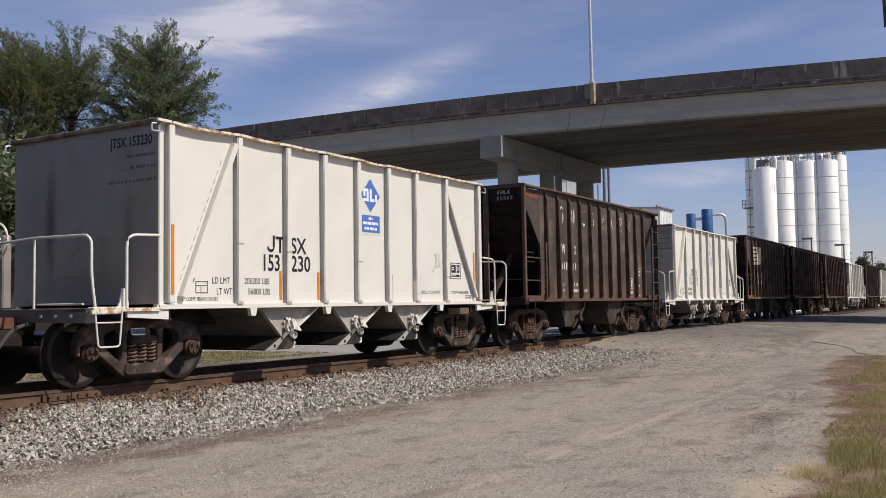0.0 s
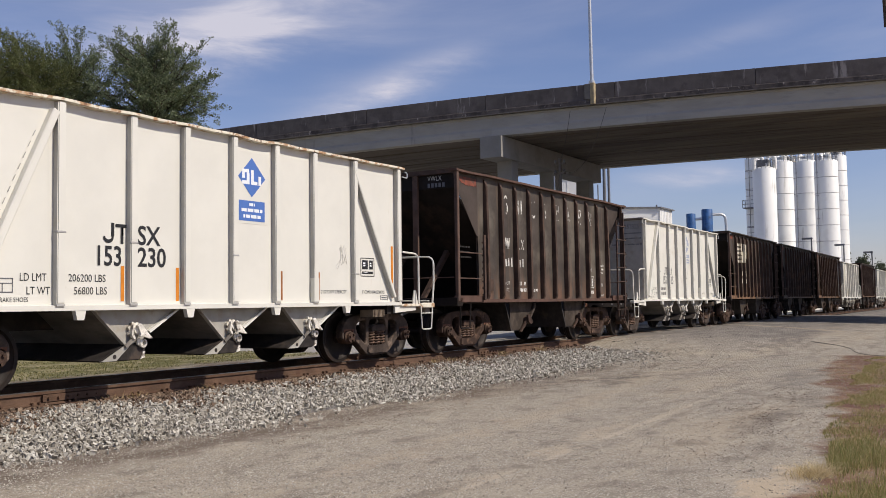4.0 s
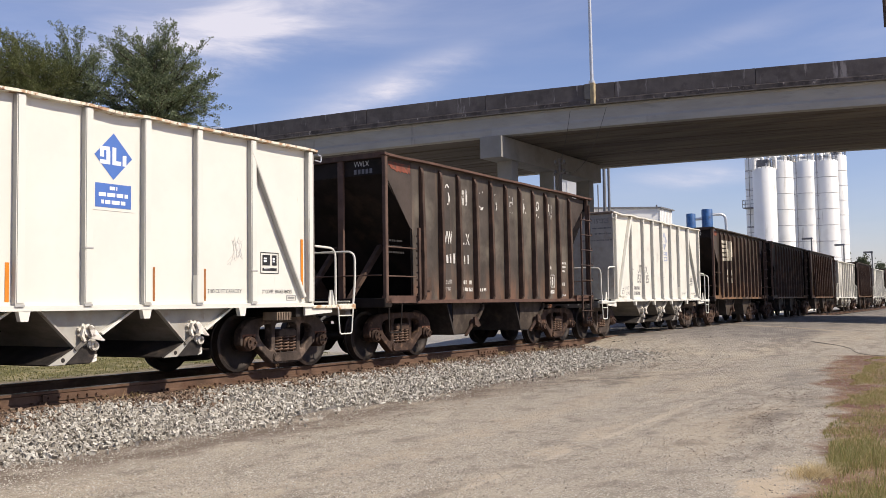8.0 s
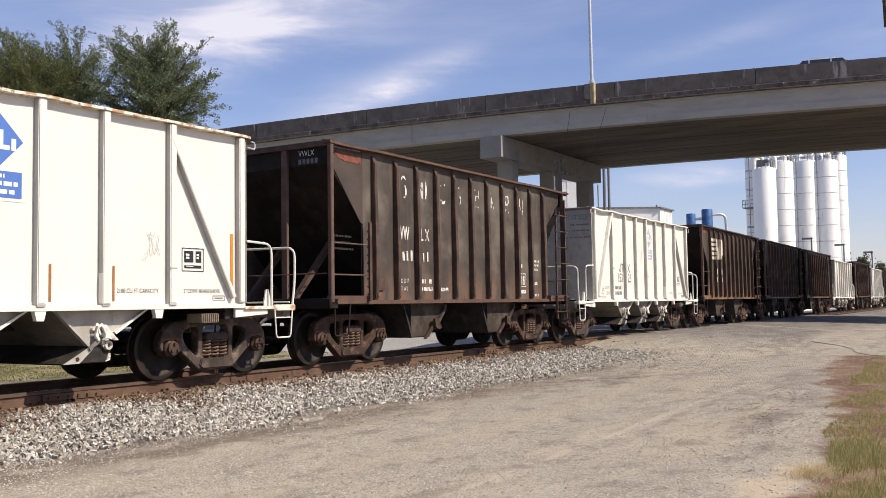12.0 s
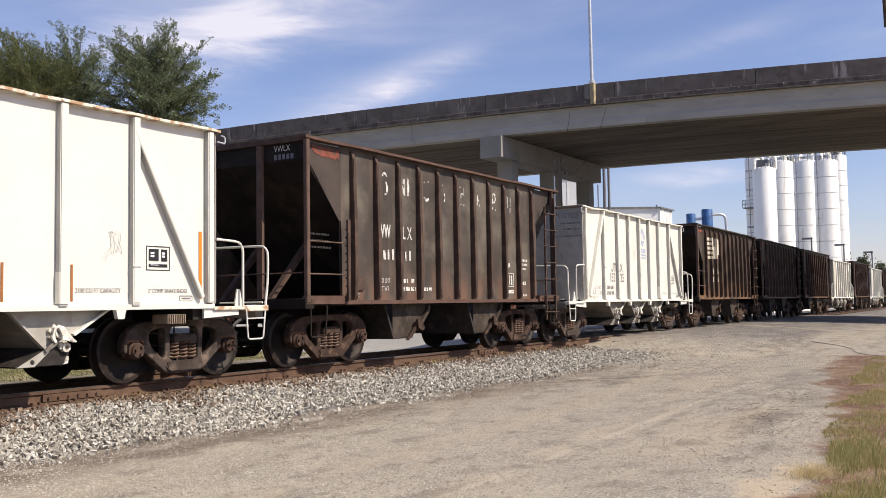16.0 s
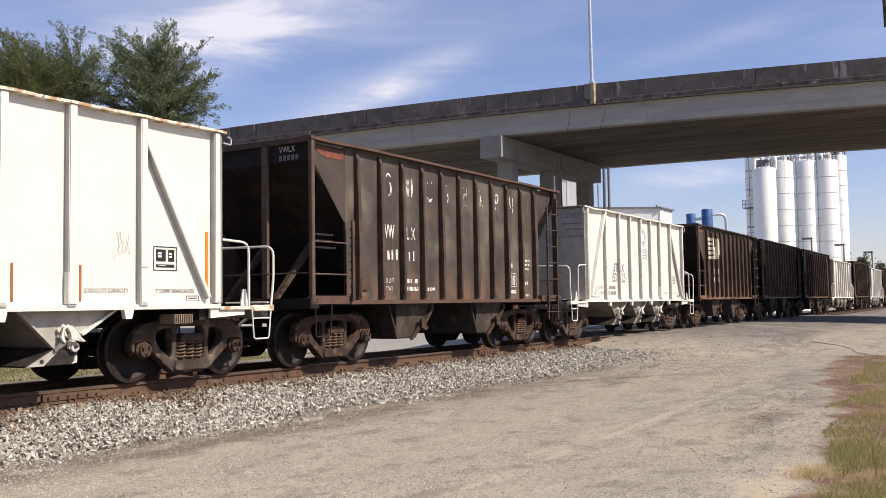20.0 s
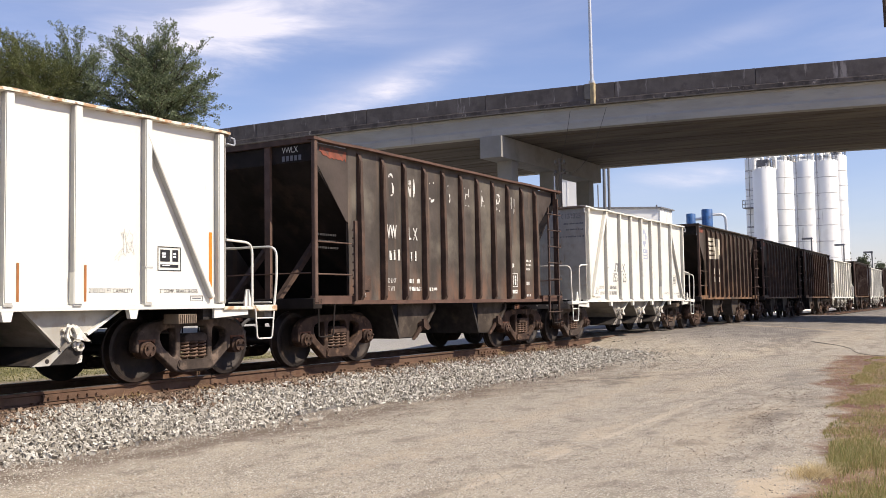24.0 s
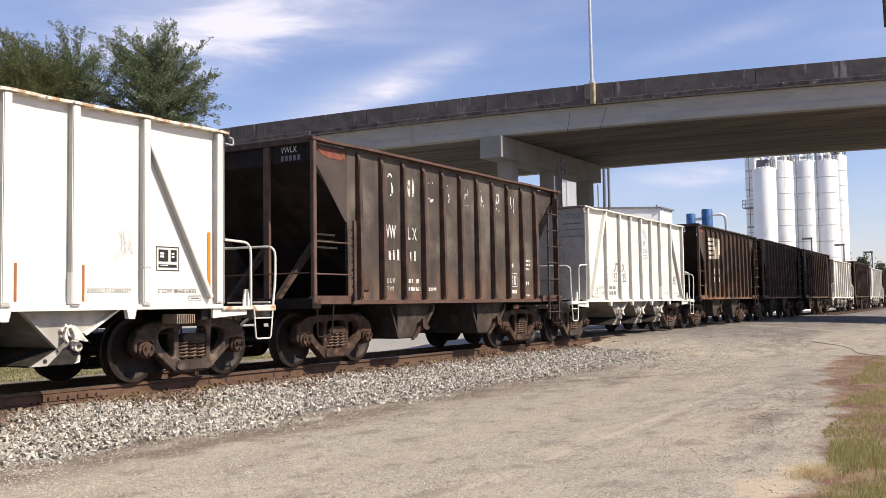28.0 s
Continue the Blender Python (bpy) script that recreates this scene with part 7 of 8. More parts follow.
def build_roof_shed():
    """A long low shed beside the line whose roof shows over the cars."""
    p = depth_point((1360 - 784) / 1682.0, (441 - 427) / 1682.0, 86.0)
    sh = thing("storage_shed", "long low storage shed with a pale metal roof", "building", pose(p.x, p.y, 0))
    part("wall", box(bmesh.new(), 0, 24, 0, 8, -0.6, p.z - 0.5), M_BUILDING, sh)
    bm = bmesh.new()
    prism(bm, [(-0.3, p.z - 0.5), (8.3, p.z - 0.5), (8.3, p.z - 0.4), (4.0, p.z + 0.3), (-0.3, p.z - 0.35)], -0.3, 24.3, "x")
    part("roof", bm, M_ROOFGREY, sh, "pale ribbed metal roof")


build_roof_shed()


def build_blue_tanks():
    F = 1682.0
    for cx, hw, ty, by, lab in ((1222.5, 8.0, 380, 420, "small blue cyclone drum on the plant roof"), (1251.0, 9.5, 372, 420, "taller blue cyclone drum with a curved pale duct")):
        dp = 108.0
        p = depth_point((cx - 784) / F, (441 - ty) / F, dp)
        r = hw / F * dp
        t = thing("cyclone", lab, "tank", pose(p.x, p.y, 0), group="blue cyclone drums")
        bm = bmesh.new()
        lathe(bm, [(r * 0.4, p.z - 6), (r, p.z - 3.4), (r, p.z), (r * 0.9, p.z + 0.08), (0.1, p.z + 0.12)], 24)
        part("drum", bm, M_BLUETANK, t, "blue painted drum", smooth=True)
        bm = bmesh.new()
        for k in (-1, 1):
            for q in (-1, 1):
                tube(bm, [(k * r * 0.8, q * r * 0.8, -0.5), (k * r * 0.8, q * r * 0.8, p.z - 2.4)], 0.08, 5)
        part("leg_frame", bm, M_STEELGREY, t)
        bm = bmesh.new()
        e = Vector((0.52, -0.85, 0))
        top = p.z - 0.55
        tube(bm, rounded([(e.x * r, e.y * r, top), (e.x * (r + 1.5), e.y * (r + 1.5), top + 0.1), (e.x * (r + 1.6), e.y * (r + 1.6), top - 6)], 0.9, 6), 0.16, 8)
        part("duct", bm, M_GALV, t, "curved pale duct", smooth=True)


build_blue_tanks()


def utility_pole(px, top_y, dp, label, r=0.14, arms=True, material=None):
    F = 1682.0
    p = depth_point((px - 784) / F, (441 - top_y) / F, dp)
    u = thing("utility_pole", label, "utility pole", pose(p.x, p.y, 0))
    part("post", tube(bmesh.new(), [(0, 0, -0.6), (0, 0, p.z)], r, 10, r * 0.8), material or M_POLE, u, smooth=True)
    if arms:
        for z in (0.25, 0.75):
            bm = bmesh.new()
            box(bm, -0.05, 0.05, -0.30, 0.30, p.z - z - 0.06, p.z - z + 0.03)
            part("crossarm", bm, M_POLE, u)
            for k in (-0.24, 0.24):
                bm = bmesh.new()
                lathe(bm, [(0.03, p.z - z + 0.03), (0.06, p.z - z + 0.08), (0.05, p.z - z + 0.16), (0.02, p.z - z + 0.2)], 8, "z", (0, k, 0))
                part("insulator", bm, M_STEELGREY, u, smooth=True)
    return p


def build_poles():
    top = utility_pole(990.5, 281, 48.5, "timber utility pole with small insulators under the overpass", 0.11)
    utility_pole(981.0, 312, 47.5, "thin grey service mast beside the timber pole", 0.05, False, M_GALV)
    utility_pole(1068.5, 293, 76.0, "tall dark timber pole beyond the overpass", 0.15, False, M_STEELGREY)
    utility_pole(1076.5, 293, 78.0, "second tall dark timber pole beyond the overpass", 0.13, False, M_STEELGREY)
    utility_pole(1058.0, 327, 80.0, "thin pole beyond the overpass", 0.06, False, M_STEELGREY)
    # service cables that sag from the pole up to the girder
    F = 1682.0
    for i, (x, y, sag) in enumerate(((1009.0, 197.0, 0.35), (1073.0, 190.0, 1.3))):
        a = Vector(top) + Vector((0, 0, -0.15 - 0.3 * i))
        b = depth_point((x - 784) / F, (441 - y) / F, 45.7 - 0.3 * i)
        pts = []
        for k in range(15):
            t = k / 14
            q = a.lerp(b, t)
            q.z -= sag * 4 * t * (1 - t)
            pts.append(q)
        whole("service_cable", tube(bmesh.new(), pts, 0.012, 5), M_CABLE, "black cable sagging from the pole to the overpass", "cable", smooth=True)


build_poles()


def build_yard_lamps():
    F = 1682.0
    for px, ty, dp in ((1436.0, 423.0, 92.0), (1493.0, 434.0, 98.0), (1543.0, 447.0, 104.0)):
        p = depth_point((px - 784) / F, (441 - ty) / F, dp)
        u = thing("yard_lamp", "slim dark yard lamp post with a box lantern", "street lamp", pose(p.x, p.y, 0), group="yard lamp posts")
        part("post", tube(bmesh.new(), [(0, 0, -0.6), (0, 0, p.z)], 0.07, 6), M_STEELGREY, u)
        bm = bmesh.new()
        box(bm, -0.25, 0.15, -0.1, 0.85, p.z - 0.06, p.z + 0.12)
        part("lantern", bm, M_STEELGREY, u)


build_yard_lamps()


# ---- trees ----
def grow_tree(name, x, y, height, spread, label, seed, leaf_mat_, leaves=22000, leaf=0.16, trunk_r=0.35, base=0.22, lean=(0, 0), sink=0.42, buried=0.5, spray=0.55, crown=None, gaps=-0.30, boughs=0):
    """A tree of limbs and twigs that end inside an uneven crown; its leaves sit in sprays along the twigs."""
    rnd = random.Random(seed)
    rng = np.random.default_rng(seed)
    t = thing(name, label, "tree", pose(x, y, -buried))
    bm = bmesh.new()
    tips = []

    def limb(p, d, ln, r, depth):
        pts = [p.copy()]
        n = 5
        for i in range(n):
            d = (d + Vector((rnd.gauss(0, 0.16), rnd.gauss(0, 0.16), rnd.gauss(0.03, 0.10)))).normalized()
            q = p + d * ln / n
            c = Vector((q.x / spread, q.y / spread, (q.z - mid) / (height - mid) if q.z > mid else (q.z - mid) / (mid - low)))
            rough = 0.90 + 0.36 * noise.noise((q.x * 0.6 + seed, q.y * 0.6, q.z * 0.6))
            if c.length > (min(rough, 0.80) if depth >= 3 else rough):
                break
            p = q
            pts.append(p.copy())
            if depth <= 1:
                tips.append((p.copy(), depth))
        if len(pts) < 3:
            return
        if r > 0.004:
            tube(bm, pts, r, 7 if depth > 2 else 4, r * 0.42)
        if depth > 0:
            for k in range(rnd.choice((3, 3, 4)) if depth > 1 else 3):
                q = pts[rnd.randint(min(2, len(pts) - 1), len(pts) - 1)]
                a = rnd.uniform(0, 2 * math.pi)
                side = Vector((math.cos(a), math.sin(a), rnd.uniform(-0.25, 0.55)))
                limb(q, (d * 0.6 + side * 0.8).normalized(), ln * rnd.uniform(0.48, 0.72), r * 0.42, depth - 1)

    low, mid = (crown[1], crown[0]) if crown else (height * base * 0.8, height * (1 - sink))
    trunk_h = low + 0.3 * (mid - low) if crown else height * base
    top = Vector((lean[0], lean[1], trunk_h))
    tube(bm, [(0, 0, 0), (0.05, 0.02, trunk_h * 0.5), top], trunk_r * 1.15, 12, trunk_r * 0.85)
    if boughs:
        tube(bm, [top, (0.12, 0.08, mid), (0.0, 0.15, mid + 0.55 * (height - mid))], trunk_r * 0.8, 8, 0.04)
    for k in range(0 if boughs else 13):
        a = 2 * math.pi * k / 13 + rnd.uniform(-0.3, 0.3)
        up = rnd.uniform(0.35, 1.9)
        d = Vector((math.cos(a) * spread / height * 2, math.sin(a) * spread / height * 2, up)).normalized()
        limb(top.copy(), d, height * rnd.uniform(0.50, 0.66), trunk_r * 0.36, 4)
    shoots = []
    for k in range(boughs):
        # boughs that reach out through the crown, level below and steeper above, nodding at the tip
        z0 = low + (mid - low) * rnd.uniform(0.15, 1.05)
        a = 2 * math.pi * k / boughs * 5.17 + rnd.uniform(-0.5, 0.5)
        rise = min(1.25, max(-0.1, 0.15 + 0.85 * (z0 - low) / (mid - low) + rnd.gauss(0, 0.35)))
        d = Vector((math.cos(a) * math.cos(rise), math.sin(a) * math.cos(rise), math.sin(rise)))
        p, foot = Vector((0, 0, z0)), Vector((0, 0, z0 - 0.3))
        far = rnd.uniform(0.68, 1.12)
        pts = [foot]
        for i in range(26):
            c = Vector((p.x / spread, p.y / spread, (p.z - mid) / (height - mid) if p.z > mid else (p.z - mid) / (mid - low)))
            if c.length > far:
                break
            pts.append(p.copy())
            d = (d + Vector((rnd.gauss(0, 0.10), rnd.gauss(0, 0.10), rnd.gauss(-0.035, 0.09)))).normalized()
            p = p + d * 0.24
        if len(pts) < 5:
            continue
        tube(bm, pts, 0.045, 5, 0.008)
        for i in range(len(pts) // 3, len(pts)):
            for side in range(2 if i < len(pts) - 1 else 3):
                b = rnd.uniform(0, 2 * math.pi)
                w = ((pts[i] - pts[i - 1]).normalized() * 0.9 + Vector((math.cos(b), math.sin(b), rnd.uniform(-0.5, 0.6))) * 0.75).normalized()
                shoots.append((pts[i], w, rnd.uniform(0.35, 1.0) * spray))
    part("trunk", bm, M_BARK, t, "grey-brown oak trunk and limbs", smooth=True)
    # leaves: small folded blades set round the twigs
    tips = [q for q in tips if noise.noise((q[0].x * 1.5, q[0].y * 1.5, q[0].z * 1.7 + seed)) > -0.28]
    P = np.array([p for p, _ in tips] or [q for q, _, _ in shoots], np.float32)
    if crown and not boughs:
        # more sprays all through the crown, leaving gaps of sky
        want = max(400, leaves // 26)
        d = rng.normal(size=(want * 3, 3))
        d /= np.linalg.norm(d, axis=1, keepdims=True)
        lump = np.array([0.80 + 0.50 * noise.noise((q[0] * 2.3 + seed, q[1] * 2.3, q[2] * 2.3)) for q in d])
        v = d * (lump * rng.random(want * 3) ** 0.42)[:, None] * np.where(d[:, 2:] > 0, np.array([[spread, spread, height - mid]]), np.array([[spread, spread, mid - low]])) + np.array([0, 0, mid])
        ok = np.array([noise.noise((q[0] * 1.25, q[1] * 1.25, q[2] * 1.4 + seed)) > gaps for q in v])
        P = np.concatenate([P[rng.integers(0, len(P), want // 9)], v[ok][:want]]).astype(np.float32)
    out = P - np.array([0, 0, mid - 0.6])
    out /= np.linalg.norm(out, axis=1, keepdims=True) + 1e-6
    aim = out * 0.9 + rng.normal(0, 0.42, P.shape) + np.array([0, 0, 0.06])
    aim /= np.linalg.norm(aim, axis=1, keepdims=True)
    reach = spray * rng.uniform(0.35, 1.0, (len(P), 1)) ** 1.3
    if boughs:
        aim = np.array([w for _, w, _ in shoots])
        reach = np.array([[r] for _, _, r in shoots])
    if crown:
        # a bare twig carries each spray
        pick = rng.integers(0, len(P), 1500)
        wide = np.cross(aim[pick], (0, 0, 1)) * 0.006
        thick = np.cross(aim[pick], wide) * 1.0
        thick *= 0.006 / (np.linalg.norm(thick, axis=1, keepdims=True) + 1e-9)
        tip, root = P[pick] + aim[pick] * reach[pick], P[pick] - aim[pick] * 0.35
        v = np.stack([root + wide, root - wide, root + thick, tip], 1).reshape(-1, 3)
        f = (np.array([(0, 1, 3), (1, 2, 3), (2, 0, 3)])[None] + (np.arange(1500) * 4)[:, None, None]).reshape(-1, 3)
        tw = new("twig", quick_mesh("twig", v, f, M_BARK))
        tw.parent = t
        tw["kind"] = "stuff"
    ctr = rng.integers(0, len(P), leaves)
    along = rng.random((leaves, 1)) ** 0.8
    pos = P[ctr] + aim[ctr] * reach[ctr] * along + rng.normal(0, 1, (leaves, 3)) * (leaf * 1.5 * (1.2 - 0.7 * along))
    u = rng.normal(size=(leaves, 3)) * 0.75 + aim[ctr]
    u /= np.linalg.norm(u, axis=1, keepdims=True)
    w = np.cross(u, rng.normal(size=(leaves, 3)))
    w /= np.linalg.norm(w, axis=1, keepdims=True)
    ln = leaf * rng.uniform(0.6, 1.3, (leaves, 1))
    wd = ln * 0.42
    v = np.stack([pos - u * ln, pos + w * wd, pos + u * ln, pos - w * wd + np.cross(u, w) * wd * 0.5], 1).reshape(-1, 3)
    f = np.arange(leaves * 4).reshape(-1, 4)
    cr = new("crown", quick_mesh("crown", v, f, leaf_mat_))
    cr.parent = t
    cr["kind"] = "stuff"
    cr["label"] = "dense small dark green leaves"
    return t


grow_tree("oak_tree", 27.3, 30.65, 13.75, 2.55, "broad live oak with airy sprays of dark green leaves", 5, M_LEAF, 86000, 0.046, 0.30, 0.26, buried=1.0, spray=0.62, crown=(11.2, 7.6), boughs=190)
grow_tree("oak_tree", 24.9, 36.6, 13.5, 3.2, "rounded oak with yellowish-green leaves behind the train", 8, M_LEAF_B, 170000, 0.036, 0.34, 0.2, spray=0.55, crown=(10.6, 4.0), gaps=-0.32)
grow_tree("oak_tree", 27.0, 35.6, 14.15, 2.3, "slender airy oak between two fuller ones", 14, M_LEAF, 46000, 0.046, 0.22, 0.2, buried=0.8, spray=0.62, crown=(11.8, 6.0), boughs=110)
grow_tree("oak_tree", 18.5, 31.5, 8.5, 4.2, "low dense oak beside the track", 11, M_LEAF, 26000, 0.14, 0.3, 0.15)


def build_far_trees():
    F = 1682.0
    for i, (px, ty, dp, h) in enumerate(((1501, 437, 230, 0.085), (1530, 449, 270, 0.17), (1560, 463, 275, 0.22), (1600, 450, 250, 0.25))):
        p = depth_point((px - 784) / F, (441 - ty) / F, dp)
        grow_tree("far_tree", p.x, p.y, p.z + 0.5, p.z * h, "distant green tree beyond the yard", 30 + i, M_LEAF_FAR, 2600, 0.26, 0.3, 0.25)


build_far_trees()


def build_branch():
    """A small tree behind the camera; the dark tip of one drooping limb hangs close beside the view."""
    b = thing("small_tree", "small dark tree with one drooping branch close to the camera", "tree")
    part("trunk", tube(bmesh.new(), [(-2.6, -1.9, -0.6), (-2.55, -1.85, 1.2), (-2.3, -1.6, 2.9)], 0.13, 10, 0.08), M_BARK, b, smooth=True)
    pts = [(-2.3, -1.6, 2.85), (-1.2, -1.0, 3.3), (0.4, -0.35, 3.2), (1.7, 0.08, 2.55), (2.16, 0.215, 2.05), (2.262, 0.232, 1.80), (2.266, 0.233, 1.63)]
    part("limb", tube(bmesh.new(), rounded(pts, 0.4), 0.055, 8, 0.004), M_BARK, b, smooth=True)
    rnd = random.Random(3)
    for i in range(26):
        k = rnd.uniform(0.5, 5.8)
        p = Vector(pts[int(k)]).lerp(Vector(pts[min(int(k) + 1, len(pts) - 1)]), k - int(k))
        d = Vector((rnd.uniform(-0.3, 0.6), rnd.uniform(-1.0, -0.1), rnd.uniform(-0.8, 0.3))).normalized()
        s = d.orthogonal().normalized()
        ln = rnd.uniform(0.03, 0.06)
        bm = bmesh.new()
        v = [bm.verts.new(q) for q in (p, p + d * ln * 0.5 + s * ln * 0.2, p + d * ln, p + d * ln * 0.5 - s * ln * 0.2)]
        bm.faces.new(v)
        part("leaf", bm, M_LEAF, b)
    # the crown behind the camera
    rng = np.random.default_rng(31)
    n = 5000
    hub = np.array([(-2.3, -1.6, 3.2), (-2.9, -2.2, 3.6), (-1.7, -2.3, 3.7), (-2.6, -1.3, 4.2), (-3.2, -1.6, 3.0), (-2.2, -2.4, 4.4)])
    pos = hub[rng.integers(0, len(hub), n)] + rng.normal(0, 0.34, (n, 3))
    u = rng.normal(size=(n, 3))
    u /= np.linalg.norm(u, axis=1, keepdims=True)
    w = np.cross(u, rng.normal(size=(n, 3)))
    w /= np.linalg.norm(w, axis=1, keepdims=True)
    v = np.stack([pos - u * 0.045, pos + w * 0.02, pos + u * 0.045, pos - w * 0.02], 1).reshape(-1, 3)
    crown = new("crown", quick_mesh("crown", v, np.arange(n * 4).reshape(-1, 4), M_LEAF))
    crown.parent = b
    crown["kind"] = "stuff"
    for q in hub[1:]:
        part("limb", tube(bmesh.new(), [(-2.3, -1.6, 2.85), tuple(q * 0.5 + np.array((-2.3, -1.6, 3.0)) * 0.5), tuple(q)], 0.04, 6, 0.008), M_BARK, b, smooth=True)


build_branch()


def build_ground_wire():
    pts = [(29.6, 5.4), (29.2, 4.75), (28.6, 4.2), (27.3, 3.85), (26.6, 3.4), (26.3, 2.9), (26.0, 1.8)]
    pts = [(x, y, ground_z(x, y) + 0.015) for x, y in pts]
    whole("ground_wire", tube(bmesh.new(), rounded(pts, 0.4), 0.006, 6), M_CABLE, "thin dark cable lying across the lot beside the turf", "cable", smooth=True)


build_ground_wire()


# ---- vehicles on the overpass ----
def build_vehicle(name, label, paint, L=4.6, H=1.45, van=False):
    v = thing(name, label, "car")
    bm = bmesh.new()
    hood = 0.62 * H
    if van:
        roof = [(-L / 2, 0.30), (L / 2, 0.30), (L / 2, hood), (L / 2 - 0.25, hood + 0.05), (L * 0.22, hood + 0.08), (L * 0.08, H - 0.02), (-L * 0.42, H), (-L / 2 + 0.03, hood + 0.12), (-L / 2, hood)]
    else:
        roof = [(-L / 2, 0.28), (L / 2, 0.28), (L / 2, hood - 0.12), (L / 2 - 0.3, hood - 0.04), (L * 0.24, hood + 0.06), (L * 0.05, H - 0.02), (-L * 0.2, H), (-L * 0.38, hood + 0.12), (-L / 2 + 0.05, hood + 0.03), (-L / 2, hood - 0.15)]
    prism(bm, roof, -0.88, 0.88)
    bmesh.ops.bevel(bm, geom=bm.edges[:], offset=0.07, segments=2, affect="EDGES")
    part("body", bm, paint, v, smooth=True)
    # three panes a side between pale pillars, windscreen and rear window, roof rails on the taller cars
    lo, hi = hood + 0.10, H - (0.17 if van else 0.10)
    back = -L * 0.45 if van else -L * 0.34
    cuts = [back + 0.06, -L * 0.20, -L * 0.005, L * 0.165]
    for sd in (-1, 1):
        for i in range(3):
            x0, x1 = cuts[i] + 0.045, cuts[i + 1] - 0.045
            lean0, lean1 = (0.10 if van else 0.30) if i == 0 else 0.0, -0.30 if i == 2 else 0.0
            bm = prism(bmesh.new(), [(x0, lo), (x1, lo), (x1 + lean1, hi), (x0 + lean0, hi)], *sorted((sd * 0.86, sd * 0.886)))
            part("window", bm, M_GLASS, v, "dark glass")
        if van:
            part("roof_rail", tube(bmesh.new(), [(-L * 0.38, sd * 0.70, H + 0.05), (L * 0.04, sd * 0.70, H + 0.05)], 0.02, 6), M_CARDARK, v, "dark roof rail")
    for a in (-1, 1):
        for b in (-1, 1):
            bm = bmesh.new()
            lathe(bm, [(0.2, b * 0.70), (0.32, b * 0.70), (0.33, b * 0.90), (0.2, b * 0.905)], 18, "y", (a * L * 0.31, 0, 0.33))
            part("wheel", bm, M_RUBBER, v, "black tyre", smooth=True)
    return v


VEHICLES = [
    (build_vehicle("car", "white estate car with dark windows crossing the overpass", M_CARSILVER, 4.4, 1.62, True), 1.868, 12.6, 2.8),
    (build_vehicle("car", "silver people carrier crossing the overpass ahead of another", M_CARSILVER, 4.0, 1.50, True), 9.86, 11.2, 2.8),
    (build_vehicle("car", "silver saloon car crossing the overpass", M_CARSILVER, 5.0, 1.50), 11.107, 10.95, 2.8),
    (build_vehicle("car", "low dark saloon car crossing the overpass", M_CARDARK, 4.1, 1.33), 25.195, 13.6, 2.8),
]


# ---- verge plants ----
def blades(name, n, place, h_lo, h_hi, material, label, seed, width=0.006, lean=0.5):
    rng = np.random.default_rng(seed)
    xy = place(rng, n)
    n = len(xy)
    z = np.array([ground_z(a, b) for a, b in xy])
    base = np.concatenate([xy, z[:, None]], 1)
    h = rng.uniform(h_lo, h_hi, (n, 1))
    a = rng.uniform(0, 2 * np.pi, n)
    side = np.stack([np.cos(a), np.sin(a), np.zeros(n)], 1) * width
    b = rng.uniform(0, 2 * np.pi, n)
    bend = np.stack([np.cos(b), np.sin(b), np.zeros(n)], 1) * h * rng.uniform(0.1, lean, (n, 1)) * 1.4
    mid = base + bend * 0.35 + np.array([0, 0, 0.6]) * h
    tip = base + bend + np.array([0, 0, 1.0]) * h * rng.uniform(0.75, 1.0, (n, 1))
    v = np.stack([base - side, base + side, mid + side * 0.7, tip, mid - side * 0.7], 1).reshape(-1, 3)
    f = (np.array([(0, 1, 2), (0, 2, 4), (4, 2, 3)])[None] + (np.arange(n) * 5)[:, None, None]).reshape(-1, 3)
    return tagged(new(name, quick_mesh(name, v, f, material)), label, "grass", kind="stuff")


def verge(rng, n, x0=4.0, x1=26.0, power=1.5):
    """Places on the verge in ragged tufts, thinner towards the road, with bare ground between."""
    out = []
    while len(out) < n:
        x = x0 + (x1 - x0) * rng.random() ** power
        lim = 1.34 + 0.155 * (min(x, 12.6) - 7.6) + 0.09 * max(0.0, x - 12.6) + 0.30 * noise.noise((x * 0.75, 3.0, 1.0))
        y = lim - rng.exponential(0.7)
        if y < -2.0 or y / x < 0.05:
            continue
        bare = 1.0 if 13.0 < x < 18.0 else 0.0
        keep = 0.9 * noise.noise((x * 0.55, y * 2.3, 4.0)) + 0.6 * noise.noise((x * 3.1, y * 3.7, 2.0)) + 0.16 * (lim - y) - 0.12 * bare
        if keep < rng.random() * 1.1 - 0.30:
            continue
        out.append((x, y))
    return np.array(out)


def near_verge(rng, n):
    return verge(rng, n, 4.0, 10.5, 1.1)


blades("grass", 26000, verge, 0.015, 0.060, M_GRASS, "short uneven green and yellow turf on the verge", 3, 0.0028)
blades("grass", 8000, near_verge, 0.04, 0.16, M_GRASS, "longer green grass tufts on the near verge", 4, 0.0018)
blades("dry_grass", 6000, near_verge, 0.03, 0.12, M_STRAW, "dry reddish-yellow grass stems on the near verge", 9, 0.0016, 0.9)
blades("dry_grass", 24000, verge, 0.015, 0.06, M_STRAW, "dry straw-coloured and reddish grass among the turf", 6, 0.0022, 1.3)


def camera_turf(rng, n):
    p = np.stack([-14 + 19 * rng.random(n), -12 + 13.2 * rng.random(n)], 1)
    keep = np.array([noise.noise((a * 0.5, b * 0.5, 6.0)) + 0.4 * noise.noise((a * 2.1, b * 2.1, 3.0)) > -0.12 for a, b in p])
    return p[keep]


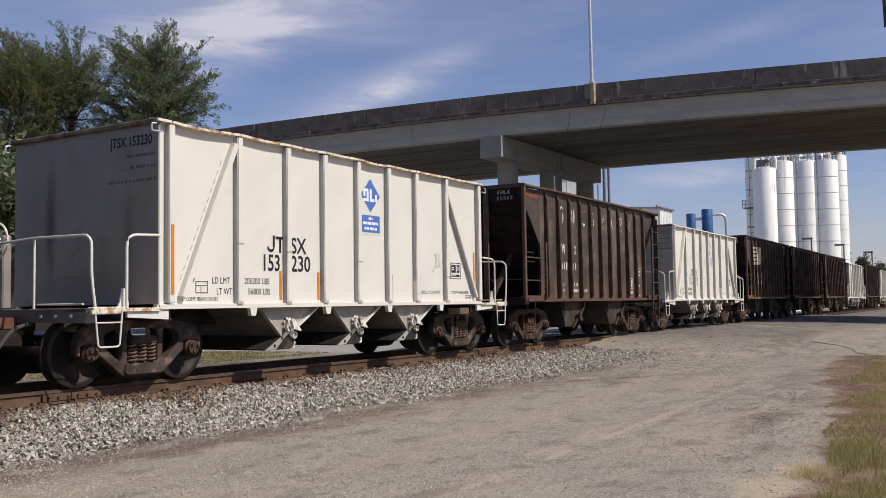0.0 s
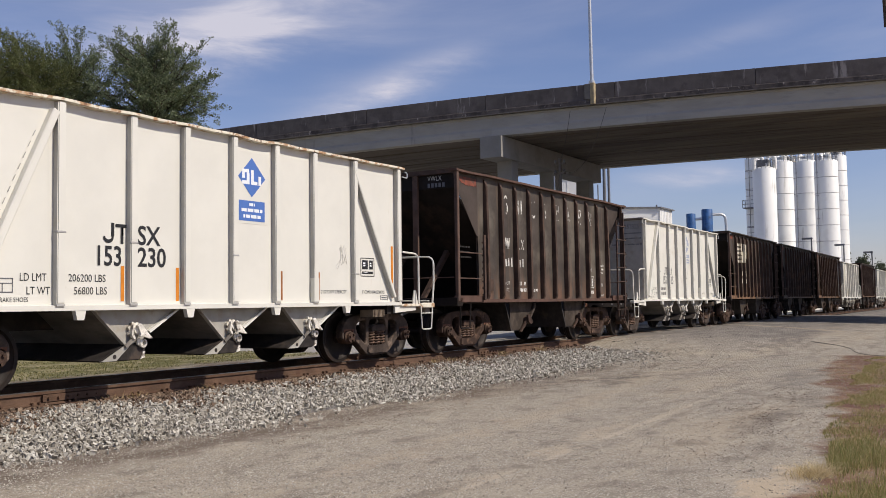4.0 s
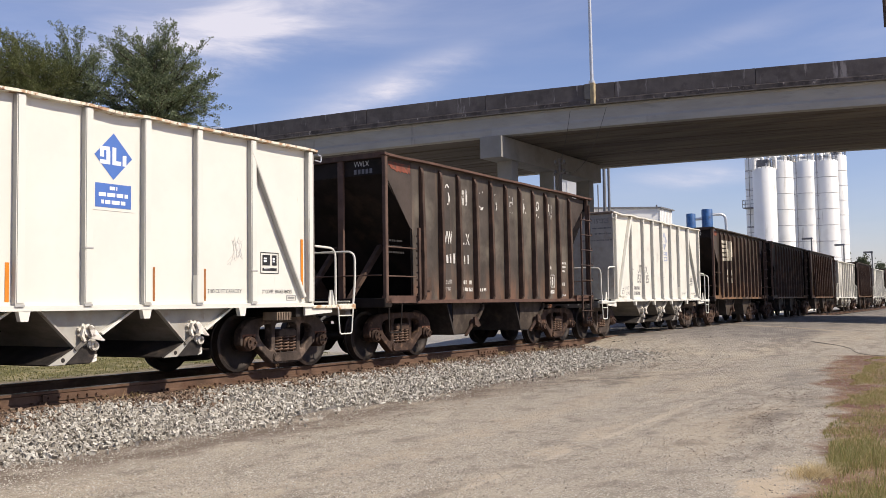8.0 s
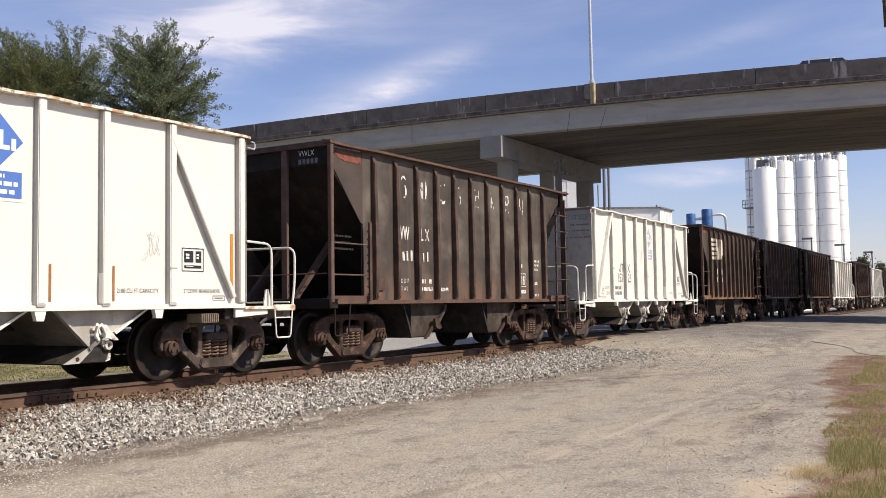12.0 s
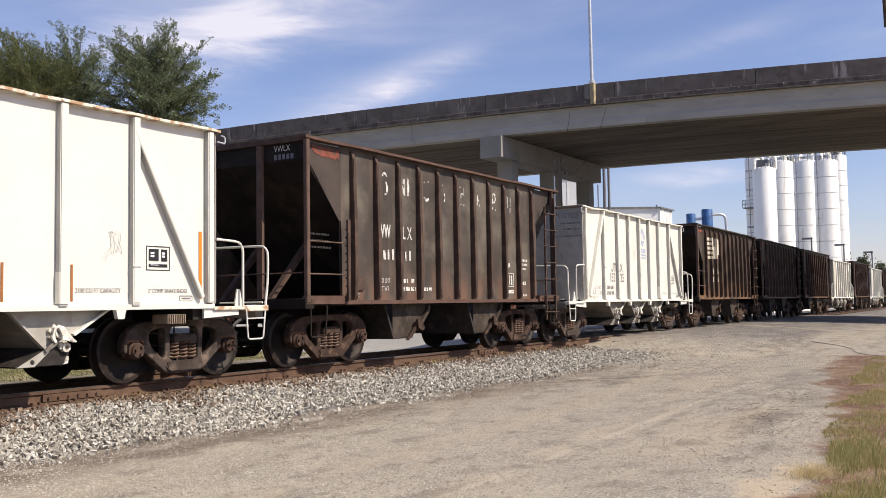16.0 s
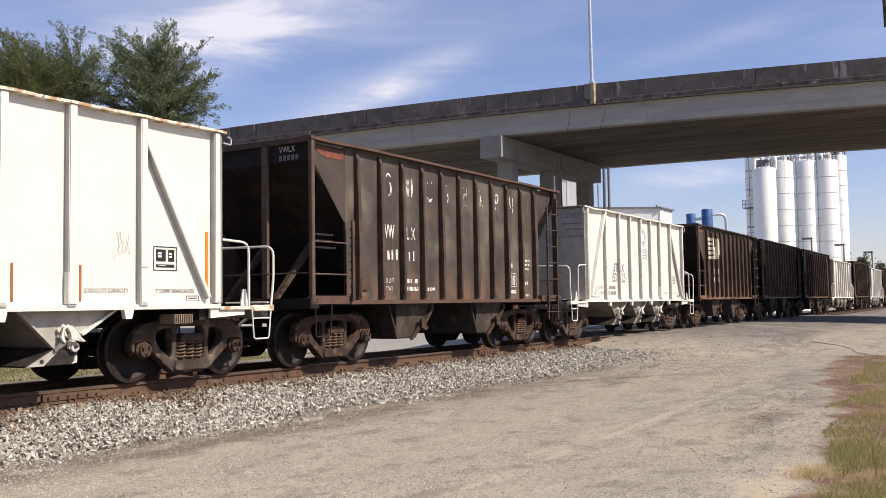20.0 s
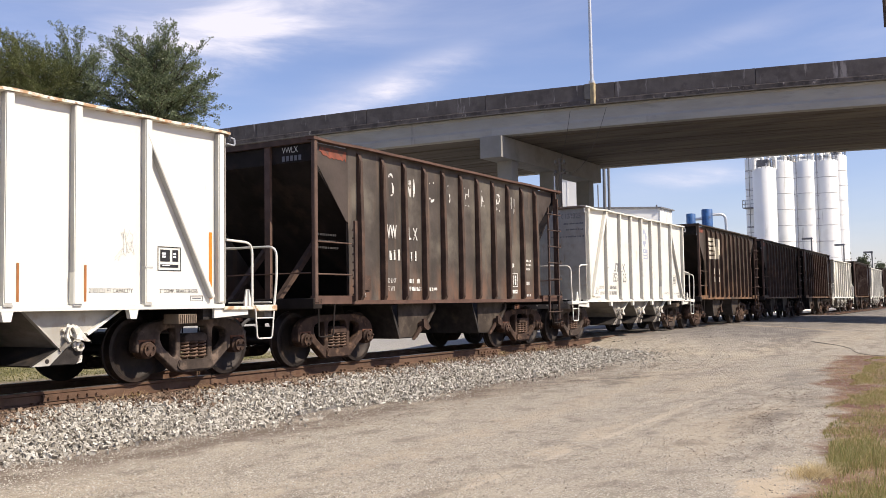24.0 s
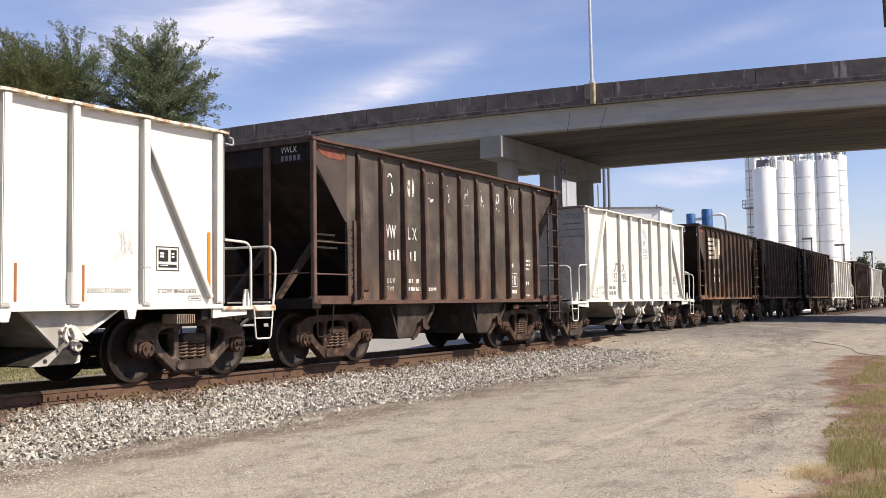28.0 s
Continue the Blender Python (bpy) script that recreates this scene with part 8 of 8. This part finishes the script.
blades("grass", 26000, camera_turf, 0.02, 0.09, M_GRASS, "uneven turf round the edge of the lot", 23, 0.006)
blades("dry_grass", 12000, camera_turf, 0.02, 0.08, M_STRAW, "dry straw-coloured grass in the turf by the lot", 24, 0.005, 1.2)


def straw_heap(rng, n):
    return np.stack([8.75 + rng.normal(0, 0.15, n), 1.60 + rng.normal(0, 0.08, n)], 1)


blades("dead_grass", 800, straw_heap, 0.02, 0.13, M_DEAD, "flattened tuft of pale dead grass at the road edge", 17, 0.0022, 1.9)


def far_turf(rng, n):
    p = np.stack([2 + 21.5 * rng.random(n), 18.4 + 9.8 * rng.random(n)], 1)
    return p[np.array([noise.noise((a * 0.6, b * 0.6, 2.0)) > -0.25 for a, b in p])]


blades("grass", 26000, far_turf, 0.02, 0.055, M_TURF, "mown grass strip beyond the track", 9, 0.012)


def track_weeds(rng, n):
    c = np.array([(8.75, -0.98), (9.15, -0.98), (10.4, -1.02), (6.6, -1.0), (16.9, -1.0), (17.4, -1.05), (21.8, -1.1), (19.9, -1.0)])
    k = c[rng.integers(0, len(c), n)]
    p = k + rng.normal(0, (0.10, 0.05), (n, 2))
    p[:, 1] = p[:, 1] + TRACK_Y
    return p


w = blades("track_weed", 420, track_weeds, 0.06, 0.20, M_STRAW, "dry brown weeds against the near rail", 15, 0.005, 0.9)
w.location.z = 0.22


# ---- what moves ----
TRAVEL = [(0.0, 0.0), (0.5, 0.394), (1.0, 0.805), (1.5, 1.205), (2.0, 1.593), (2.5, 1.972), (3.0, 2.348), (3.5, 2.725), (4.0, 3.10), (4.5, 3.47), (5.0, 3.832), (5.5, 4.180), (6.0, 4.508),
          (6.5, 4.820), (7.0, 5.120), (7.5, 5.418), (8.0, 5.698), (8.5, 5.960), (9.0, 6.205), (9.5, 6.430), (10.0, 6.637), (10.5, 6.830), (11.0, 7.006), (11.5, 7.163), (12.0, 7.307), (12.5, 7.434),
          (13.0, 7.548), (13.5, 7.650), (14.0, 7.739), (14.5, 7.814), (15.0, 7.872), (15.5, 7.914), (16.0, 7.941), (16.5, 7.955), (17.0, 7.957), (17.5, 7.950), (18.0, 7.929), (18.5, 7.903), (19.0, 7.873),
          (19.5, 7.844), (20.0, 7.815), (20.5, 7.788), (21.0, 7.768), (21.5, 7.753), (22.5, 7.741), (23.5, 7.738), (24.5, 7.747), (25.5, 7.766), (26.5, 7.770), (28.0, 7.770)]


def car_pose(centre, half, s):
    a, b = centre - half - s, centre + half - s
    ya, yb = track_y(a), track_y(b)
    return pose((a + b) / 2, (ya + yb) / 2, 0, 0, 0, math.degrees(math.atan2(yb - ya, b - a)))


def motions():
    for car, centre, half in CARS:
        walk(car, [(t, car_pose(centre, half, s)) for t, s in TRAVEL])
    for ws in WHEELSETS:
        x = ws.matrix_basis.translation.x
        walk(ws, [(t, pose(x, 0, R_WHEEL, 0, math.degrees(-s / R_WHEEL), 0)) for t, s in TRAVEL])
    for v, t0, speed, lane in VEHICLES:
        # each keeps its lane and speed; y falls as it drives over the crest
        rows = []
        for t in (0.0, t0 - 6.0, t0 - 4.0, t0 - 2.5, t0 - 1.0, t0, t0 + 0.6, t0 + 1.2, t0 + 2.0, t0 + 3.5, t0 + 6.0, t0 + 9.0, 28.0):
            if t < 0:
                continue
            y = 17.0 - speed * (t - t0)
            p = outward((deck_x(y, lane), y, 10.498 - deck_drop(y)))
            rows.append((t, pose(p.x, p.y, p.z, 0, math.degrees(math.atan((deck_drop(y - 1) - deck_drop(y + 1)) / 2.0)), -76.4)))
        walk(v, rows)


motions()
